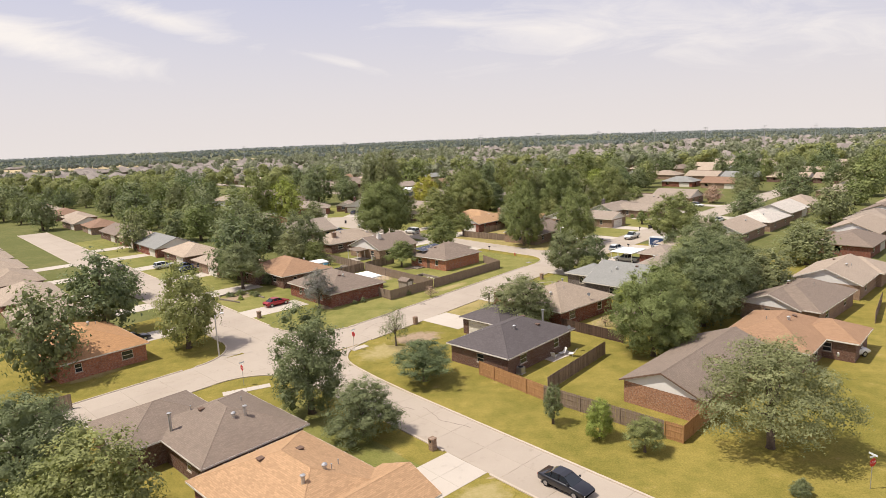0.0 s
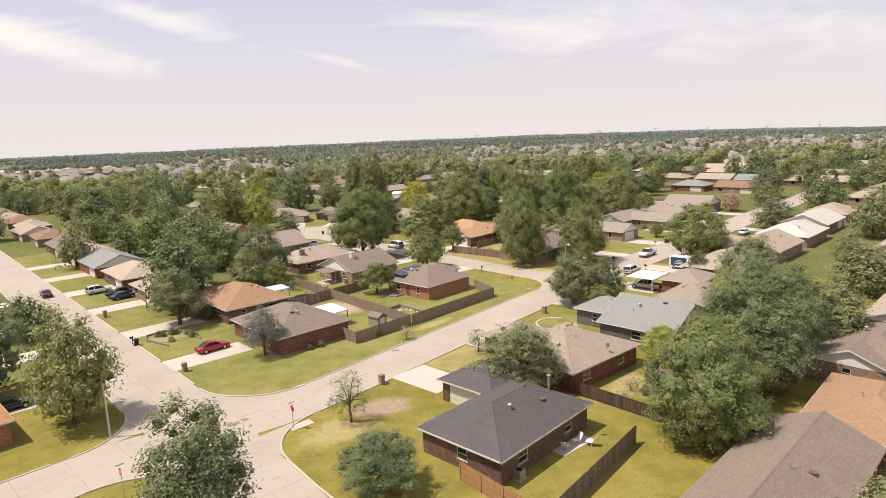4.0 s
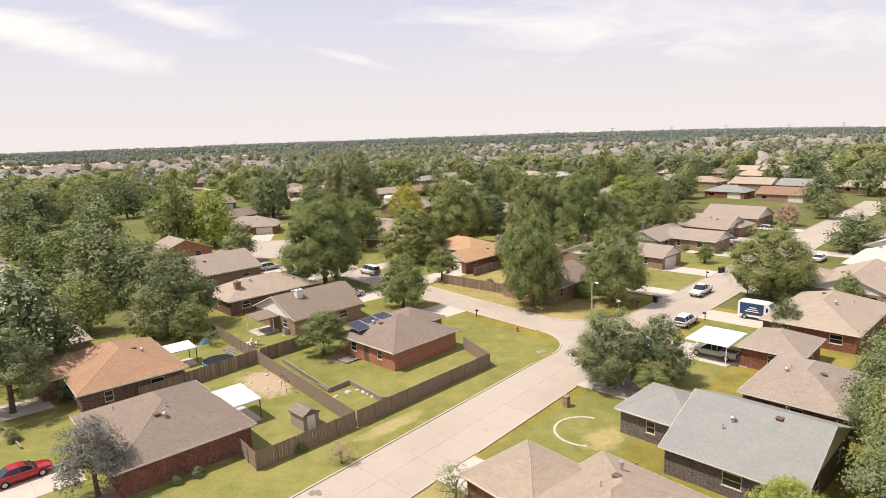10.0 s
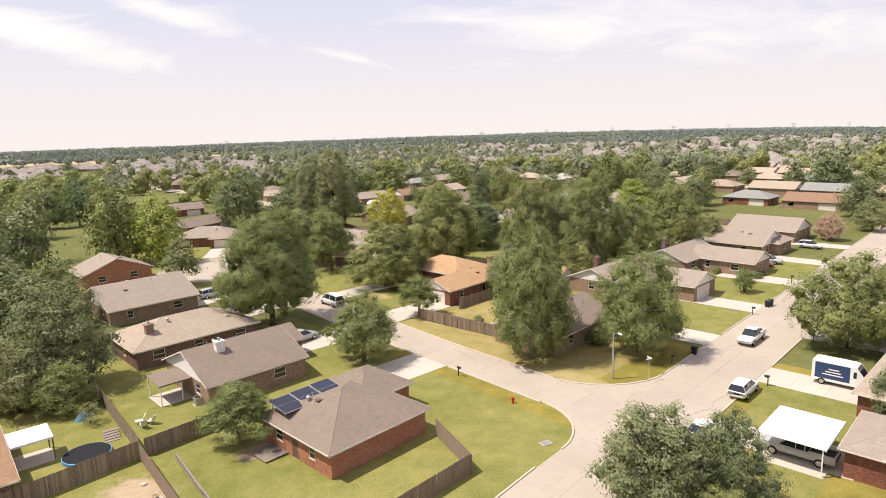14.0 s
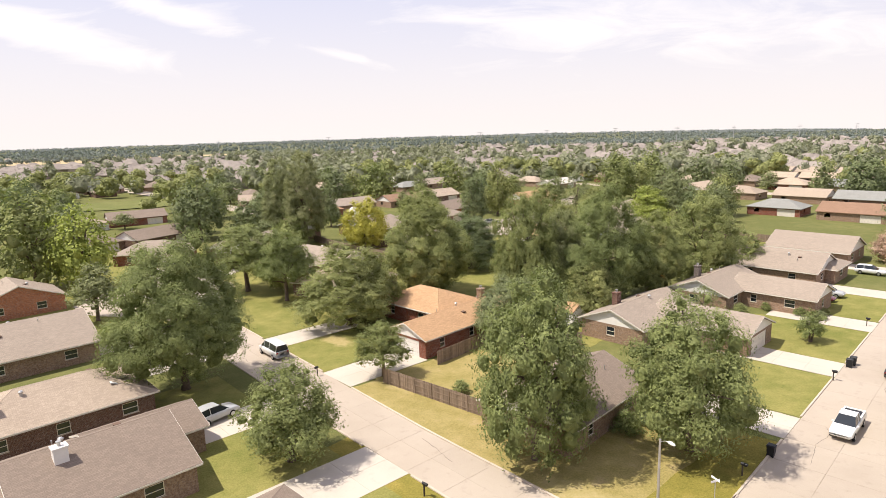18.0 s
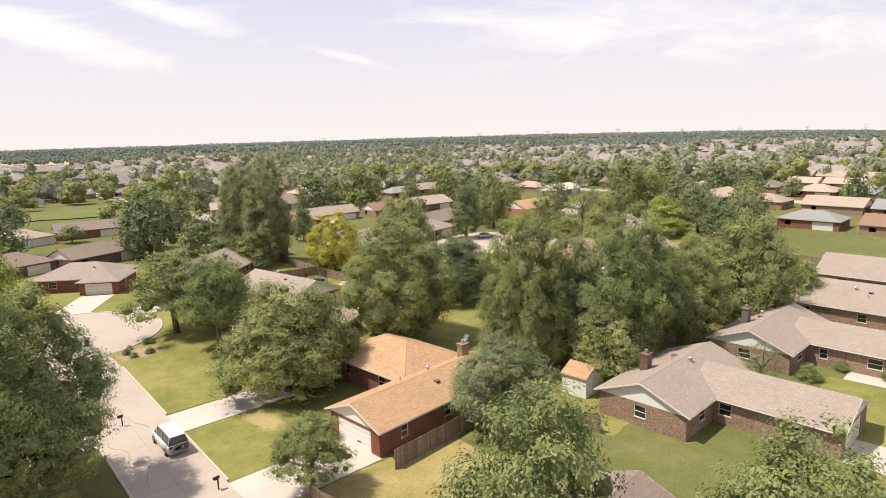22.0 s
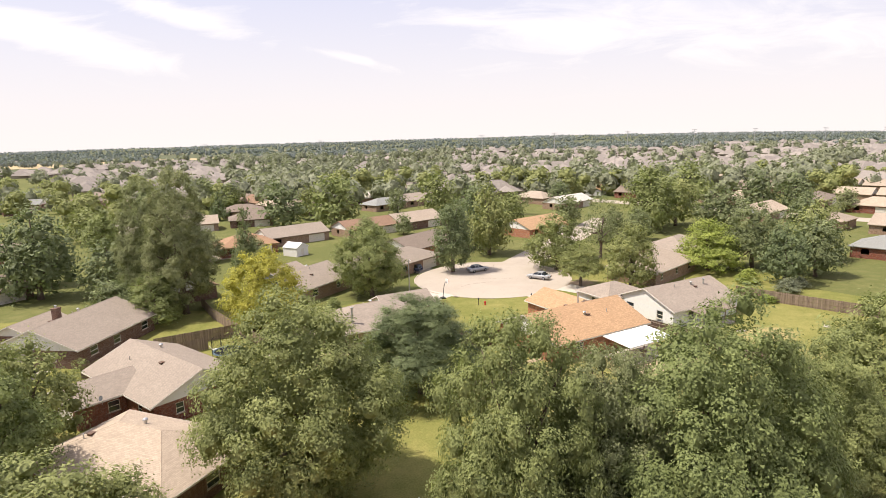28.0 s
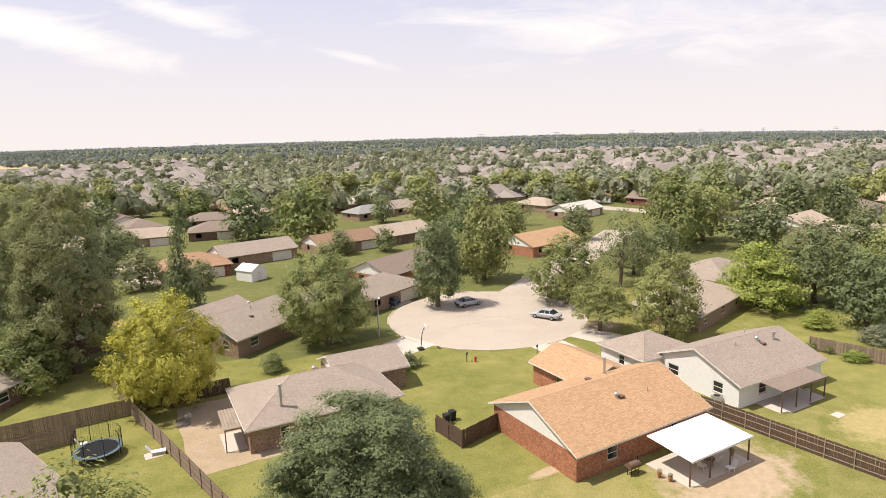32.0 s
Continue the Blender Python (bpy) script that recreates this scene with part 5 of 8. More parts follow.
def leaf_cloud(rng, blobs, count, size, droop=0.0, sprig=1, ragged=0.06):
    """Leaves in sprigs over the outer side of a crown's lobes. blobs: (x, y, z, rx, rz)."""
    blobs = np.array(blobs, float)
    mid = np.average(blobs[:, :3], axis=0, weights=blobs[:, 3] ** 2)
    area = blobs[:, 3] * (blobs[:, 3] + blobs[:, 4])
    need = count // sprig
    tries = need * (4 if sprig > 1 else 2)
    b = blobs[rng.choice(len(blobs), tries, p=area / area.sum())]
    d = rng.normal(size=(tries, 3))
    d /= np.linalg.norm(d, axis=1)[:, None]
    d[:, 2] = np.where((d[:, 2] < -0.3) & (rng.random(tries) < 0.75), -d[:, 2], d[:, 2])
    rad = 0.97 - 0.3 * rng.random(tries) ** 1.4 + rng.normal(size=tries) * ragged
    p = b[:, :3] + d * rad[:, None] * b[:, [3, 3, 4]]
    gap = ((p[:, None, :] - blobs[None, :, :3]) / blobs[None, :, [3, 3, 4]])
    free = ((gap ** 2).sum(2) < 0.62).sum(1) == 0
    pick = np.concatenate([np.nonzero(free)[0], np.nonzero(~free)[0]])[:need]
    k = np.repeat(rng.permutation(pick), sprig)
    n0 = len(k)
    p, d = p[k], d[k]
    out = p - mid
    out /= np.linalg.norm(out, axis=1)[:, None] + 1e-6
    if sprig > 1:
        p = p + rng.normal(size=(n0, 3)) * size * np.array((1.35, 1.35, 0.9)) + d * ((rng.random(n0) ** 2 - 0.2) * size * 2.2)[:, None]
    tilt = np.repeat(rng.normal(size=(len(pick), 3)), sprig, axis=0)
    n = d * 0.95 + out * 0.5 + tilt * 0.36 + rng.normal(size=(n0, 3)) * 0.24 + np.array((-0.06, 0, 0.22))
    n /= np.linalg.norm(n, axis=1)[:, None]
    t = np.cross(n, rng.normal(size=(n0, 3)))
    t /= np.linalg.norm(t, axis=1)[:, None] + 1e-9
    u = np.cross(n, t)
    s = (size * (0.6 + 0.8 * rng.random(n0)))[:, None]
    dr = np.array((0, 0, -1.0)) * droop
    v = np.empty((n0, 3, 3))
    v[:, 0] = p - t * s * 0.5 - u * s * 0.4
    v[:, 1] = p - t * s * 0.42 + u * s * 0.4
    v[:, 2] = p + (t + dr) * s * 0.62
    return v


def cloud_mesh(name, v, mat):
    k = len(v)
    me = bpy.data.meshes.new(name)
    me.vertices.add(3 * k), me.loops.add(3 * k), me.polygons.add(k)
    me.vertices.foreach_set("co", v.reshape(-1))
    me.loops.foreach_set("vertex_index", np.arange(3 * k))
    me.polygons.foreach_set("loop_start", np.arange(k) * 3)
    me.update(calc_edges=True)
    me.materials.append(mat)
    return me


SHAPES = {
    # foot of the crown, its width up the height (0 to 1), lobe size, how far lobes stray, height of a lobe to its width
    "round": (0.04, lambda k: math.sin(math.pi * (0.13 + 0.79 * k ** 0.85)) ** 0.7, 0.26, 0.13, 1.1),
    "oval": (0.12, lambda k: math.sin(math.pi * (0.15 + 0.76 * k ** 0.85)) ** 0.65, 0.25, 0.17, 1.1),
    "column": (0.04, lambda k: math.sin(math.pi * (0.15 + 0.76 * k ** 0.95)) ** 0.55, 0.21, 0.035, 1.1),
    "cone": (0.04, lambda k: max(0.1, 1.02 - k) ** 0.85, 0.27, 0.14, 0.75),
    "low": (0.08, lambda k: math.sqrt(max(0.04, 1 - k * k)), 0.27, 0.1, 0.75),
    "wide": (0.06, lambda k: math.sqrt(max(0.05, 1 - (k * 1.1 - 0.15) ** 2)), 0.26, 0.13, 0.85),
    "spread": (0.26, lambda k: math.sqrt(max(0.05, 1 - (k * 1.15 - 0.2) ** 2)), 0.25, 0.17, 0.8),
    "open": (0.16, lambda k: math.sin(math.pi * (0.15 + 0.78 * k)) ** 0.7, 0.22, 0.22, 0.9),
}


def crown_blobs(rng, kind, h, r, n):
    """Lobes set all over the outline of a crown of height h and radius r, no two crowns alike."""
    foot, width, lobe, stray, tall = SHAPES[kind]
    out = []
    lobe *= (60 / n) ** 0.3
    ks = np.linspace(0.02, 1, 240)
    ws = np.array([width(float(k)) for k in ks]) + 0.12
    cum = np.cumsum(ws) / ws.sum()
    bulge = rng.random(5) * 6.283
    for i in range(n):
        k = float(np.interp((i + 0.5) / n, cum, ks))
        a = i * 2.39996 + rng.normal() * 0.25
        sz = r * lobe * rng.uniform(0.7, 1.3) * (0.55 + 0.45 * min(1, width(k)))
        uneven = 1 if kind == "column" else 1 + 0.09 * math.sin(2 * a + bulge[0]) + 0.07 * math.sin(3 * a + bulge[1] + 5 * k) + 0.05 * math.sin(9 * k + bulge[2])
        q = max(0.0, r * width(k) * uneven * (1 + rng.normal() * stray * 0.6) * 0.97 - sz)
        z = h * (foot + (1 - foot) * k) - sz * tall * (0.9 if k > 0.5 else 0.9 * k / 0.5 - 0.5 * (1 - k / 0.5)) + rng.normal() * h * 0.02
        out.append((q * math.cos(a), q * math.sin(a), max(z, sz * tall * 0.9), sz, sz * tall))
    for k in (0.3, 0.5, 0.7):
        sz = r * width(k) * 0.52
        out.append((rng.normal() * 0.05 * r, rng.normal() * 0.05 * r, h * (foot + (1 - foot) * k), sz, min(sz, h * 0.2)))
    return out


def trunk_geo(rng, blobs, h, r, multi=False):
    g = Geo()
    t0 = 0.022 * h + 0.06
    stems = 3 if multi else 1
    for k in range(stems):
        off = np.array((0.0, 0.0)) if stems == 1 else unit(k * 120 + 20) * 0.25
        lean = rng.normal(size=2) * 0.02 * h + (off * 2.2 if multi else 0)
        top = (lean[0], lean[1], h * 0.62)
        g.tube([((off[0], off[1], -0.1), t0 * 1.5), ((off[0], off[1], 0.25), t0 * 1.05), ((lean[0] * 0.4 + off[0], lean[1] * 0.4 + off[1], h * 0.25), t0 * 0.85), (top, t0 * 0.4)], 7)
    for i in range(9):
        b = blobs[int(rng.integers(len(blobs)))]
        z0 = h * rng.uniform(0.2, 0.45)
        mid = ((b[0]) * 0.45, (b[1]) * 0.45, z0 + (b[2] - z0) * 0.6)
        g.tube([((0, 0, z0), t0 * 0.5), (mid, t0 * 0.32), ((b[0], b[1], b[2]), t0 * 0.1)], 5)
    return g


TREE_KINDS = {}


def tree_kind(kind, detail, seed):
    """Meshes of one tree to be scaled and shared: its leaves, trunk, crown radius and height."""
    key = (kind, detail, seed)
    if key not in TREE_KINDS:
        rng = np.random.default_rng(seed * 17 + len(kind))
        big = detail in ("great", "close")
        h, r = (15.0, 6.5) if big else (24.0, 6.5) if detail == "tower" else (10.0, 3.0 if kind == "column" else 4.0)
        shape = {"willow": "wide", "sparse": "open", "multi": "open", "airy": "spread"}.get(kind, kind)
        count, size, lobes = {"tower": (42000, 0.2, 110), "close": (70000, 0.135, 110), "great": (25000, 0.18, 80), "hero": (14000, 0.15, 60), "near": (7600, 0.2, 50), "mid": (2900, 0.32, 34), "back": (1150, 0.52, 22)}[detail]
        blobs = crown_blobs(rng, shape, h, r, lobes)
        if kind == "sparse":
            v = leaf_cloud(rng, blobs, int(count * 0.45), size, 0.15, 9, 0.2)
        elif kind == "airy":
            inner = [(x, y, z, q * 0.7, w * 0.7) for x, y, z, q, w in blobs]
            v = np.concatenate([leaf_cloud(rng, blobs, int(count * 1.0), size, 0.1, 10, 0.16), leaf_cloud(rng, inner, count // 4, size * 1.4, 0.1, 6, 0.1)])
        else:
            inner = [(x, y, z, q * 0.74, w * 0.74) for x, y, z, q, w in blobs]
            core = np.concatenate([lumps(rng, blobs, 1 if detail in ("tower", "great", "hero", "close") else 0, 0.42), leaf_cloud(rng, inner, count // 4, size * 1.2, 0.1, 8)])
            v = np.concatenate([core, leaf_cloud(rng, blobs, count, size, 1.1 if kind == "willow" else 0.15, 10)])
        TREE_KINDS[key] = (v, trunk_geo(rng, blobs, h, r, kind == "multi").mesh("trunk", BARK, True), r, h)
    return TREE_KINDS[key]


CROWNS = {}


def tree(x, y, h, r, kind="round", leaf="green", detail="", label="", cat="tree", turn=None):
    if not detail:
        near = max(38.0, abs(x - min(0.13 * y, 25.5)) / 0.71, y - 198.0)
        detail = "great" if r > 5.3 and near < 66 else "hero" if near < 44 else "near" if near < 80 else "mid" if near < 150 else "back"
    seed = int(abs(x * 3.1) + abs(y * 1.7)) % (2 if detail == "close" else 3 if detail in ("great", "hero") else 4)
    v, trunk, r0, h0 = tree_kind(kind, detail, seed)
    key = (kind, detail, seed, leaf)
    if key not in CROWNS:
        CROWNS[key] = cloud_mesh("crown", v, LEAF[leaf])
    turn = (x * 37 + y * 53) % 360 if turn is None else turn
    name = "bush" if cat == "bush" else "tree"
    root = thing(name, pose(x, y, 0, 0, 0, turn) @ Matrix.Diagonal((r / r0, r / r0, h / h0, 1)), label or "leafy shade tree with a full uneven crown", cat)
    part("trunk", trunk, BARK, root)
    part("crown", CROWNS[key], LEAF[leaf], root)
    return root


BIG = "tall broad shade tree with a dense dark green crown"
tree(-52.2, 76.9, 13.4, 4.8, "round", "olive")
tree(-38.3, 88.3, 13.3, 5.0, "round", "green")
tree(-15.2, 64.1, 12.3, 4.2, "column", "dark", label="dense egg-shaped street tree beside the junction")
tree(-8.7, 58.1, 6.4, 3.8, "wide", "dark", label="low round dark green tree on the verge")
tree(-36, 49, 10, 5.5, "round", "dark")
tree(-28, 44, 9, 5.0, "round", "green")
tree(-64.3, 120.4, 7.5, 4.2, "round", "dark")
tree(-107.4, 221.8, 9.0, 4.2, "round", "green")
tree(-84.0, 194.7, 10.3, 4.5, "round", "dark")
tree(-49.3, 153.3, 9.9, 4.2, "round", "green")
tree(-41.5, 124.7, 10, 4.6, "spread", "dark", "hero")
tree(-22.5, 107.6, 7.0, 2.9, "airy", "silver", label="silvery ornamental tree against the brick wall")
tree(-7.3, 85.3, 5.8, 2.0, "sparse", "olive", label="thin half-bare small tree on the dry verge")
tree(-2.9, 71.9, 5.4, 3.8, "open", "dark", "hero", label="low ragged tree with several leaning tops on the corner lawn")
tree(11.5, 91.0, 8.6, 5.2, "round", "olive", label="broad round-headed tree between two roofs")
tree(26.8, 77.0, 12.4, 5.7, "round", "green", label=BIG)
tree(41, 95, 13.5, 7.0, "round", "dark", label=BIG)
tree(31.5, 86, 10, 5.5, "round", "green")
tree(47, 100.5, 12, 6.0, "round", "dark", label=BIG)
tree(38, 88, 11, 5.0, "round", "dark")
tree(54, 101, 9.1, 5.2, "round", "olive")
tree(46.5, 108.5, 14, 6.2, "round", "olive", label=BIG)
tree(41.5, 101.8, 11.5, 4.8, "round", "green")
tree(53.5, 113.5, 9.0, 4.4, "round", "green")
tree(30.8, 99.3, 4.6, 2.9, "spread", "bright", label="small bright green tree beside the roof")
tree(29.3, 52.6, 10.4, 6.0, "airy", "olive", label="wide open-crowned tree on the corner lawn")
tree(10.5, 59.2, 4.5, 1.1, "multi", "olive")
tree(14.4, 55.8, 4.3, 1.5, "round", "bright", label="small young tree on the verge")
tree(17.8, 52.8, 3.5, 1.8, "spread", "green", label="small young tree on the verge")
tree(27.7, 44.9, 1.6, 0.9, "low", "dark", cat="bush", label="small clipped bush on the lawn")
tree(21.3, 160.2, 17.0, 5.8, "round", "green", label="very tall broad tree with drooping leafy limbs")
tree(35.0, 161, 14.4, 6.0, "round", "green", label=BIG)
tree(25.5, 126.9, 9.4, 4.4, "round", "dark")
tree(31.2, 127.5, 8.2, 3.2, "round", "dark")
tree(29.4, 123.6, 4.2, 2.4, "multi", "green")
tree(60.6, 160, 12.8, 6.8, "round", "green", label=BIG)
tree(52.7, 140.7, 5.9, 2.1, "round", "dark", label="dark rounded shrub tree beside the drive")
tree(-0.3, 161.0, 9.2, 4.5, "oval", "green", "hero", label="dense young shade tree with pointed leafy tips on the front lawn")
tree(-56, 171.8, 15, 7.5, "round", "dark")
tree(-35.6, 155, 13, 5.5, "round", "dark")
tree(-37, 149, 8.5, 4.2, "round", "olive")
tree(-31.2, 148.6, 6.0, 3.3, "low", "green")
tree(-9.7, 140.2, 6.3, 3.4, "spread", "green", label="small spreading multi-stemmed garden tree")
tree(6.1, 180.0, 6.8, 3.2, "spread", "green", label="small ragged tree at the fence corner")
tree(-16.6, 177.8, 18.0, 7.7, "oval", "green", "close", label=BIG)
tree(-23.4, 223.2, 13.0, 6.4, "spread", "green", "hero", label="broad shade tree in its planted bed")
tree(-14.2, 215.5, 13.0, 4.8, "spread", "green", "hero")
tree(-1.0, 200.5, 13.0, 7.4, "wide", "green", label=BIG)
tree(2.6, 203.2, 11.0, 4.6, "round", "green", "hero")
tree(26.6, 205.5, 19.0, 5.6, "round", "green", "close", label=BIG)
tree(38.5, 206.5, 19.0, 7.2, "round", "green", "close", label=BIG)
tree(32.6, 207.5, 16.0, 4.8, "round", "olive", "close", label="slender shade tree filling the gap between two great trees")
tree(35.5, 201, 9, 4.8, "round", "green")
tree(59.5, 219.5, 16.5, 7.2, "round", "green", "great", label=BIG)
tree(10.6, 216.5, 17.6, 7.9, "round", "green", "close", label=BIG)
tree(50.9, 197, 5.7, 2.4, "sparse", "olive")
tree(70.4, 226, 8.4, 4.1, "round", "green")
tree(-56, 285, 18, 7.5, "round", "dark")
tree(-42.5, 286.3, 11, 6.0, "round", "dark")
tree(-86.0, 260.5, 11, 5.0, "round", "green")
tree(-94.5, 288.0, 11, 5.0, "round", "dark")
tree(-90.5, 310.0, 5.5, 3.2, "spread", "olive")
tree(-63.0, 296.0, 13, 5.5, "round", "dark")
tree(-71.0, 250.0, 7.5, 3.8, "spread", "olive")
tree(-5.9, 261.3, 13.4, 6.0, "round", "yellow", label="yellow-green tree with an open airy crown")
tree(-25.5, 267.0, 8.5, 5.0, "wide", "green")
tree(-32.5, 267.5, 7.5, 4.4, "wide", "dark")
tree(18.8, 237.4, 11.6, 7.2, "wide", "dark", "close", label="bushy open-crowned tree over the back fence")
tree(48.0, 213.0, 14.0, 5.6, "round", "green", "close")
tree(22.5, 190.5, 9.5, 5.4, "round", "dark", "great")

TALL = "towering broad tree with dense leafy limbs"
tree(-22.8, 272.4, 25.0, 6.0, "round", "olive", "tower", label=TALL)
tree(-30.2, 275.5, 23.2, 5.2, "round", "olive", "tower", label=TALL)
tree(-67.1, 229.5, 20.5, 7.6, "round", "green", label=BIG)
tree(-56.8, 228.5, 17.0, 6.2, "round", "bright")
tree(-16.3, 223.8, 12.5, 4.6, "round", "green")
tree(-42.5, 206.5, 9.5, 4.2, "spread", "olive")
tree(-21.8, 302.0, 15.5, 3.6, "cone", "dark", label="slender dark tree of pointed outline")
tree(-36.5, 317.0, 8.0, 4.6, "wide", "olive")
tree(-43.0, 309.0, 8.5, 4.2, "low", "olive")
tree(7.8, 281.0, 14.3, 6.8, "round", "green", "great", label="rounded maple-like tree at the turning head")
tree(22.7, 299.0, 15.0, 4.4, "column", "dark", "near", label="dense dark tree beside the turning head")
tree(31.5, 317.0, 17.6, 5.8, "round", "green", label=BIG)
tree(26.5, 325.0, 13.0, 5.0, "round", "dark")
tree(44.4, 298.6, 12.3, 6.0, "round", "green", "near")
tree(46.4, 284.0, 8.2, 4.3, "spread", "green", "near", label="low spreading tree beside the turning head")
tree(56.0, 309.0, 15.0, 4.8, "sparse", "olive", "near", label="half-bare tree with dead grey branches")
tree(61.0, 318.0, 11.0, 4.0, "round", "olive")
tree(54.4, 279.6, 12.9, 4.8, "round", "green", "near")
tree(74.2, 294.5, 10.3, 6.8, "willow", "bright", "near", label="weeping willow with trailing leafy strands")
tree(83.5, 295.5, 14.3, 6.0, "round", "olive", "near")
tree(83.0, 282.0, 11.5, 4.4, "round", "dark")
tree(91.5, 287.0, 12.0, 5.0, "round", "dark")
tree(99.0, 300.0, 13.5, 5.8, "round", "green")
tree(107.5, 321.0, 12.6, 5.0, "round", "dark")
tree(78.4, 345.0, 19.0, 8.0, "round", "green", label=BIG)
tree(88.5, 353.0, 14.0, 6.0, "round", "green")
tree(71.0, 331.0, 8.5, 4.0, "round", "olive")
tree(95.5, 339.0, 13.6, 7.2, "round", "dark")
tree(108.0, 394.0, 17.5, 8.0, "round", "green")
tree(96.0, 401.0, 15.0, 6.5, "round", "olive")
tree(124.4, 378.0, 14.5, 6.2, "round", "dark")
tree(136.0, 376.0, 13.5, 5.8, "round", "dark")
tree(150.0, 372.0, 8.0, 4.2, "round", "olive")
tree(-61.5, 394.0, 11.7, 3.6, "cone", "dark")
tree(-33.0, 374.0, 15.2, 7.4, "round", "dark")
tree(-13.6, 363.0, 17.4, 7.6, "round", "green")
tree(-27.5, 391.0, 12.0, 5.2, "round", "green")
tree(-2.0, 347.5, 6.4, 3.6, "round", "olive")
tree(8.6, 350.0, 6.4, 3.0, "round", "olive")
tree(2.7, 401.0, 9.8, 4.0, "round", "olive")
tree(18.2, 392.0, 15.5, 7.0, "round", "green")
tree(30.0, 372.0, 13.0, 5.4, "round", "dark")
tree(41.0, 365.0, 10.5, 4.6, "round", "green")
tree(46.9, 387.0, 8.7, 3.4, "sparse", "olive")
tree(65.3, 417.0, 9.0, 4.2, "round", "dark")
tree(58.0, 360.0, 9.5, 4.4, "round", "olive")
tree(-85.0, 440.0, 13.0, 7.0, "round", "olive")
tree(-70.0, 430.0, 11.0, 5.6, "round", "green")
tree(-92.0, 402.0, 12.0, 6.0, "round", "dark")
tree(-79.0, 378.0, 10.0, 5.4, "round", "olive")
tree(-86.0, 352.0, 11.0, 5.6, "round", "green")
tree(-55.0, 345.0, 9.0, 5.0, "round", "olive")
tree(-68.0, 330.0, 12.0, 6.0, "round", "green")
tree(-50.0, 330.0, 11.0, 5.4, "round", "dark")
tree(-24.0, 316.0, 6.0, 3.2, "round", "olive")
tree(95.5, 192.5, 9.0, 5.6, "round", "dark")
tree(124.0, 216.5, 12.5, 6.6, "round", "dark")
tree(129.5, 262.0, 12.6, 6.6, "round", "dark")
tree(110.0, 174.0, 12.0, 6.0, "round", "olive")
tree(160.0, 232.0, 14.0, 6.8, "round", "green")
tree(74.6, 124.5, 8.8, 5.8, "round", "olive")
tree(101.4, 230.3, 6.9, 3.4, "round", "twig", label="reddish brown leafed small tree")
tree(68.6, 152.8, 5.7, 2.4, "round", "green")
tree(88.0, 150.0, 6.0, 3.0, "round", "olive")
tree(141.0, 210.0, 9.0, 4.5, "round", "green")
tree(118.0, 240.0, 8.5, 4.4, "round", "olive")


# ---- the rest of the estate ----
TAKEN = [tuple(o.matrix_basis.translation[:2]) for o in bpy.data.objects if o.name.startswith("house") and o.parent is None]
TREES = [tuple(o.matrix_basis.translation[:2]) for o in bpy.data.objects if o.name.startswith("tree") and o.parent is None]
rng = random.Random(7)
SIMPLE = {}


def simple_meshes(kind, roof, wall):
    key = (kind, roof, wall)
    if key not in SIMPLE:
        lx, ly = ((15, 10), (17, 11), (14, 11), (18, 10))[kind]
        w = Geo()
        for x0, y0, x1, y1, hl in ((-lx / 2, -ly / 2, lx / 2, -ly / 2, [(2, 3.5, 0.9, 2.1), (lx - 6.3, lx - 1.4, 0, 2.15)]), (lx / 2, -ly / 2 + 0.2, lx / 2, ly / 2 - 0.2, [(3, 4.2, 0.9, 2.1)]), (lx / 2, ly / 2, -lx / 2, ly / 2, [(3, 4.5, 0.9, 2.1)]), (-lx / 2, ly / 2 - 0.2, -lx / 2, -ly / 2 + 0.2, [(3, 4.2, 0.9, 2.1)])):
            wall_panel(w, x0, y0, x1, y1, 0, 2.4, hl)
        r, hips, _ = hip_roof(lx, ly, 2.4, 0.4, 0.45) if kind % 2 == 0 else gable_roof(lx, ly, 2.4, 0.4, 0.45, 0)
        r2, _, _ = gable_roof(6.5, ly + 3.0, 2.405, 0.4, 0.4, 1)
        c = Geo()
        for a, b in hips:
            cap_strip(c, a, b)
        gs = [gable_wall(lx, ly, 2.4, 0.4, 0.45, 0, e).mesh("gable", SIDING) for e in (-1, 1)] if kind % 2 else []
        d = Geo()
        for i in range(4):
            d.box(lx / 2 - 6.28, -ly / 2 + 0.06, 0.02 + i * 0.53, lx / 2 - 1.42, -ly / 2 + 0.1, (i + 1) * 0.53)
        SIMPLE[key] = (lx, ly, w.mesh("wall", WALL[wall]), r.mesh("roof", ROOF[roof]), c.mesh("ridge_cap", ROOF[roof]), gs, d.mesh("garage_door", TRIM))
    return SIMPLE[key]


ROOF_WORDS = {"gray": "taupe gray", "tan": "tan", "sand": "sandy", "brown": "brown", "rust": "rusty brown", "pink": "pinkish tan", "slate": "pale gray", "taupe": "light taupe", "light": "bleached cream", "orange": "orange"}


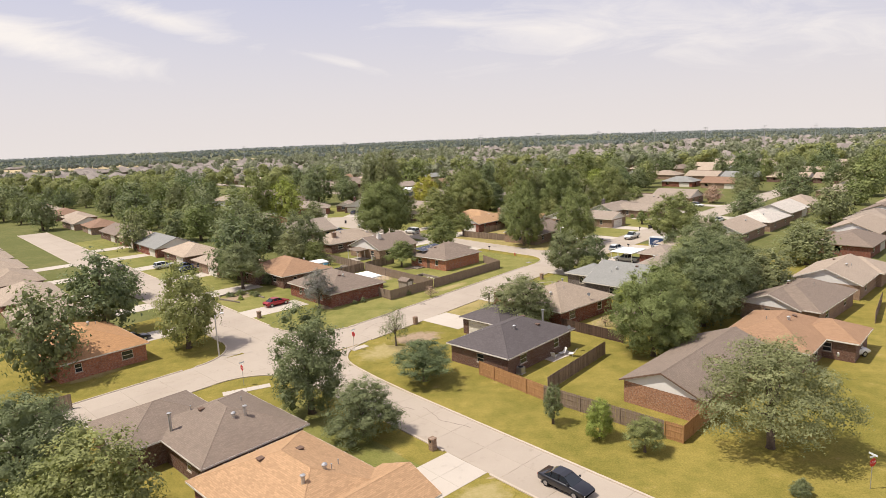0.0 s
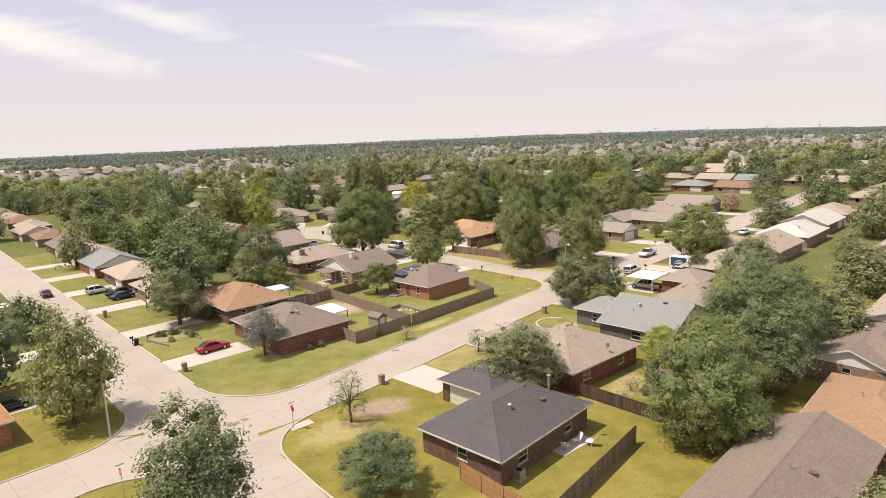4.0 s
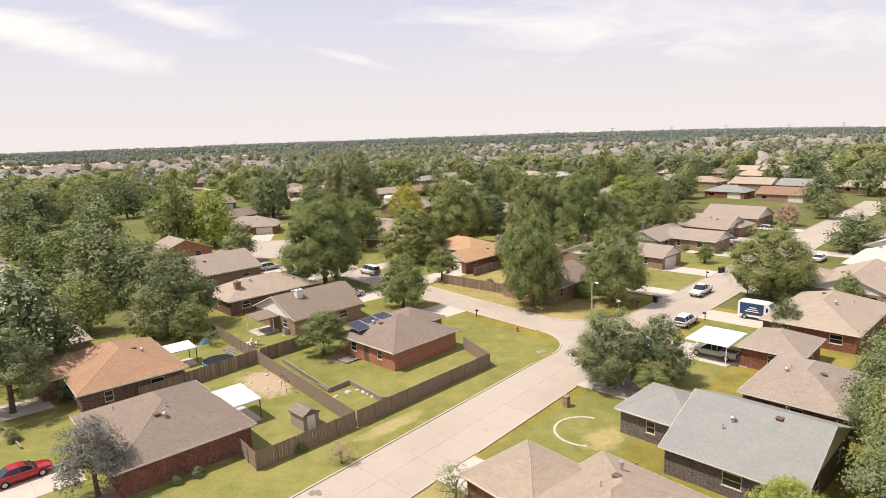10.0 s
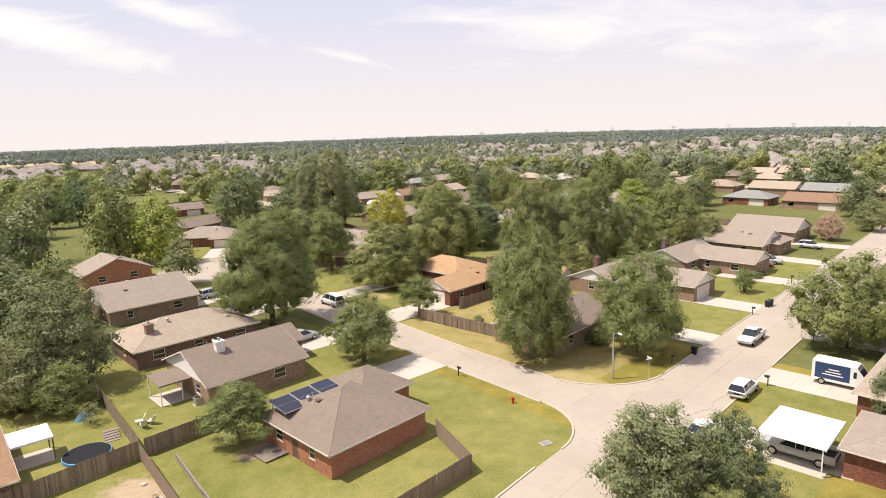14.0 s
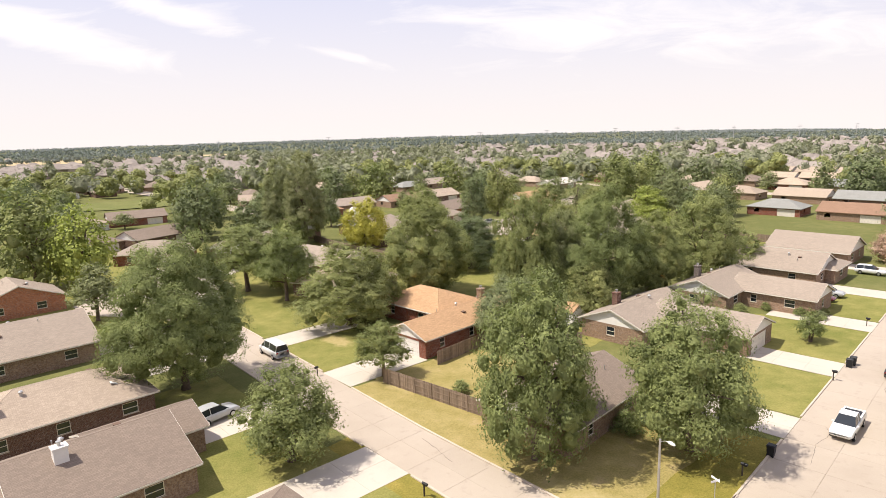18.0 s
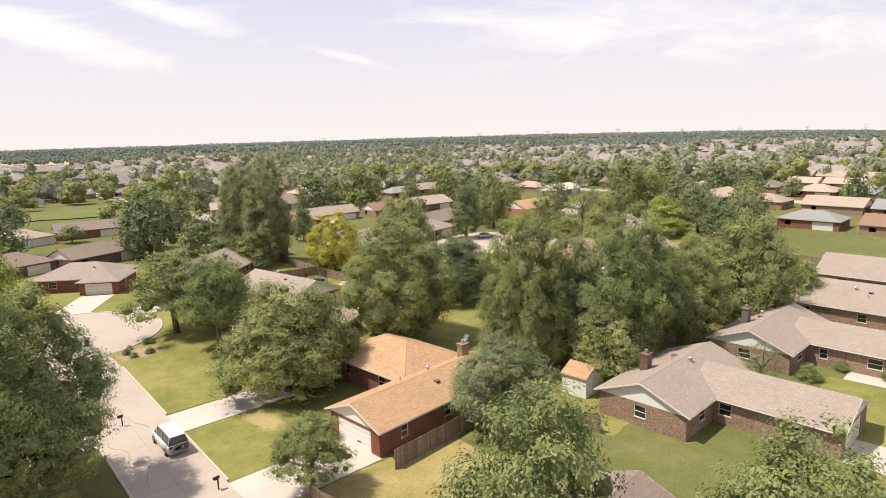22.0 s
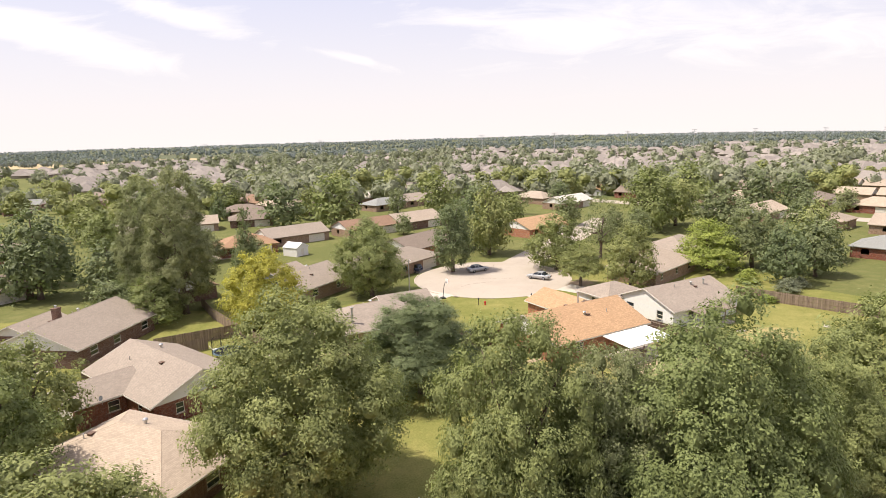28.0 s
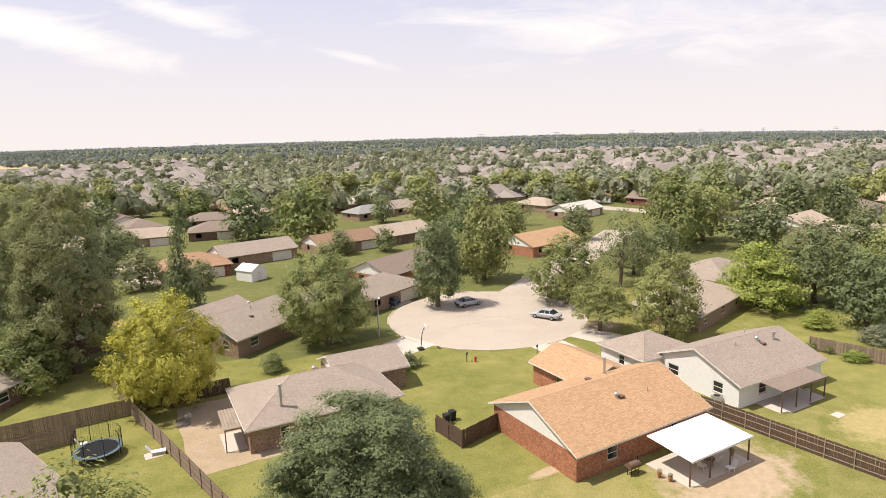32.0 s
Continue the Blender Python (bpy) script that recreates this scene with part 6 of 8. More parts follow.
def simple_house(x, y, rot, kind, roof, wall):
    lx, ly, w, r, c, gs, d = simple_meshes(kind, roof, wall)
    root = thing("house", pose(x, y, lie(x, y) - 0.05, 0, 0, rot), "low brick house with a %s shingle roof among trees" % ROOF_WORDS[roof], "house", "houses of the estate")
    wob = part("wall", w, None, root)
    rob = part("roof", r, None, root)
    part("ridge_cap", c, None, rob)
    for q in gs:
        part("gable", q, None, root)
    part("garage_door", d, None, wob)
    f, p, s = window_set(1.5, 1.2)
    for a, b, m in () if y > 260 else ((2, -ly / 2, pose(-lx / 2 + 2, -ly / 2, 0.9)), (0, 0, pose(lx / 2 - 3, ly / 2, 0.9, 0, 0, 180))):
        win = part("window", f, None, wob, at=m)
        part("pane", p, None, win)
    TAKEN.append((x, y))
    return root


def clear(x, y, gap, pts):
    return all((x - a) ** 2 + (y - b) ** 2 > gap * gap for a, b in pts)


def on_street(x, y, gap):
    p = np.array((x, y))
    for st, lo, hi in ((BD, sA - 80, sA + 265), (AE, aA - 115, aA + 195), (CC, aC, aC + 80)):
        if lo < st.d @ p < hi and abs(st.n @ p - st.off) < st.half + gap:
            return True
    return any((x - a) ** 2 + (y - b) ** 2 < (16 + gap) ** 2 for a, b in (CUL1, CUL2))


def seen(x, y, lim):
    return y > 25 and abs(x - 10) < 0.8 * y + 25 and math.hypot(x, y) < lim


ROOF_MIX = ["gray", "tan", "tan", "gray", "tan", "pink", "brown", "gray", "tan", "sand", "slate", "brown"]
# the houses behind the second turning head and along the next street
for x, y, rot, kind, roof, wall in ((-63.0, 370.0, 24, 3, "tan", "tan"), (-56.5, 404.8, 20, 0, "gray", "tan"), (-45.6, 380.5, 20, 2, "gray", "brown"), (-22.5, 343.6, 40, 3, "taupe", "tan"), (-31.0, 329.0, 30, 2, "rust", "red"),
                                    (-3.0, 355.0, 40, 3, "brown", "tan"), (13.8, 321.5, 55, 1, "gray", "orange"), (10.0, 366.0, 42, 1, "tan", "brown"), (-4.1, 414.5, 45, 0, "slate", "tan"), (-15.3, 441.0, 45, 3, "light", "tan"), (-19.7, 492.0, 45, 0, "slate", "tan"),
                                    (4.9, 468.2, 45, 2, "pink", "red"), (46.4, 347.0, 42, 1, "orange", "orange"), (43.6, 500.0, 44, 0, "tan", "tan"), (60.1, 484.7, 44, 2, "tan", "tan"), (76.4, 492.9, 44, 0, "taupe", "tan"), (86.2, 451.1, 65, 1, "orange", "white"),
                                    (66.5, 404.6, 45, 3, "light", "tan"), (-38.0, 517.0, 45, 1, "tan", "tan"), (7.1, 428.0, 45, 1, "taupe", "tan"), (28.0, 440.0, 44, 2, "tan", "tan"), (11.5, 303.5, 55, 0, "taupe", "tan"), (73.0, 309.0, 44, 2, "taupe", "tan"), (115.7, 529.3, 44, 1, "tan", "tan"), (118.0, 364.0, 40, 1, "sand", "tan"), (154.6, 462.2, 44, 0, "tan", "tan"), (166.4, 438.0, 44, 2, "tan", "tan"), (151.7, 391.9, 44, 0, "gray", "tan"), (-52.6, 465.3, 45, 1, "slate", "tan"),
                                    (104.5, 190.0, 44, 1, "light", "tan"), (119.0, 205.0, 44, 2, "tan", "tan"), (151.0, 236.0, 44, 0, "tan", "tan"), (166.0, 251.0, 44, 3, "taupe", "tan"), (91.8, 136.4, 44, 0, "gray", "red"), (103.6, 151.8, 44, 1, "tan", "tan"), (117.5, 166.5, 44, 2, "taupe", "tan"), (131.5, 181.0, 44, 3, "gray", "tan"), (146.0, 195.5, 44, 0, "tan", "red"), (160.0, 210.0, 44, 1, "tan", "tan"), (-79.5, 268.5, 60, 2, "gray", "brown"), (-67.0, 281.0, 61, 3, "gray", "brown"), (-104.0, 307.0, 60, 2, "tan", "white"), (-93.0, 323.0, 35, 3, "gray", "red"), (-175.0, 454.4, 10, 3, "slate", "tan"), (-184.0, 430.0, -40, 1, "slate", "white"), (-150.0, 462.0, 10, 0, "gray", "tan")):
    simple_house(x, y, rot, kind, roof, wall)
# both sides of the long street beyond the junction
for side in (-1, 1):
    for a in (101.2, 121.6, 142.0, 162.4, 182.8, 203.0, 223.0):
        p = AE.at(a, side * 20)
        if clear(p[0], p[1], 15, TAKEN):
            simple_house(float(p[0]), float(p[1]), math.degrees(math.atan2(*(-side * AE.n)[::-1])) + 90, rng.randrange(4), rng.choice(ROOF_MIX), rng.choice(["brown", "tan", "red"]))
rows = []
for k in range(0, 8):
    for side in (-1, 1):
        rows += [(BD, 2 + 76 * k - BD.off, side, 25, 520)]
for m in (38.6 - 76, 38.6, 192 - 4, 268, 344, 420):
    for side in (-1, 1):
        rows += [(AE, m - AE.off, side, -80, 520)]
for st, off, side, lo, hi in rows:
    a = lo + rng.uniform(0, 6)
    while a < hi:
        p = st.at(a, off + side * (20 + rng.uniform(-1.5, 1.5)))
        x, y = float(p[0]), float(p[1])
        right = BD.n @ p > -52
        if seen(x, y, 520) and right == (st is BD) and clear(x, y, 17.5, TAKEN) and not on_street(x, y, 8) and not (-30 < x < 105 and 200 < y < 420) and not (-165 < x < -95 and 345 < y < 450) and not (-115 < x < -35 and 232 < y < 345):
            facing = math.degrees(math.atan2(*(-side * st.n)[::-1])) + 90
            simple_house(x, y, facing + rng.uniform(-2, 2), rng.randrange(4), rng.choice(ROOF_MIX), rng.choice(["brown", "tan", "red", "tan"]))
        a += rng.uniform(18.5, 22.5)

# streets of the rest of the estate
for k, (st, off, a0, a1) in enumerate(((BD, 2 - BD.off, 20, 420), (BD, 78 - BD.off, 60, 480), (BD, 154 - BD.off, 120, 500), (AE, -37.4 - AE.off, 60, 420), (AE, 188 - AE.off, 260, 480), (AE, 344 - AE.off, 160, 420))):
    c = st.at(a0, off)
    ob = solid("road_%d" % (k + 6), Geo().box(0, -4.2, -0.05, a1 - a0, 4.2, 0.012 + 0.004 * k), CONC, "pale concrete street between the houses", "road", "structure")
    ob.matrix_basis = pose(c[0], c[1], 0, 0, 0, st.bearing)

# trees of the rest of the estate, thicker in the middle distance
tries = 0
made = 0
while made < 165 and tries < 14000:
    tries += 1
    y = rng.uniform(90, 345)
    x = rng.uniform(-0.85 * y - 20, 0.85 * y + 30)
    dens = (0.1 if y < 262 else 0.4) if x < -62 else 1.0 if x < 60 else 0.75
    if not seen(x, y, 500) or rng.random() > dens or on_street(x, y, 10 if y < 210 and x < -40 else 4) or not clear(x, y, 10.5 if y < 330 else 8.5, TAKEN) or not clear(x, y, 8.0 if y < 200 else 6.5, TREES):
        continue
    if -45 < x < 62 and y < 200:
        continue
    if y < 292 and -14 < x < 75 and y > 208:
        continue
    if -62 < x < 24 and 190 < y < 276:
        continue
    if (-175 < x < -85 and 340 < y) or (-115 < x < -35 and 234 < y < 345):
        continue
    if -75 < x < 155 and y > 262:
        continue
    if x > 52 and 100 < y < 268 and x < 0.62 * y + 40:
        continue
    if math.hypot(x - 30, y - 292) < 26:
        continue
    if x - 10 > 0.35 * y and y < 110:
        continue
    h = rng.uniform(8, 16.5)
    tree(x, y, h, h * rng.uniform(0.32, 0.44), rng.choice(["round", "round", "wide", "round", "column", "low" if h < 9.5 else "round"]), rng.choice(["green", "dark", "olive", "green", "dark", "dark"]))
    TREES.append((x, y))
    made += 1


# ---- the distance ----
def far_woods(name, label, spots, quads, seed, leaf, size, lump=1):
    """Many far trees in one mesh: each a handful of leaf clumps on a lump."""
    r = np.random.default_rng(seed)
    out = []
    for x, y, h in spots:
        b = [(r.normal() * h * 0.14, r.normal() * h * 0.14, h * q, h * (0.36 - 0.2 * abs(q - 0.45)), h * 0.25) for q in (0.3, 0.5, 0.72)]
        v = leaf_cloud(r, b, quads, h * size)
        if lump:
            v = np.concatenate([v, lumps(r, b if lump > 1 else [(0, 0, h * 0.48, h * 0.36, h * 0.42)], 0, 0.82)])
        v[:, :, 0] += x
        v[:, :, 1] += y
        v[:, :, 2] += lie(x, y)
        out.append(v)
    ob = new(name, cloud_mesh(name, np.concatenate(out), LEAF[leaf]))
    return tagged(ob, label, "woods", "", "stuff")


def scatter(n, y0, y1, seed, h0, h1, keep):
    r = np.random.default_rng(seed)
    out = []
    while len(out) < n:
        y = y0 + (y1 - y0) * r.random() ** 1.4
        x = 15 + (r.random() * 2 - 1) * (0.8 * y + 30)
        if r.random() < keep(x, y):
            out.append((x, y, h0 + (h1 - h0) * r.random()))
    return out


def patch(x, y, s, seed):
    return noise.noise(Vector((x / s, y / s, seed)))


def town(x, y):
    """How built-up a spot is: the open new estates lie to the right."""
    return x > 0.12 * y - 40 and y < 1150


FIELDS = ((-770, 1130, 560, 260), (-420, 1270, 320, 110), (-131, 384, 62, 38), (-300, 560, 160, 60))


def open_land(x, y):
    """The fields, and the low ground before them, stay clear of trees."""
    return any(abs(x - a) < lx / 2 and -ly / 2 - 0.1 * b < y - b < ly / 2 for a, b, lx, ly in FIELDS)


far_woods("estate_trees", "shade trees between the houses of the farther estate", [q for q in scatter(300, 345, 500, 31, 8, 15, lambda x, y: 0.0 if open_land(x, y) or (-95 < x < 160 and y < 430) else (1.0 if patch(x, y, 60, 3) > -0.3 else 0.3) * (0.3 if x > 0.2 * y else 0.4 if x > -80 else 0.6)) if clear(q[0], q[1], 11, TAKEN)], 300, 9, "green", 0.085, 2)
# distance haze on these woods is carried by their leaf colours
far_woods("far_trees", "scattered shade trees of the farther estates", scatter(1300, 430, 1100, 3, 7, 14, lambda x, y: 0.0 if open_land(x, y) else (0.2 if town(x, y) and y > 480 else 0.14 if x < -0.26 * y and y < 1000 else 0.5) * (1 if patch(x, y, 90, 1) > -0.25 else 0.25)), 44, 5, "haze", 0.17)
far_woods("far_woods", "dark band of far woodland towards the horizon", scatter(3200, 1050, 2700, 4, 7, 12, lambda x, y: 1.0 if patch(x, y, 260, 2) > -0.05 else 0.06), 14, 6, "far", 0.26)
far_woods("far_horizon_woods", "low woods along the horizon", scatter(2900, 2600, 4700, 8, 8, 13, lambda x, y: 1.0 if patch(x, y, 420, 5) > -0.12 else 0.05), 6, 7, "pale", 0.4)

FARROOF = far_mat("far_shingles", (0.22, 0.185, 0.16), (0.36, 0.31, 0.265))
FARWALL = far_mat("far_walls", (0.2, 0.15, 0.12), (0.4, 0.34, 0.28))
rg, wg = Geo(), Geo()
r = np.random.default_rng(12)
for x, y, _ in scatter(1300, 450, 1300, 21, 0, 1, lambda x, y: 0.0 if open_land(x, y) else (1.0 if town(x, y) else 0.75) * (1 if patch(x, y, 140, 7) > -0.25 else 0.0)):
    m = pose(x, y, lie(x, y) - 0.1, 0, 0, r.choice((0, 90, 20, 110)) + r.normal() * 3)
    lx, ly, h = 15 + 4 * r.random(), 10.5 + 3 * r.random(), 2.6
    wg.box(-lx / 2, -ly / 2, 0, lx / 2, ly / 2, h, m)
    q, _, _ = hip_roof(lx, ly, h, 0.5 + 0.2 * r.random(), 0.4)
    rg.add([m @ Vector(v) for v in q.v], q.f)
    q, _, _ = hip_roof(7, ly + 5, h + 0.01, 0.6, 0.4)
    m2 = m @ pose(lx * 0.2, 0, 0)
    rg.add([m2 @ Vector(v) for v in q.v], q.f)
solid("far_house_roofs", rg, FARROOF, "hundreds of hipped roofs of the far estates", "houses", "stuff")
solid("far_house_walls", wg, FARWALL, "brick and siding walls of the far estates", "houses", "stuff")
FIELD = grass_mat("hay_field", (0.42, 0.33, 0.19), (0.52, 0.41, 0.24), (0.4, 0.31, 0.18), 0.5, 0.8)
# grass greyed in its colour to imitate haze over the farthest fields
HAZED_FIELD = grass_mat("hazed_meadow", (0.17, 0.165, 0.1), (0.25, 0.225, 0.14), (0.3, 0.26, 0.17), 0.5, 0.8)
GREENFIELD = grass_mat("meadow", (0.12, 0.14, 0.04), (0.2, 0.19, 0.07), (0.3, 0.24, 0.12), 0.55, 0.8)
for x, y, b, lx, ly, mt, lb in ((-770, 1130, 6, 560, 260, FIELD, "mown golden hay field"), (-420, 1270, 4, 320, 110, FIELD, "mown golden hay field"), (-131, 384, 24, 62, 38, GREENFIELD, "open green playing field"), (-300, 560, 5, 160, 60, GREENFIELD, "open green meadow"), (300, 1700, 0, 600, 160, HAZED_FIELD, "far pale field"), (-500, 1900, 0, 700, 200, HAZED_FIELD, "far meadow")):
    m = pose(x, y, 0, 0, 0, b)
    pts = [m @ Vector((lx * (i / 12 - 0.5) + rng.uniform(-3, 3), ly * (j / 6 - 0.5) + rng.uniform(-3, 3), 0)) for j in range(7) for i in range(13)]
    g = Geo().add([(p.x, p.y, lie(p.x, p.y) + 0.35) for p in pts], [(j * 13 + i, j * 13 + i + 1, (j + 1) * 13 + i + 1, (j + 1) * 13 + i) for j in range(6) for i in range(12)])
    solid("field", g, mt, lb, "field", "structure")


# ---- vehicles ----
TYRE = plain_mat("tyre_rubber", (0.018, 0.018, 0.018), 0.85, 8, 0.2)
RIM = plain_mat("wheel_rim", (0.45, 0.45, 0.46), 0.35, 8, 0.1, 0.9)
LAMP_W = plain_mat("headlamp_lens", (0.75, 0.75, 0.72), 0.2, 8, 0.05)
LAMP_R = plain_mat("tail_lamp_lens", (0.35, 0.02, 0.015), 0.25, 8, 0.1)
CARGLASS = glass_mat("car_glass")
PAINT = {k: paint_mat("car_paint_" + k, c) for k, c in (("white", (0.78, 0.77, 0.74)), ("black", (0.012, 0.012, 0.016)), ("red", (0.36, 0.012, 0.02)), ("silver", (0.46, 0.46, 0.45)), ("blue", (0.03, 0.05, 0.12)), ("maroon", (0.12, 0.015, 0.02)), ("navy", (0.02, 0.03, 0.07)), ("gold", (0.4, 0.36, 0.3)))}
CAR = {
    # length, half width, body (x, low z, belt z, width factor), cabin (x, base z, roof z or None), wheels x, radius
    "sedan": (4.8, 0.9, [(-2.4, 0.45, 0.72, 0.8), (-2.3, 0.3, 0.92, 0.93), (-1.5, 0.25, 0.98, 1.0), (0.0, 0.22, 0.95, 1.0), (0.9, 0.22, 0.93, 1.0), (1.8, 0.25, 0.82, 0.97), (2.3, 0.3, 0.68, 0.88), (2.4, 0.42, 0.58, 0.78)], [(-1.75, 0.0), (-1.0, 0.46), (-0.2, 0.5), (0.3, 0.47), (1.15, 0.0)], (-1.42, 1.42), 0.33),
    "suv": (4.8, 0.94, [(-2.4, 0.5, 0.95, 0.85), (-2.3, 0.35, 1.05, 0.96), (-1.0, 0.3, 1.08, 1.0), (0.6, 0.3, 1.06, 1.0), (1.1, 0.3, 1.04, 1.0), (2.1, 0.33, 0.96, 0.94), (2.35, 0.38, 0.8, 0.88), (2.4, 0.5, 0.65, 0.8)], [(-2.32, 0.0), (-2.05, 0.58), (-0.9, 0.66), (0.2, 0.62), (1.2, 0.0)], (-1.42, 1.45), 0.37),
    "van": (5.3, 1.0, [(-2.65, 0.45, 1.15, 0.93), (-2.6, 0.35, 1.2, 0.98), (0.0, 0.3, 1.2, 1.0), (1.0, 0.3, 1.18, 1.0), (1.7, 0.32, 1.1, 0.98), (2.5, 0.36, 0.95, 0.9), (2.65, 0.45, 0.7, 0.84)], [(-2.6, 0.0), (-2.5, 0.75), (-0.6, 0.86), (0.9, 0.8), (1.85, 0.0)], (-1.65, 1.7), 0.37),
    "pickup": (5.8, 0.98, [(-2.9, 0.55, 1.05, 0.94), (-2.85, 0.45, 1.1, 0.98), (-0.6, 0.4, 1.1, 1.0), (0.9, 0.38, 1.1, 1.0), (1.4, 0.38, 1.1, 1.0), (2.5, 0.42, 1.04, 0.96), (2.85, 0.48, 0.92, 0.9), (2.9, 0.6, 0.75, 0.84)], [(-0.85, 0.0), (-0.6, 0.7), (0.1, 0.74), (0.6, 0.7), (1.35, 0.0)], (-1.75, 1.85), 0.4),
}
CARMESH = {}


def wheel_meshes(r):
    if ("w", r) not in CARMESH:
        t = Geo().tube([((0, -0.1, 0), r * 0.9), ((0, -0.08, 0), r), ((0, 0.08, 0), r), ((0, 0.1, 0), r * 0.9)], 16)
        k = Geo().tube([((0, -0.11, 0), r * 0.3), ((0, -0.105, 0), r * 0.62), ((0, 0.105, 0), r * 0.62), ((0, 0.11, 0), r * 0.3)], 12)
        CARMESH[("w", r)] = (t.mesh("tyre", TYRE, True), k.mesh("rim", RIM))
    return CARMESH[("w", r)]


def car(kind, colour, x, y, heading, label):
    ln, hw, body, cabin, axles, wr = CAR[kind]
    root = thing("pickup_truck" if kind == "pickup" else "van" if kind == "van" else "car", pose(x, y, 0.04, 0, 0, heading), label, "truck" if kind == "pickup" else "van" if kind == "van" else "car")
    if (kind, colour) not in CARMESH:
        g, n = Geo(), len(body)
        prof = lambda zl, zb, w: [(-0.82 * w, zl), (-w, zl + 0.14), (-w, zb - 0.16), (-0.95 * w, zb - 0.03), (-0.86 * w, zb), (0.86 * w, zb), (0.95 * w, zb - 0.03), (w, zb - 0.16), (w, zl + 0.14), (0.82 * w, zl)]
        vs = [(px, a, z) for px, zl, zb, wf in body for a, z in prof(zl, zb, hw * wf)]
        m = 10
        fs = [(i * m + j, i * m + (j + 1) % m, (i + 1) * m + (j + 1) % m, (i + 1) * m + j) for i in range(n - 1) for j in range(m)]
        g.add(vs, fs + [tuple(range(m)), tuple(reversed(range((n - 1) * m, n * m)))])
        belt = lambda px: float(np.interp(px, [b[0] for b in body], [b[2] for b in body]))
        gl, rf = Geo(), Geo()
        sec = []
        for px, up in cabin:
            b = belt(px) - 0.02
            w0, w1 = hw * 0.87, hw * (0.87 - 0.2 * min(1, up / 0.5))
            sec.append([(px, -w0, b), (px, -w1, b + max(0.02, up)), (px, w1, b + max(0.02, up)), (px, w0, b)])
        vs = [p for s in sec for p in s]
        fs = [(i * 4 + j, i * 4 + j + 1, (i + 1) * 4 + j + 1, (i + 1) * 4 + j) for i in range(len(sec) - 1) for j in range(3)]
        gl.add(vs, fs)
        top = [s for s, (px, up) in zip(sec, cabin) if up > 0.1]
        vs = [(p[0], p[1] * 1.02, p[2] + dz) for s in top for p in (s[1], s[2]) for dz in (-0.015, 0.03)]
        k = len(top)
        for i in range(k - 1):
            a = i * 4
            rf.add([vs[a + j] for j in range(8)], [(1, 5, 7, 3), (0, 2, 6, 4), (0, 4, 5, 1), (2, 3, 7, 6), (0, 1, 3, 2), (4, 6, 7, 5)])
        for i in (1, 2) if kind != "van" else (1, 2, 3):
            for s in (-1, 1):
                p, q = sec[i][0 if s < 0 else 3], sec[i][1 if s < 0 else 2]
                rf.tube([((p[0], p[1] * 1.01, p[2]), 0.045), ((q[0], q[1] * 1.01, q[2]), 0.045)], 5)
        if kind == "van":
            p = [sec[1][0], sec[1][1], sec[2][1], sec[2][0]]
        bed = Geo().box(-2.72, -0.74, 1.085, -0.95, 0.74, 1.106) if kind == "pickup" else None
        CARMESH[(kind, colour)] = (g.mesh("body", PAINT[colour], True), gl.mesh("cabin_glass", CARGLASS), rf.mesh("roof_panel", PAINT[colour]), bed.mesh("bed_floor", BLACK) if bed else None)
    b, gl, rf, bed = CARMESH[(kind, colour)]
    bo = part("body", b, None, root)
    part("cabin_glass", gl, None, root, "dark tinted glass")
    part("roof_panel", rf, None, root)
    if bed:
        part("bed_liner", bed, None, root, "black open load bed")
        for s in (-1, 1):
            part("bed_rail", Geo().box(-2.8, s * 0.8 - 0.08, 1.09, -0.9, s * 0.8 + 0.08, 1.2), PAINT[colour], root)
        part("tailgate", Geo().box(-2.9, -0.86, 0.75, -2.82, 0.86, 1.19), PAINT[colour], root)
    t, k = wheel_meshes(wr)
    for ax in axles:
        for s in (-1, 1):
            w = part("wheel", t, None, root, at=pose(ax, s * (hw - 0.08), wr))
            part("rim", k, None, w)
    fx, rx = body[-2][0], body[1][0]
    for s in (-1, 1):
        z = body[-2][2] - 0.13
        part("headlight", Geo().box(fx - 0.06, s * hw * 0.66 - 0.15, z - 0.07, fx + 0.075, s * hw * 0.66 + 0.15, z + 0.05), LAMP_W, root)
        z = body[1][2] - 0.16
        part("tail_light", Geo().box(rx - 0.075, s * hw * 0.72 - 0.12, z - 0.08, rx + 0.06, s * hw * 0.72 + 0.12, z + 0.08), LAMP_R, root)
        part("wing_mirror", Geo().box(cabin[-1][0] - 0.42, s * (hw + 0.02) - 0.07, 1.0, cabin[-1][0] - 0.28, s * (hw + 0.02) + 0.07, 1.14), PAINT[colour], root)
    return root


car("sedan", "black", 9.4, 47.4, -47, "black four-door sedan parked at the kerb")
car("sedan", "red", -31.0, 110.7, 45, "red sedan parked on the driveway")
car("suv", "white", -69.0, 150.6, 45, "white compact car parked on a driveway")
car("sedan", "navy", -61.0, 145.0, 45, "dark blue sedan parked on a driveway")
car("pickup", "navy", -62.5, 147.2, 45, "dark pickup parked on a driveway")
car("sedan", "maroon", -79.4, 149.6, 130, "dark red car parked in the street")
car("sedan", "black", -48.5, 92.5, 45, "dark car parked beside the house")
car("pickup", "white", 50.6, 163.6, 226, "white crew-cab pickup parked along the kerb")
car("suv", "white", 42.0, 147.6, 46, "white hatchback parked at the kerb")
car("sedan", "white", 34.0, 138.8, 46, "white car parked at the kerb")
car("pickup", "silver", 40.6, 134.6, 136, "silver pickup under the white carport")
car("van", "white", -9.2, 188.2, 131, "white and silver passenger van parked at the kerb")
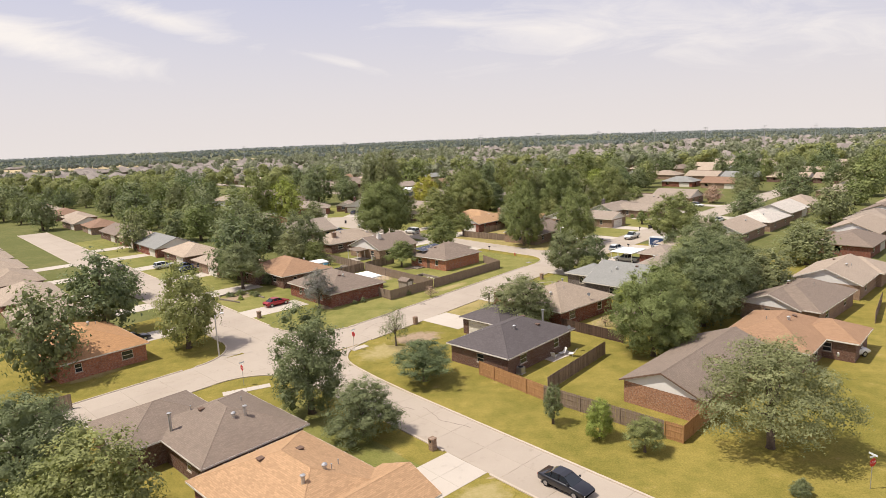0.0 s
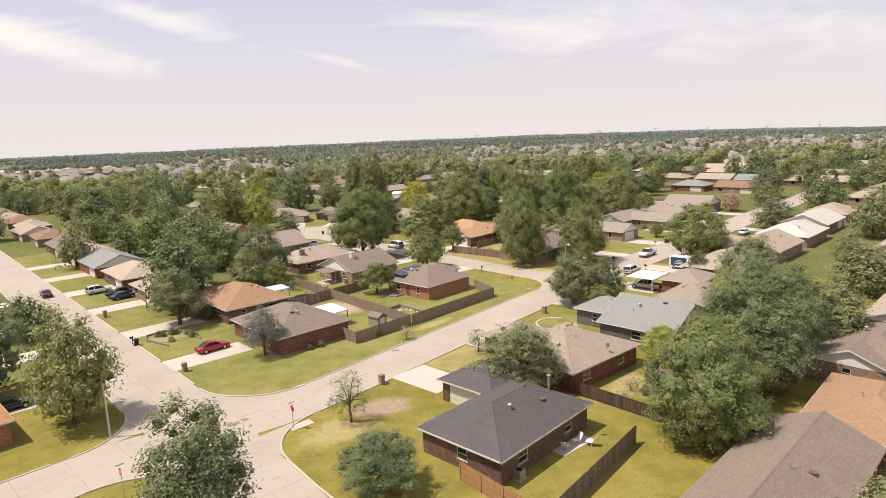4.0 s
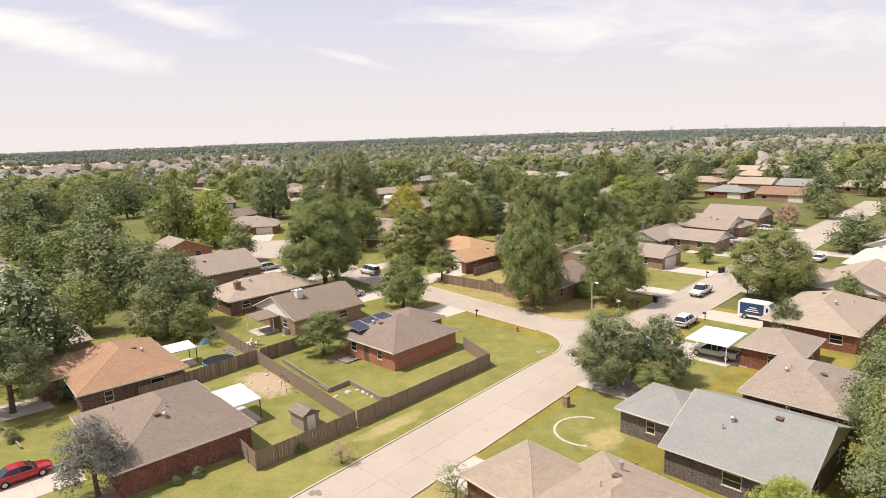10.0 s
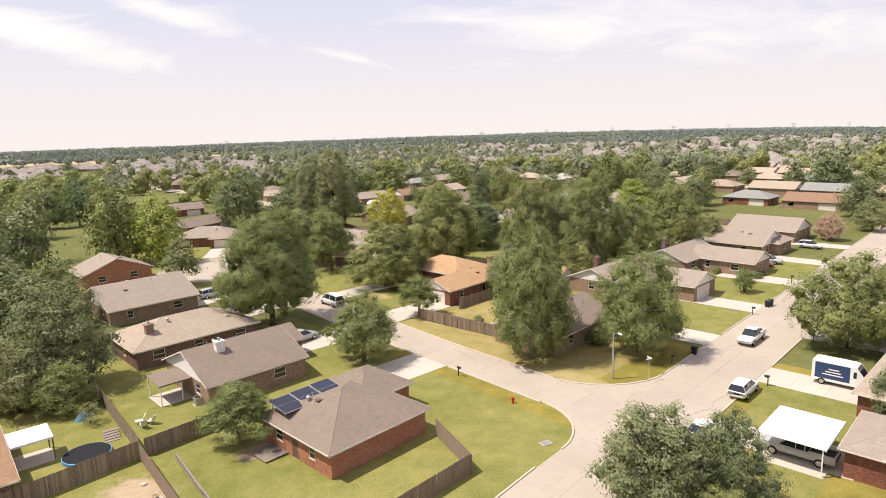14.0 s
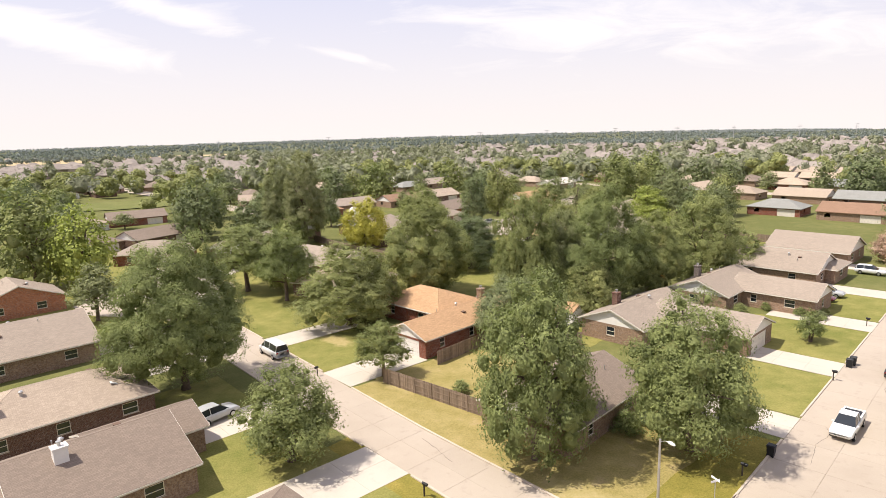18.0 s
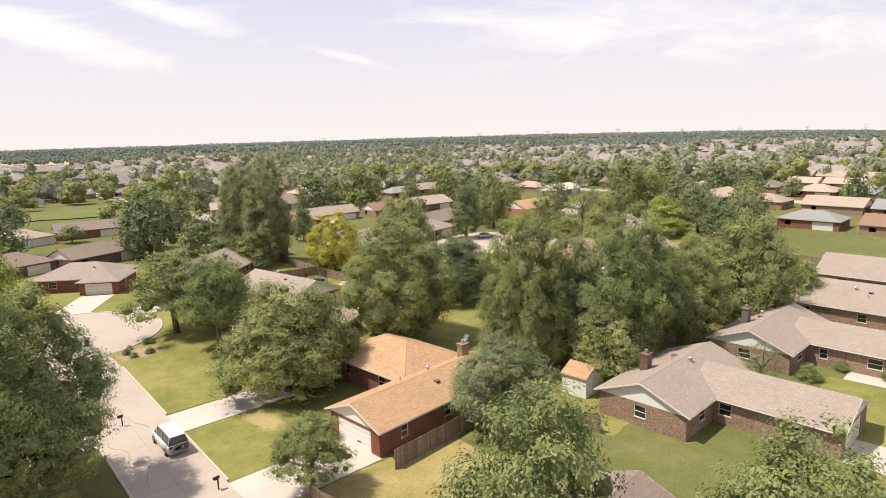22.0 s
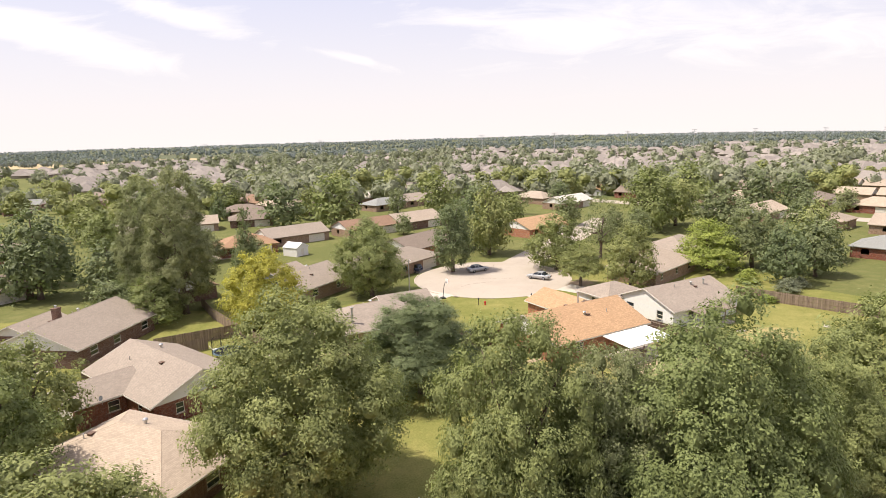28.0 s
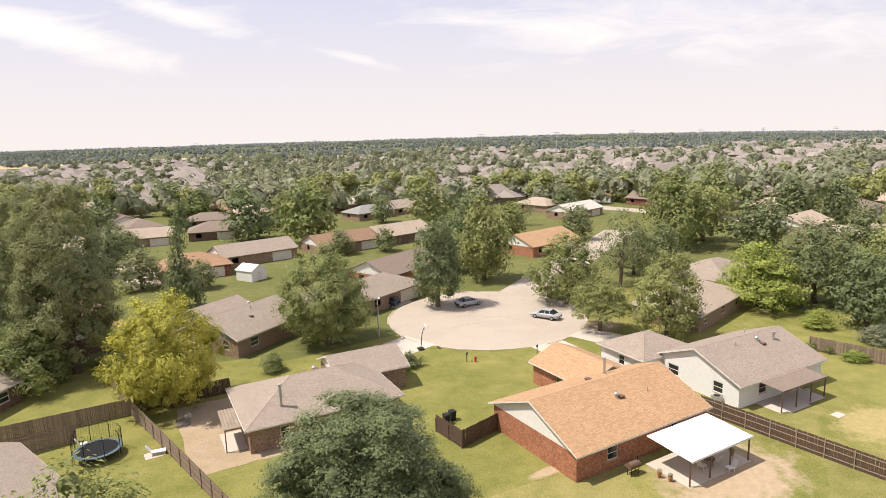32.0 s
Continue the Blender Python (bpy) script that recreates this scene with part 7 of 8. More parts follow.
car("suv", "silver", -10.2, 169.6, 52, "silver sport utility car on the driveway")
car("suv", "black", -24.0, 186.0, 50, "black car in the driveway")
car("suv", "silver", -32.8, 196.2, 45, "silver car parked before the house")
car("pickup", "silver", -25.7, 205.0, -50, "older silver pickup parked at the kerb")
car("sedan", "black", -34.6, 244.6, 80, "black sedan on the driveway")
car("suv", "navy", -31.8, 243.6, 80, "dark blue hatchback on the driveway")
car("sedan", "silver", 27.9, 299.0, 32, "silver sedan parked at the turning head")
car("sedan", "silver", 39.6, 290.8, 145, "silver hatchback parked at the turning head")
car("sedan", "red", 37.4, 270.4, -60, "red car half hidden by the garage")
car("suv", "navy", 13.8, 300.4, 150, "dark car on the driveway")
car("suv", "white", 50.4, 74.0, 10, "white estate car on the driveway")
car("suv", "silver", 76.0, 208.6, -46, "silver car on the driveway")
car("sedan", "maroon", 73.2, 206.4, -46, "maroon sedan on the driveway")
car("suv", "white", 92.0, 222.0, -46, "white car on the driveway")
car("sedan", "black", 64.0, 176.0, 46, "dark car parked at the kerb")
car("sedan", "black", 10.8, 188.6, 228, "black car on the garage drive")
car("sedan", "white", 84.0, 186.0, 46, "white car parked along the far kerb")

# delivery van with a lettered blue side, in a driveway
van = thing("delivery_van", pose(53.4, 148.8, 0.04, 0, 0, -44), "tall white delivery van with a dark blue lettered side", "van")
vb = Geo().box(-2.9, -1.0, 0.45, 1.3, 1.0, 2.6)
vb.add([(1.3, -1, 0.45), (1.3, 1, 0.45), (1.3, 1, 2.6), (1.3, -1, 2.6), (2.2, -0.95, 0.45), (2.2, 0.95, 0.45), (2.2, 0.9, 1.35), (2.2, -0.9, 1.35), (2.8, -0.9, 0.5), (2.8, 0.9, 0.5), (2.75, 0.86, 1.05), (2.75, -0.86, 1.05)],
       [(4, 8, 11, 7), (5, 6, 10, 9), (8, 9, 10, 11), (7, 11, 10, 6), (0, 4, 7, 3), (1, 2, 6, 5)])
part("body", vb, PAINT["white"], van)
part("windscreen", Geo().add([(1.36, -0.85, 2.5), (1.36, 0.85, 2.5), (2.22, 0.82, 1.38), (2.22, -0.82, 1.38), (1.3, -0.85, 2.45), (1.3, 0.85, 2.45), (2.16, 0.82, 1.33), (2.16, -0.82, 1.33)], [(0, 3, 2, 1), (4, 5, 6, 7), (0, 1, 5, 4), (2, 3, 7, 6), (0, 4, 7, 3), (1, 2, 6, 5)]), CARGLASS, van)
for s in (-1, 1):
    pn = part("side_panel", Geo().box(-2.6, s * 1.004 - 0.003, 0.75, 0.7, s * 1.004 + 0.003, 2.5), plain_mat("van_blue", (0.035, 0.06, 0.13), 0.4, 3, 0.1), van, "dark blue printed side panel")
    for k in range(3):
        part("lettering_bar", Geo().box(-1.9 + 0.3 * k, s * 1.012 - 0.003, 1.2 + 0.3 * k, 0.1 - 0.2 * k, s * 1.012 + 0.003, 1.32 + 0.3 * k), SIDING, pn)
    part("side_window", Geo().box(1.0, s * 1.004 - 0.004, 1.4, 1.3, s * 1.004 + 0.004, 2.1), CARGLASS, van)
    for r in (0,):
        part("ladder_rail", Geo().tube([((-2.6, s * 0.7, 2.72), 0.03), ((0.9, s * 0.7, 2.72), 0.03)], 6).tube([((-2.4, s * 0.7, 2.58), 0.025), ((-2.4, s * 0.7, 2.72), 0.025)], 5).tube([((0.7, s * 0.7, 2.58), 0.025), ((0.7, s * 0.7, 2.72), 0.025)], 5), METAL, van)
t, k = wheel_meshes(0.37)
for ax in (-1.9, 1.7):
    for s in (-1, 1):
        w = part("wheel", t, None, van, at=pose(ax, s * 0.94, 0.37))
        part("rim", k, None, w)

# ---- garden and street things ----
MAILPOST = plain_mat("dark_stained_wood", (0.06, 0.045, 0.035), 0.8, 6, 0.25)
WOODGREY = board_mat("grey_boards", (0.3, 0.25, 0.2))
TIN = plain_mat("corrugated_tin", (0.3, 0.235, 0.17), 0.6, 2, 0.3, 0.2)
STONE = plain_mat("pale_edging_stone", (0.5, 0.45, 0.37), 0.9, 5, 0.25, 0, 0.03)
REDPAINT = plain_mat("sign_red", (0.5, 0.02, 0.02), 0.4, 5, 0.08)
POOLBLUE = plain_mat("pool_blue", (0.1, 0.28, 0.42), 0.3, 3, 0.1)
NET = plain_mat("black_netting", (0.015, 0.015, 0.016), 0.8, 8, 0.2)


def mailbox(x, y, heading, brick=False):
    if brick:
        root = thing("mailbox", pose(x, y, 0, 0, 0, heading), "brick pillar mailbox at the kerb", "mailbox", "mailboxes")
        part("pillar", Geo().box(-0.28, -0.28, -0.1, 0.28, 0.28, 1.15).box(-0.32, -0.32, 1.15, 0.32, 0.32, 1.22), WALL["tan"], root)
        part("door", Geo().box(0.282, -0.1, 0.85, 0.3, 0.1, 1.05), BLACK, root)
        return root
    root = thing("mailbox", pose(x, y, 0, 0, 0, heading), "small dark mailbox on a wooden post", "mailbox", "mailboxes")
    part("post", Geo().box(-0.05, -0.05, -0.1, 0.05, 0.05, 1.05).box(-0.05, -0.05, 0.95, 0.3, 0.05, 1.03), MAILPOST, root)
    part("box", Geo().add([(-0.15, -0.1, 1.04), (0.38, -0.1, 1.04), (0.38, 0.1, 1.04), (-0.15, 0.1, 1.04), (-0.15, -0.1, 1.18), (0.38, -0.1, 1.18), (0.38, 0.1, 1.18), (-0.15, 0.1, 1.18), (-0.15, 0, 1.26), (0.38, 0, 1.26)],
                          [(3, 2, 1, 0), (0, 1, 5, 4), (2, 3, 7, 6), (4, 5, 9, 8), (6, 7, 8, 9), (0, 4, 8, 7, 3), (1, 2, 6, 9, 5)]), BLACK, root)
    return root


for x, y, h, b in ((-1.8, 54.9, 222, True), (11.7, 155.0, -45, False), (-31.9, 102.6, 225, True), (-44.9, 115.2, 225, False), (-57.6, 131.4, 225, True), (26.9, 272.9, 80, False), (36.1, 275.0, 80, False), (56.3, 175.0, -45, False), (37.6, 156.6, -45, False), (-1.9, 180.6, 225, False), (-4.9, 95.3, 135, True), (19.6, 121.8, 135, True), (45.5, 149.4, 135, False), (57.9, 162.2, 135, False), (-16.0, 192.6, 225, False), (72, 193, -45, False)):
    mailbox(x, y, h, b)


def street_lamp(x, y, h, heading, wood=False):
    root = thing("street_lamp", pose(x, y, 0, 0, 0, heading), "slim street lamp post on the verge", "lamp")
    part("pole", Geo().tube([((0, 0, -0.2), 0.12), ((0, 0, h * 0.5), 0.1), ((0, 0, h), 0.075)], 10), BARK if wood else METAL, root)
    part("arm", Geo().tube([((0, 0, h - 0.2), 0.035), ((0.5, 0, h + 0.05), 0.035), ((0.9, 0, h + 0.08), 0.03)], 6), METAL, root)
    part("lamp_head", Geo().tube([((0.7, 0, h + 0.08), 0.05), ((0.85, 0, h + 0.1), 0.13), ((1.2, 0, h + 0.08), 0.12), ((1.35, 0, h + 0.07), 0.04)], 8), WHITEMETAL, root)


street_lamp(-32.4, 84.2, 6.0, 40), street_lamp(29.4, 152.7, 5.6, -60), street_lamp(14.5, 283.5, 6.0, -70), street_lamp(-24, 197.5, 6, 200)


def stop_sign(x, y, heading):
    root = thing("stop_sign", pose(x, y, 0, 0, 0, heading), "red octagonal stop sign on a steel post", "sign")
    part("post", Geo().box(-0.025, -0.025, -0.2, 0.025, 0.025, 2.75), METAL, root)
    o = [(0.38 * math.cos(radians(22.5 + 45 * i)), 2.35 + 0.38 * math.sin(radians(22.5 + 45 * i))) for i in range(8)]
    g = Geo().add([(a, -0.03, b) for a, b in o] + [(a, -0.04, b) for a, b in o], [tuple(range(8)), tuple(reversed(range(8, 16)))] + [(i, 8 + i, 8 + (i + 1) % 8, (i + 1) % 8) for i in range(8)])
    face = part("sign_face", g, REDPAINT, root)
    tx = bpy.data.curves.new("stop", "FONT")
    tx.body, tx.size, tx.align_x, tx.align_y, tx.extrude = "STOP", 0.26, "CENTER", "CENTER", 0.002
    tx.materials.append(WHITEMETAL)
    t = new("lettering", tx)
    t.parent, t.matrix_basis = face, pose(0, -0.046, 2.35, 90, 0, 0)
    for i, a in ((0, 0), (1, 90)):
        part("street_name_blade", Geo().box(-0.35, -0.008, 2.78 + 0.17 * i, 0.35, 0.008, 2.93 + 0.17 * i), plain_mat("sign_blade", (0.72, 0.74, 0.72), 0.5, 5, 0.05), root, at=pose(0, 0, 0, 0, 0, a))
    return root


stop_sign(-13.2, 84.2, 132), stop_sign(-25.4, 72.9, -46), stop_sign(33.6, 45.5, 20)
ns = thing("street_name_sign", pose(33.2, 151.7, 0, 0, 0, 20), "street name sign on a thin post", "sign")
part("post", Geo().tube([((0, 0, -0.2), 0.03), ((0, 0, 2.6), 0.03)], 6), METAL, ns)
for a in (0, 90):
    part("name_blade", Geo().box(-0.4, -0.008, 2.6 + a / 500, 0.4, 0.008, 2.77 + a / 500), WHITEMETAL, ns, at=pose(0, 0, 0, 0, 0, a))


def cover(label, x, y, rot, lx, ly, z, mat, posts, name="patio_cover", slope=0.06, postmat=None, slab=True):
    """A lean-to roof on posts, with its slab."""
    root = thing(name, pose(x, y, 0, 0, 0, rot), label, "patio cover")
    X, Y = lx / 2, ly / 2
    r = Geo()
    n = 2 * max(4, int(lx / 0.3))
    vs, fs = [], []
    for i in range(n + 1):
        px, dz = -X + lx * i / n, 0.025 * (i % 2)
        vs += [(px, -Y, z + dz), (px, Y, z + dz + slope * ly), (px, -Y, z + 0.06 + dz), (px, Y, z + 0.06 + dz + slope * ly)]
    for i in range(n):
        a, b = 4 * i, 4 * i + 4
        fs += [(a, a + 1, b + 1, b), (a + 2, b + 2, b + 3, a + 3), (a, b, b + 2, a + 2), (a + 1, a + 3, b + 3, b + 1)]
    r.add(vs, fs + [(0, 2, 3, 1), (4 * n, 4 * n + 1, 4 * n + 3, 4 * n + 2)])
    part("roof_sheet", r, mat, root)
    part("edge_beam", Geo().box(-X, -Y - 0.06, z - 0.08, X, -Y - 0.004, z + 0.1), mat, root)
    for px, py in posts:
        part("post", Geo().box(px - 0.05, py - 0.05, 0, px + 0.05, py + 0.05, z - 0.003 + slope * (py + Y)), postmat or DARKTRIM, root)
    if slab:
        part("patio_slab", Geo().box(-X, -Y, -0.05, X, Y, 0.07), DRIVE, root)
    return root


cover("flat white metal patio cover on dark posts", 46.3, 247.6, 31, 7.9, 4.6, 2.35, WHITEMETAL, [(-3.8, -2.1), (-1.3, -2.1), (1.3, -2.1), (3.8, -2.1), (3.8, 2.0)])
cover("flat white metal carport roof on posts beside the house", 41.0, 135.2, 46, 6.6, 5.2, 2.5, WHITEMETAL, [(-3.1, -2.4), (-3.1, 2.4), (0, 2.4), (3.1, 2.4)], name="carport", slope=0.0, postmat=WHITEMETAL)
cover("cream patio cover behind the brick house", -15.6, 121.4, 43, 4.2, 4.8, 2.35, WHITEMETAL, [(-2.0, 2.2), (2.0, 2.2), (2.0, -2.2)])
cover("rusty corrugated tin porch roof on timber posts", 5.2, 254.0, 28, 5.2, 4.2, 2.25, TIN, [(-2.5, -2.0), (0, -2.0), (2.5, -2.0)])
cover("gray patio roof on white posts by the chimney", -20.8, 151.8, 44, 4.5, 4.0, 2.35, ROOF["gray"], [(-2.1, -1.9), (0.2, -1.9), (-2.1, 1.8)], postmat=SIDING)
cover("small pale metal roof beside the brown-roofed house", -28.6, 138.0, 41, 4.2, 3.2, 2.3, WHITEMETAL, [(-2.0, 1.5), (2.0, 1.5), (2.0, -1.5)])
cover("dark screened porch roof on posts", 60.5, 259.8, 29, 7.5, 3.4, 2.35, ROOF["gray"], [(-3.6, -1.6), (-1.2, -1.6), (1.2, -1.6), (3.6, -1.6)])
sk = thing("skylight_panel", pose(-26.7, 169.5, 0, 0, 0, 44) @ pose(6.1, -1.4, 3.36, 0, 21.8, 0), "white flat panel lying on the tan shingles", "roof panel")
part("panel", Geo().box(-1.3, -1.7, 0.02, 1.3, 1.7, 0.08), WHITEMETAL, sk)
part("frame", Geo().box(-1.36, -1.76, -0.04, 1.36, 1.76, 0.018), METAL, sk)

# solar panels on the south-west slope
SOLAR = plain_mat("solar_cells", (0.018, 0.02, 0.035), 0.15, 10, 0.2, 0, 0, 0.6)
sp_base = pose(0.4, 141, 0, 0, 0, 46)
for i in range(3):
    arr = thing("solar_panel", sp_base @ pose(-4.1 + 2.3 * i, 3.3, 3.72 + 0.07 * i, 7, 0, 0), "dark blue solar panel propped on the roof slope", "solar panel", "solar array")
    part("glass_sheet", Geo().box(-1.08, -1.45, 0.1, 1.08, 1.45, 0.14), SOLAR, arr)
    part("frame", Geo().box(-1.13, -1.5, 0.08, 1.13, -1.455, 0.16).box(-1.13, 1.455, 0.08, 1.13, 1.5, 0.16).box(-1.13, -1.455, 0.08, -1.085, 1.455, 0.16).box(1.085, -1.455, 0.08, 1.13, 1.455, 0.16).box(-1.08, -0.01, 0.141, 1.08, 0.01, 0.15), METAL, arr)
    for a in (-0.9, 0.9):
        part("strut", Geo().box(a - 0.02, 1.1, -1.05, a + 0.02, 1.14, 0.079), METAL, arr)
        part("strut", Geo().box(a - 0.02, -1.14, -0.5, a + 0.02, -1.1, 0.079), METAL, arr)


def shed(x, y, rot, lx, ly, wall, roof, label, h=2.1):
    root = thing("shed", pose(x, y, 0, 0, 0, rot), label, "shed")
    w = Geo()
    wall_panel(w, -lx / 2, -ly / 2, lx / 2, -ly / 2, 0, h, [(lx / 2 - 0.5, lx / 2 + 0.5, 0, 1.85)], 0.08)
    wall_panel(w, lx / 2, -ly / 2 + 0.08, lx / 2, ly / 2 - 0.08, 0, h, [], 0.08), wall_panel(w, lx / 2, ly / 2, -lx / 2, ly / 2, 0, h, [], 0.08), wall_panel(w, -lx / 2, ly / 2 - 0.08, -lx / 2, -ly / 2 + 0.08, 0, h, [], 0.08)
    part("wall", w, wall, root)
    part("door", Geo().box(-0.48, -ly / 2 + 0.01, 0.03, 0.48, -ly / 2 + 0.05, 1.82), TRIM, root)
    r, _, _ = gable_roof(lx, ly, h, 0.5, 0.15, 1)
    part("roof", r, roof, root)
    for e in (-1, 1):
        part("gable", gable_wall(lx, ly, h, 0.5, 0.15, 1, e, 0.08), wall, root)


shed(32.0, 198.4, 46, 3.6, 3.0, SIDING, ROOF["orange"], "small cream shed with an orange shingle roof")
shed(27.5, 88.8, 44, 3.0, 3.4, plain_mat("tan_siding", (0.42, 0.3, 0.21), 0.8, 3, 0.15), ROOF["gray"], "small tan garden shed with an open door")
shed(41.0, 97.5, 46, 2.8, 3.2, WOODGREY, ROOF["gray"], "gray garden shed beside the dark brick house")
shed(-7.6, 119.4, 46, 1.8, 2.4, WOODGREY, ROOF["gray"], "small gray playhouse shed inside the fence", 1.5)
shed(-16.4, 323.0, 60, 4.0, 4.6, SIDING, WHITEMETAL, "white barn-like shed among the yards")

# trampoline
tr = thing("trampoline", pose(-8.0, 250.8, 0), "large round trampoline with black safety netting", "trampoline")
part("jumping_mat", Geo().tube([((0, 0, 0.86), 1.75), ((0, 0, 0.88), 1.75)], 28), NET, tr)
ring = [(2.05 * math.cos(a), 2.05 * math.sin(a)) for a in np.linspace(0, 2 * math.pi, 29)]
pad = Geo()
for (a, b), (c, d) in zip(ring[:-1], ring[1:]):
    k = 1.75 / 2.05
    pad.add([(a * k, b * k, 0.9), (c * k, d * k, 0.9), (c, d, 0.88), (a, b, 0.88), (a * k, b * k, 0.84), (c * k, d * k, 0.84), (c, d, 0.82), (a, b, 0.82)], [(0, 3, 2, 1), (4, 5, 6, 7), (3, 7, 6, 2), (0, 1, 5, 4)])
part("safety_pad", pad, plain_mat("blue_grey_pad", (0.12, 0.17, 0.2), 0.6, 5, 0.15), tr)
for i in range(8):
    a = radians(45 * i)
    part("leg", Geo().tube([((2.0 * math.cos(a), 2.0 * math.sin(a), 0), 0.03), ((2.0 * math.cos(a), 2.0 * math.sin(a), 0.85), 0.03)], 6), METAL, tr)
    part("net_pole", Geo().tube([((2.12 * math.cos(a), 2.12 * math.sin(a), 0.3), 0.035), ((2.12 * math.cos(a), 2.12 * math.sin(a), 2.3), 0.035), ((1.85 * math.cos(a), 1.85 * math.sin(a), 2.7), 0.035)], 6), BLACK, tr)
ng = Geo()
for i in range(48):
    a = 2 * math.pi * i / 48
    ng.tube([((2.03 * math.cos(a), 2.03 * math.sin(a), 0.9), 0.006), ((2.03 * math.cos(a), 2.03 * math.sin(a), 2.6), 0.006)], 3, False)
for z in np.linspace(1.0, 2.6, 11):
    ng.tube([((2.03 * math.cos(a), 2.03 * math.sin(a), z), 0.006) for a in np.linspace(0, 2 * math.pi, 25)], 3, False)
part("netting", ng, NET, tr)

# garden ponds and pools
def round_pool(x, y, r, label):
    p = thing("paddling_pool", pose(x, y, 0), label, "pool")
    part("wall", Geo().tube([((0, 0, 0), r), ((0, 0, 0.34), r), ((0, 0, 0.36), r - 0.04)], 28), POOLBLUE, p)
    part("cover", Geo().tube([((0, 0, 0.365), r - 0.08), ((0, 0, 0.375), r * 0.6)], 28), NET, p)


round_pool(-23.4, 138.6, 2.1, "round garden pool with a dark cover and blue rim")

# brick-edged planting bed and retaining timbers
def timbers(pts, label, h=0.45, w=0.16, mat=None, name="retaining_wall"):
    root = thing(name, pose(*pts[0], 0), label, "garden edging")
    o = np.array(pts[0])
    for p, q in zip(pts[:-1], pts[1:]):
        p, q = np.array(p, float), np.array(q, float)
        ln, ang = float(np.linalg.norm(q - p)), math.degrees(math.atan2(*(q - p)[::-1]))
        for k in range(max(1, int(h / 0.15))):
            n = max(1, int(ln / 2.2))
            for i in range(n):
                part("timber", Geo().box(ln * i / n, -w / 2, 0.15 * k, ln * (i + 1) / n - 0.02, w / 2, 0.15 * k + 0.143), mat or WOODGREY, root, at=pose(*(p - o), 0, 0, 0, ang + random.uniform(-0.4, 0.4)))


timbers([(-14.6, 137.6), (-6.6, 127.4), (-4.6, 129.6), (-0.2, 124.4), (2.6, 124.6)], "low stepped retaining wall of weathered timbers", 0.6)
timbers([(-34.8, 116.2), (-39.4, 120.4), (-42.6, 121.0), (-44.4, 118.6), (-43.4, 116.4), (-38.6, 113.4)], "low timber edging round a planted bed", 0.3)


def rock(x, y, s, mat=None):
    r = np.random.default_rng(abs(int(x * 100 + y)))
    g = Geo()
    n = 7
    vs = [(0, 0, 0.7 * s)]
    for z, k in ((0.45, 0.75), (0.1, 1.0), (-0.1, 0.9)):
        vs += [(k * s * math.cos(6.283 * i / n) * r.uniform(0.75, 1.15), k * s * math.sin(6.283 * i / n) * r.uniform(0.75, 1.15), z * s) for i in range(n)]
    fs = [(0, 1 + i, 1 + (i + 1) % n) for i in range(n)] + [(1 + a * n + i, 1 + (a + 1) * n + i, 1 + (a + 1) * n + (i + 1) % n, 1 + a * n + (i + 1) % n) for a in range(2) for i in range(n)]
    ob = solid("rock", g.add(vs, fs), mat or STONE, "rounded pale garden rock", "rock", "", "garden rocks")
    ob.matrix_basis = pose(x, y, 0, 0, 0, r.uniform(0, 360))


for x, y, s in ((-5.6, 126.2, 0.35), (-3.4, 127.8, 0.3), (-2.6, 127.2, 0.4), (-2.0, 126.6, 0.35), (-1.4, 125.8, 0.35), (-4.4, 127.2, 0.5), (49.2, 96.0, 0.3), (76, 257, 0.5), (63.8, 262, 0.4), (-3, 259.0, 0.5)):
    rock(x, y, s)

# curving stone path and edged bed in front of the pale-roofed house
c0 = np.array((20.4, 116.2))
pts = [c0 + np.array((3.0 * math.cos(a), 3.0 * math.sin(a))) for a in np.linspace(radians(60), radians(260), 16)]
path = thing("garden_path", pose(*c0, 0), "curved pale stone edging path in the front lawn", "path")
for i, (p, q) in enumerate(zip(pts[:-1], pts[1:])):
    d = q - p
    part("stone", Geo().box(0.02, -0.13, 0, float(np.linalg.norm(d)) - 0.02, 0.13, 0.07), STONE, path, at=pose(*(p - c0), 0, 0, 0, math.degrees(math.atan2(d[1], d[0]))))

# basketball hoop, hydrant, bins
bh = thing("basketball_hoop", pose(20.8, 278.0, 0, 0, 0, 20), "portable basketball hoop leaning over the turning head", "basketball hoop")
part("base", Geo().box(-0.4, -0.5, 0, 0.4, 0.5, 0.2), BLACK, bh)
part("pole", Geo().tube([((0, 0, 0.15), 0.06), ((0.25, 0, 2.2), 0.055), ((0.55, 0, 3.0), 0.05)], 8), BLACK, bh)
part("backboard", Geo().box(0.78, -0.55, 2.75, 0.82, 0.55, 3.45), WHITEMETAL, bh)
part("rim", Geo().tube([((1.08 + 0.22 * math.cos(a), 0.22 * math.sin(a), 3.05), 0.015) for a in np.linspace(0, 6.283, 17)], 5), REDPAINT, bh)
part("bracket", Geo().tube([((0.5, 0, 2.95), 0.03), ((0.79, 0, 3.1), 0.03)], 5).tube([((0.4, 0, 2.7), 0.03), ((0.79, 0, 2.85), 0.03)], 5), BLACK, bh)
hy = thing("fire_hydrant", pose(28.0, 272.9, 0), "small red fire hydrant at the lawn corner", "hydrant")
part("barrel", Geo().tube([((0, 0, -0.05), 0.16), ((0, 0, 0.06), 0.16), ((0, 0, 0.07), 0.11), ((0, 0, 0.55), 0.11), ((0, 0, 0.56), 0.15), ((0, 0, 0.62), 0.14), ((0, 0, 0.76), 0.03)], 10), REDPAINT, hy)
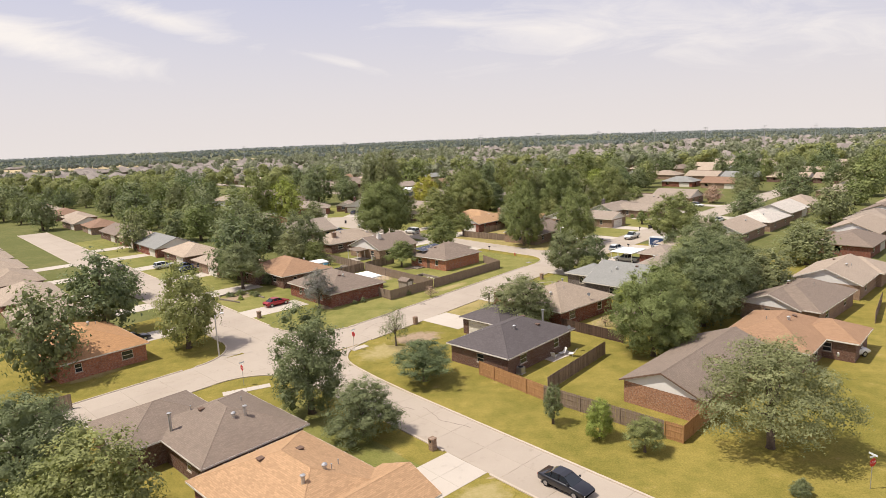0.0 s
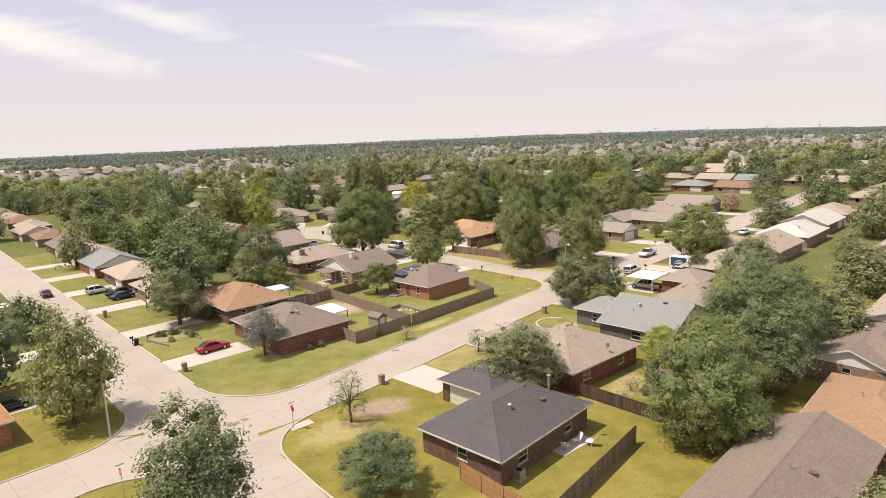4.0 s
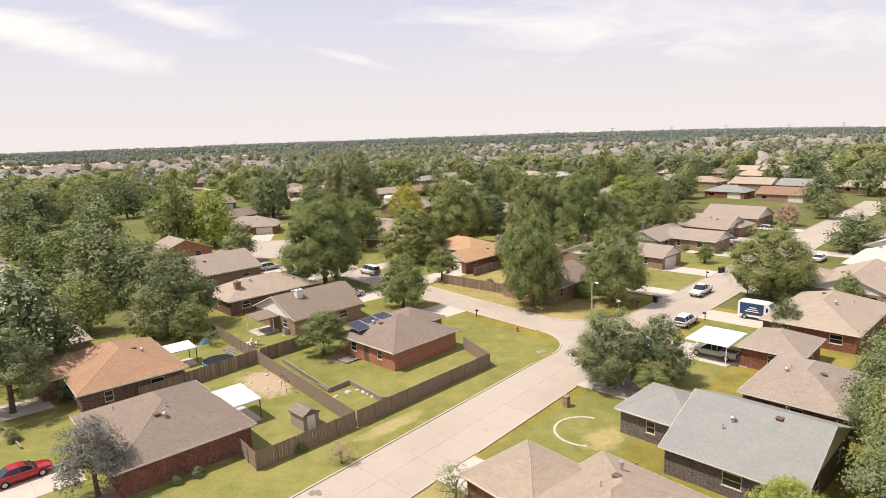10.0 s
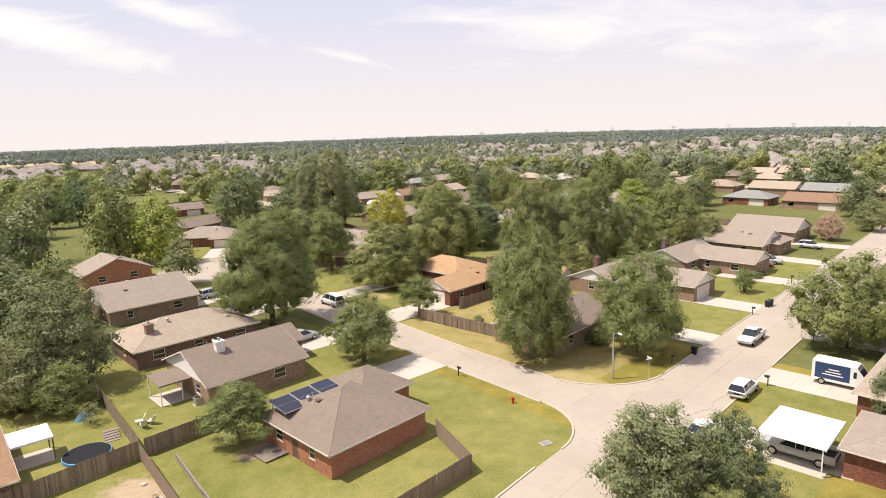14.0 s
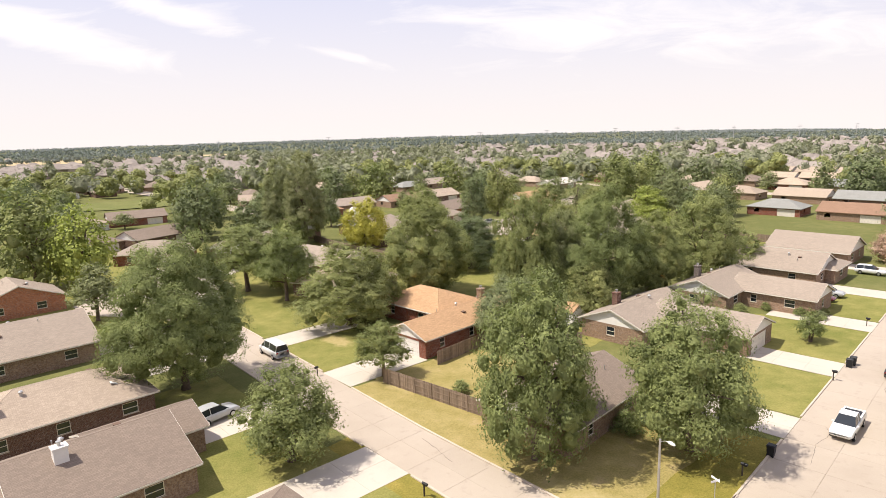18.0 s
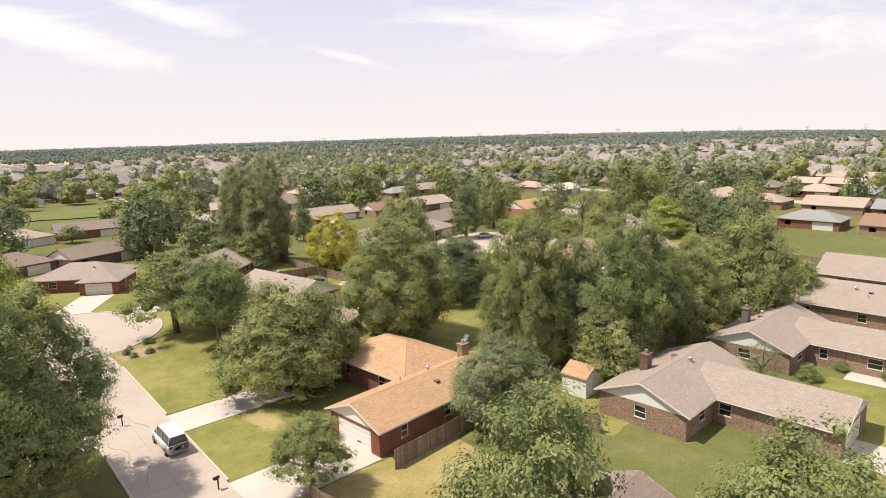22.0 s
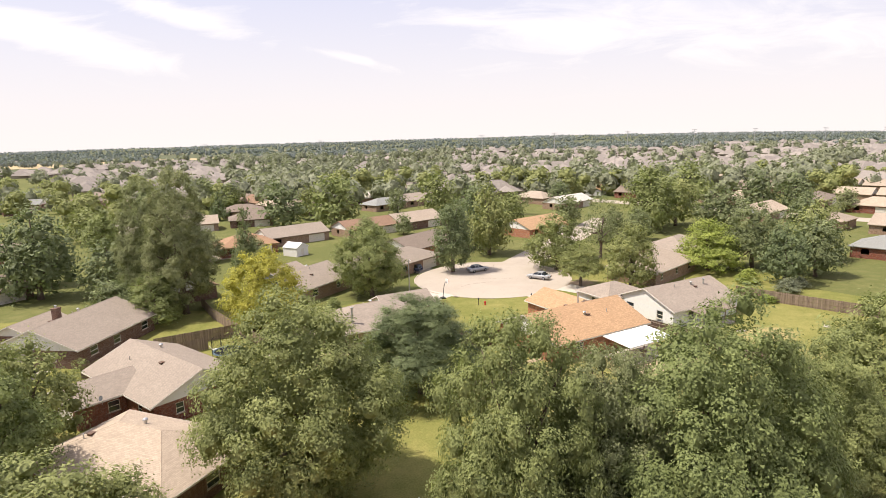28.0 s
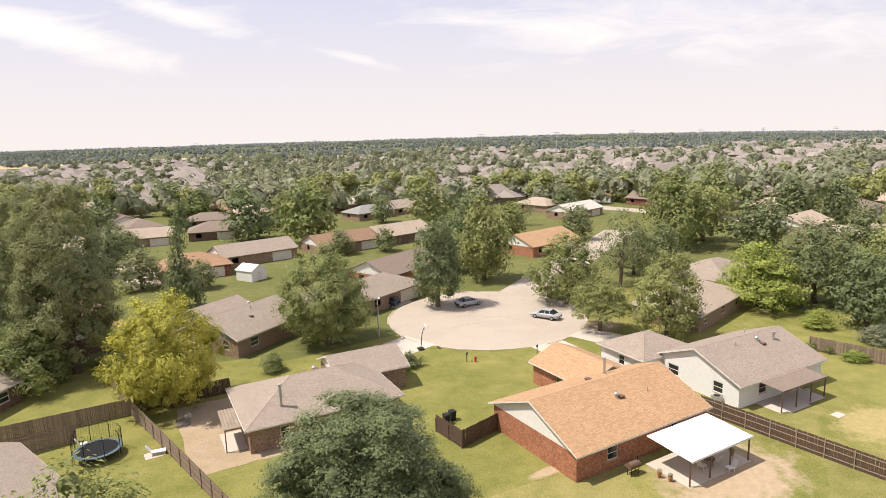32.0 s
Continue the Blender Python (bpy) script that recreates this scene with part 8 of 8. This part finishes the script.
part("nozzle", Geo().tube([((-0.2, 0, 0.42), 0.06), ((0.2, 0, 0.42), 0.06)], 8), REDPAINT, hy)


def bin_cart(x, y, rot):
    root = thing("wheelie_bin", pose(x, y, 0, 0, 0, rot), "dark wheeled refuse bin by the kerb", "bin", "refuse bins")
    part("tub", Geo().add([(-0.24, -0.26, 0.06), (0.24, -0.26, 0.06), (0.24, 0.26, 0.06), (-0.24, 0.26, 0.06), (-0.3, -0.33, 1.0), (0.3, -0.33, 1.0), (0.3, 0.33, 1.0), (-0.3, 0.33, 1.0)], [(3, 2, 1, 0), (4, 5, 6, 7), (0, 1, 5, 4), (1, 2, 6, 5), (2, 3, 7, 6), (3, 0, 4, 7)]), BLACK, root)
    part("lid", Geo().add([(-0.33, -0.36, 1.004), (0.33, -0.36, 1.004), (0.33, 0.36, 1.004), (-0.33, 0.36, 1.004), (-0.25, -0.3, 1.08), (0.25, -0.3, 1.08), (0.25, 0.3, 1.08), (-0.25, 0.3, 1.08)], [(4, 5, 6, 7), (0, 1, 5, 4), (1, 2, 6, 5), (2, 3, 7, 6), (3, 0, 4, 7)]), BLACK, root)
    for s in (-1, 1):
        part("wheel", Geo().tube([((-0.27, s * 0.25 - 0.03, 0.12), 0.12), ((-0.27, s * 0.25 + 0.03, 0.12), 0.12)], 10), TYRE, root)


for x, y, r in ((-44.0, 114.5, 40), (60.4, 178.6, 45), (61.2, 179.2, 45), (41.5, 159.6, 45), (-34.0, 218.0, 20), (24.4, 256.0, 30), (25.0, 256.8, 30)):
    bin_cart(x, y, r)


def ac_unit(x, y, rot):
    root = thing("air_conditioner", pose(x, y, 0, 0, 0, rot), "gray outdoor air conditioning unit beside the wall", "air conditioner")
    part("cabinet", Geo().box(-0.4, -0.4, 0.05, 0.4, 0.4, 0.85), METAL, root)
    part("pad", Geo().box(-0.5, -0.5, -0.02, 0.5, 0.5, 0.048), KERB, root)
    part("fan_grille", Geo().tube([((0, 0, 0.853), 0.33), ((0, 0, 0.88), 0.3)], 14), BLACK, root)


for x, y, r in ((-17.2, 149.4, 44), (52.8, 259.4, 29), (9.0, 73.0, 46)):
    ac_unit(x, y, r)


def garden_chair(x, y, rot):
    root = thing("garden_chair", pose(x, y, 0, 0, 0, rot), "pale reclining garden chair on the lawn", "chair", "garden chairs")
    part("seat", Geo().box(-0.3, -0.28, 0.36, 0.35, 0.28, 0.41), SIDING, root)
    part("backrest", Geo().box(-0.02, -0.28, 0, 0.02, 0.28, 0.75), SIDING, root, at=pose(-0.3, 0, 0.38, 0, -30, 0))
    for px in (-0.25, 0.3):
        for py in (-0.24, 0.24):
            part("leg", Geo().box(px - 0.02, py - 0.02, 0, px + 0.02, py + 0.02, 0.358), SIDING, root)


for x, y, r in ((-21.6, 145.0, 200), (-20.8, 144.2, 130), (-20.4, 145.0, 160), (-10.6, 252.8, 30), (46.2, 246.6, 40), (47.6, 247.4, 120), (48.4, 246.2, 200), (14.0, 77.6, 60), (15.2, 78.6, 200), (16.4, 78.2, 150)):
    garden_chair(x, y, r)

gr = thing("barrel_grill", pose(40.2, 246.0, 0, 0, 0, 31), "rusty barrel barbecue smoker beside the patio", "grill")
part("barrel", Geo().tube([((-0.6, 0, 0.9), 0.1), ((-0.58, 0, 0.9), 0.3), ((0.58, 0, 0.9), 0.3), ((0.6, 0, 0.9), 0.1)], 12), DARKTRIM, gr)
part("chimney", Geo().tube([((0.45, 0, 1.15), 0.05), ((0.45, 0, 1.6), 0.05)], 8), BLACK, gr)
for a in (-0.45, 0.45):
    for b in (-0.2, 0.2):
        part("leg", Geo().box(a - 0.025, b - 0.025, 0, a + 0.025, b + 0.025, 0.7), BLACK, gr)
part("shelf", Geo().box(-0.55, 0.28, 0.75, 0.55, 0.55, 0.78), DARKTRIM, gr)


def dish(x, y, z, rot):
    root = thing("satellite_dish", pose(x, y, z, 0, 0, rot), "small dark satellite dish on the roof", "dish")
    part("mast", Geo().tube([((0, 0, -0.3), 0.03), ((0, 0, 0.4), 0.03)], 6), METAL, root)
    part("reflector", Geo().tube([((0.02, 0, 0.42), 0.03), ((0.08, 0, 0.44), 0.18), ((0.14, 0, 0.47), 0.27), ((0.1, 0, 0.45), 0.18), ((0.05, 0, 0.43), 0.03)], 14), plain_mat("dish_grey", (0.12, 0.12, 0.12), 0.6, 5, 0.1), root)
    part("arm", Geo().tube([((0.05, 0, 0.3), 0.015), ((0.5, 0, 0.4), 0.015)], 5), METAL, root)


for x, y, z, r in ((16.5, 80.0, 3.0, 240), (22.8, 95.2, 3.3, 240), (-13.2, 229.8, 3.1, 250), (-8.4, 276.5, 3.2, 240)):
    dish(x, y, z, r)
# tall flue pipes
for x, y, z, h, lb in ((13.6, 84.0, 3.4, 1.3, "tall galvanised flue pipe on the charcoal roof"), (8.6, 253.6, 3.2, 2.3, "tall white flue pipe on the roof"), (-26.5, 55.0, 3.3, 1.4, "dark flue pipe on the taupe roof"), (-19.5, 55.5, 3.6, 1.3, "dark capped flue on the taupe roof"), (-11.2, 42.6, 3.6, 1.3, "metal flue on the orange roof"), (40.6, 258.0, 4.4, 1.3, "metal capped flue on the orange roof"), (62.0, 266.5, 3.9, 1.2, "metal flue on the gray roof"), (36.4, 105.8, 3.5, 1.1, "metal flue on the pale gray roof"), (20.0, 102.5, 3.5, 1.0, "metal flue on the pinkish roof")):
    fl = thing("flue", pose(x, y, z), lb, "flue")
    part("pipe", Geo().tube([((0, 0, -1.0), 0.14), ((0, 0, h), 0.14)], 10), METAL, fl)
    part("cap", Geo().tube([((0, 0, h - 0.02), 0.16), ((0, 0, h + 0.08), 0.22), ((0, 0, h + 0.16), 0.22), ((0, 0, h + 0.2), 0.05)], 10), METAL, fl)

# small shrubs along walls and beds
for i, (x, y, h, r, k, lf) in enumerate(((-2.6, 111.6, 2.2, 1.2, "sparse", "twig"), (-7.0, 114.0, 1.2, 0.7, "low", "green"), (-15.0, 110.2, 1.0, 0.6, "low", "dark"), (-16.4, 109.0, 0.9, 0.5, "low", "dark"), (7.6, 105.0, 3.4, 1.6, "sparse", "olive"), (22.0, 86.5, 1.8, 1.0, "sparse", "twig"), (24.0, 90.0, 1.8, 1.0, "sparse", "twig"), (29.5, 94.5, 4.2, 2.2, "round", "bright"), (22.6, 108.0, 1.4, 1.0, "low", "bright"), (21.0, 272.0, 1.6, 0.9, "sparse", "green"), (52.5, 189.0, 1.3, 0.9, "low", "green"), (57.5, 199.5, 2.0, 1.4, "low", "green"), (66, 198.6, 1.4, 1.0, "low", "green"), (69, 200, 1.4, 1.0, "low", "olive"), (61.0, 187.5, 4.2, 1.9, "multi", "green"), (-36.8, 118.0, 1.1, 0.8, "low", "olive"), (-40.4, 119.4, 1.3, 0.9, "low", "green"), (-42.4, 118.6, 1.0, 0.7, "low", "olive"), (-27.0, 145.5, 2.4, 1.5, "sparse", "olive"), (-37.0, 128.0, 3.0, 1.6, "round", "dark"), (-25.6, 218.6, 0.9, 1.0, "low", "dark"), (77, 283, 3, 2.4, "low", "bright"), (74, 270, 1.5, 1.6, "low", "bright"), (18.0, 268.4, 2.0, 1.0, "low", "green"), (30.5, 164.6, 2.2, 1.6, "low", "green"), (33.0, 166.0, 1.8, 1.3, "low", "dark"), (-24.4, 244.6, 2.6, 1.4, "sparse", "green"), (2.6, 271.2, 2.6, 1.6, "low", "green"), (15.2, 174.6, 1.6, 1.1, "low", "green"))):
    tree(x, y, h, r, k, lf, "mid", "small leafy shrub in the garden" if lf != "twig" else "thin half-bare shrub by the wall", "bush")

# tall pylons and a water tower on the skyline
for x, y, h in ((60, 900, 27), (250, 980, 27), (450, 1060, 27), (-150, 1010, 26), (-340, 1100, 26), (660, 1100, 28), (150, 940, 27), (350, 1020, 27), (560, 1080, 27)):
    py = thing("transmission_pylon", pose(x, y, lie(x, y)), "tall slim steel power pylon far off", "pylon", "power line")
    part("mast", Geo().tube([((0, 0, 0), 0.55), ((0, 0, h), 0.25)], 6), METAL, py)
    for z in (0.8, 0.9, 0.98):
        part("crossarm", Geo().box(-3.5, -0.15, h * z, 3.5, 0.15, h * z + 0.4), METAL, py)


# ---- small garden things ----
def feeder(x, y, h, label):
    root = thing("bird_feeder", pose(x, y, 0), label, "bird feeder", "garden poles")
    part("pole", Geo().tube([((0, 0, -0.1), 0.02), ((0, 0, h), 0.02)], 6), BLACK, root)
    part("crook", Geo().tube([((0, 0, h), 0.018), ((0.1, 0, h + 0.15), 0.018), ((0.28, 0, h + 0.15), 0.018), ((0.33, 0, h + 0.02), 0.018)], 5), BLACK, root)
    part("seed_box", Geo().box(0.24, -0.09, h - 0.3, 0.42, 0.09, h).box(0.2, -0.13, h, 0.46, 0.13, h + 0.03), WOODGREY, root)


feeder(-12.4, 128.6, 1.9, "thin black pole with a hanging bird feeder")
feeder(-11.6, 127.6, 1.7, "thin black pole with a hanging bird feeder")
for x, y, s in ((-15.6, 133.4, 0.32), (-13.2, 131.2, 0.3), (-16.9, 131.0, 0.28), (-14.4, 129.0, 0.34), (-12.6, 130.0, 0.22), (-17.6, 129.6, 0.26)):
    rock(x, y, s)

# slide and swing in the shaded back yard
sl = thing("garden_slide", pose(19.4, 213.2, 0, 0, 0, 62), "pale plastic garden slide under the trees", "slide")
part("chute", Geo().add([(-1.2, -0.25, 0.1), (-1.2, 0.25, 0.1), (1.1, 0.25, 1.4), (1.1, -0.25, 1.4), (-1.2, -0.25, 0.16), (-1.2, 0.25, 0.16), (1.1, 0.25, 1.46), (1.1, -0.25, 1.46)], [(3, 2, 1, 0), (4, 5, 6, 7), (0, 1, 5, 4), (1, 2, 6, 5), (2, 3, 7, 6), (3, 0, 4, 7)]), WHITEMETAL, sl)
for e in (-1, 1):
    part("side_rail", Geo().tube([((-1.2, e * 0.27, 0.25), 0.04), ((1.1, e * 0.27, 1.55), 0.04)], 6), WHITEMETAL, sl)
    part("leg", Geo().tube([((1.5, e * 0.27, 0), 0.035), ((1.1, e * 0.27, 1.5), 0.035)], 6), METAL, sl)
for i in range(4):
    part("rung", Geo().tube([((1.42 - 0.09 * i, -0.27, 0.3 + 0.33 * i), 0.025), ((1.42 - 0.09 * i, 0.27, 0.3 + 0.33 * i), 0.025)], 5), METAL, sl)

fence([(51.2, 225.9), (54.6, 223.2)], board_mat("orange_boards", (0.62, 0.22, 0.05)), h=1.5, single=True, label="bright orange painted board fence between the trees")

# white lounger on its pad, tarp, hedge and bushes of the far yards
ln = thing("sun_lounger", pose(-2.8, 251.0, 0.055, 0, 0, 20), "white plastic sun lounger on a concrete pad", "lounger")
part("seat", Geo().box(-0.3, -0.32, 0.3, 0.95, 0.32, 0.35), WHITEMETAL, ln)
part("backrest", Geo().box(-0.02, -0.32, 0, 0.03, 0.32, 0.75), WHITEMETAL, ln, at=pose(-0.3, 0, 0.33, 0, -35, 0))
for a in (-0.2, 0.85):
    for b in (-0.28, 0.28):
        part("leg", Geo().box(a - 0.03, b - 0.03, 0, a + 0.03, b + 0.03, 0.298), WHITEMETAL, ln)
tp = thing("tarpaulin", pose(-28.3, 146.6, 0, 0, 0, 30), "crumpled blue tarpaulin thrown over garden things", "tarpaulin")
q = random.Random(4)
n = 9
vs = [(1.6 * (i / (n - 1) - 0.5), 1.3 * (j / (n - 1) - 0.5), max(0.0, 0.75 * (1 - (abs(i - 4) / 4.2) ** 2) * (1 - (abs(j - 4) / 4.2) ** 2) + q.uniform(-0.08, 0.08)) + 0.02) for j in range(n) for i in range(n)]
g = Geo().add(vs, [(j * n + i, j * n + i + 1, (j + 1) * n + i + 1, (j + 1) * n + i) for j in range(n - 1) for i in range(n - 1)])
g.add([(-0.82, -0.67, -0.02), (0.82, -0.67, -0.02), (0.82, 0.67, -0.02), (-0.82, 0.67, -0.02), (-0.82, -0.67, 0.02), (0.82, -0.67, 0.02), (0.82, 0.67, 0.02), (-0.82, 0.67, 0.02)], [(3, 2, 1, 0), (0, 1, 5, 4), (1, 2, 6, 5), (2, 3, 7, 6), (3, 0, 4, 7)])
part("sheet", g, POOLBLUE, tp)
for x, y, h, r, lf in ((80.5, 276.0, 2.6, 2.3, "haze"), (84.0, 279.0, 2.2, 2.0, "haze"), (71.0, 274.2, 1.3, 0.9, "green"), (72.6, 273.0, 1.2, 0.8, "green"), (69.4, 275.6, 1.4, 0.9, "dark"), (19.6, 271.5, 2.2, 1.3, "dark"), (15.0, 275.8, 1.6, 1.0, "bright"),
                       (26.0, 134.6, 1.3, 0.9, "green"), (-38.0, 119.2, 0.9, 0.6, "green"), (-40.2, 119.4, 0.8, 0.5, "twig"), (-41.6, 118.4, 0.9, 0.6, "dark"), (-36.6, 117.6, 0.8, 0.5, "olive"), (-39.2, 115.8, 0.9, 0.6, "bright"), (67.6, 196.6, 1.5, 1.0, "dark"), (69.5, 198.5, 1.2, 0.8, "green"), (62.5, 201.8, 1.4, 0.9, "green"), (-26.4, 214.0, 0.9, 0.7, "dark"), (-24.8, 212.9, 0.8, 0.6, "olive"), (-23.4, 214.4, 0.9, 0.7, "green"), (-27.0, 216.0, 0.7, 0.5, "twig")):
    tree(x, y, h, r, "low", lf, "mid", "small leafy shrub in the garden", "bush")


def hydrant(x, y):
    root = thing("fire_hydrant", pose(x, y, 0), "small red fire hydrant near the kerb", "hydrant")
    part("barrel", Geo().tube([((0, 0, -0.05), 0.16), ((0, 0, 0.06), 0.16), ((0, 0, 0.07), 0.11), ((0, 0, 0.55), 0.11), ((0, 0, 0.56), 0.15), ((0, 0, 0.62), 0.14), ((0, 0, 0.76), 0.03)], 10), REDPAINT, root)
    part("nozzle", Geo().tube([((-0.2, 0, 0.42), 0.06), ((0.2, 0, 0.42), 0.06)], 8), REDPAINT, root)


hydrant(17.3, 147.1)
ub = thing("utility_box", pose(19.4, 138.3, 0, 0, 0, 30), "low pale utility cover set in the lawn", "utility box")
part("rim", Geo().box(-0.55, -0.4, -0.05, 0.55, 0.4, 0.08), KERB, ub)
part("lid", Geo().box(-0.47, -0.32, 0.082, 0.47, 0.32, 0.11), METAL, ub)

# low gray deck beside the brick house, and garden steps up from the pool
dk = thing("garden_deck", pose(-5.6, 138.4, 0, 0, 0, 46), "low gray weathered deck of boards beside the house", "deck")
for i in range(16):
    part("board", Geo().box(-1.9, -1.28 + 0.16 * i, 0.18, 1.9, -1.14 + 0.16 * i, 0.21), WOODGREY, dk)
part("joist", Geo().box(-1.8, -1.25, -0.02, -1.7, 1.25, 0.178), WOODGREY, dk)
part("joist", Geo().box(1.7, -1.25, -0.02, 1.8, 1.25, 0.178), WOODGREY, dk)
st = thing("garden_steps", pose(-22.4, 141.4, 0, 0, 0, 125), "short flight of timber garden steps", "steps")
for i in range(5):
    part("tread", Geo().box(0.5 * i, -0.7, -0.05, 0.5 * i + 0.46, 0.7, 0.07 + 0.06 * i), WOODGREY, st)

# woodpile and broken boards in the shaded yard behind the tin porch
wp = thing("woodpile", pose(-3.0, 257.4, 0, 0, 0, 120), "loose pile of gray boards and logs on bare earth", "woodpile")
q = random.Random(9)
for i in range(12):
    a = 0.11 * i - 0.7
    part("log", Geo().tube([((-1.0 + q.uniform(-0.2, 0.2), a, 0.07), 0.06), ((1.0 + q.uniform(-0.2, 0.2), a + q.uniform(-0.15, 0.15), 0.09), 0.055)], 7), WOODGREY, wp)

# window air conditioners, plant pots and a table under the white patio cover
for x, y, hgt in ((42.2, 245.4, 0.42), (42.9, 244.8, 0.32), (49.6, 248.6, 0.38)):
    pt = thing("plant_pot", pose(x, y, 0.07), "clay plant pot with a small plant on the patio", "plant pot", "patio pots")
    part("pot", Geo().tube([((0, 0, 0), 0.13), ((0, 0, hgt * 0.8), 0.19), ((0, 0, hgt), 0.2), ((0, 0, hgt - 0.03), 0.16)], 12), plain_mat("clay_pot", (0.38, 0.17, 0.09), 0.85, 6, 0.15), pt)
    part("leaves", cloud_mesh("leaves", leaf_cloud(np.random.default_rng(int(x * 10)), [(0, 0, hgt + 0.15, 0.22, 0.2)], 90, 0.09), LEAF["green"]), None, pt)
tb = thing("patio_table", pose(46.9, 247.0, 0.07), "dark round patio table under the metal cover", "table")
part("tabletop", Geo().tube([((0, 0, 0.7), 0.55), ((0, 0, 0.73), 0.55)], 20), DARKTRIM, tb)
for i in range(4):
    a = radians(45 + 90 * i)
    part("leg", Geo().tube([((0.4 * math.cos(a), 0.4 * math.sin(a), 0), 0.02), ((0.3 * math.cos(a), 0.3 * math.sin(a), 0.7), 0.02)], 6), DARKTRIM, tb)
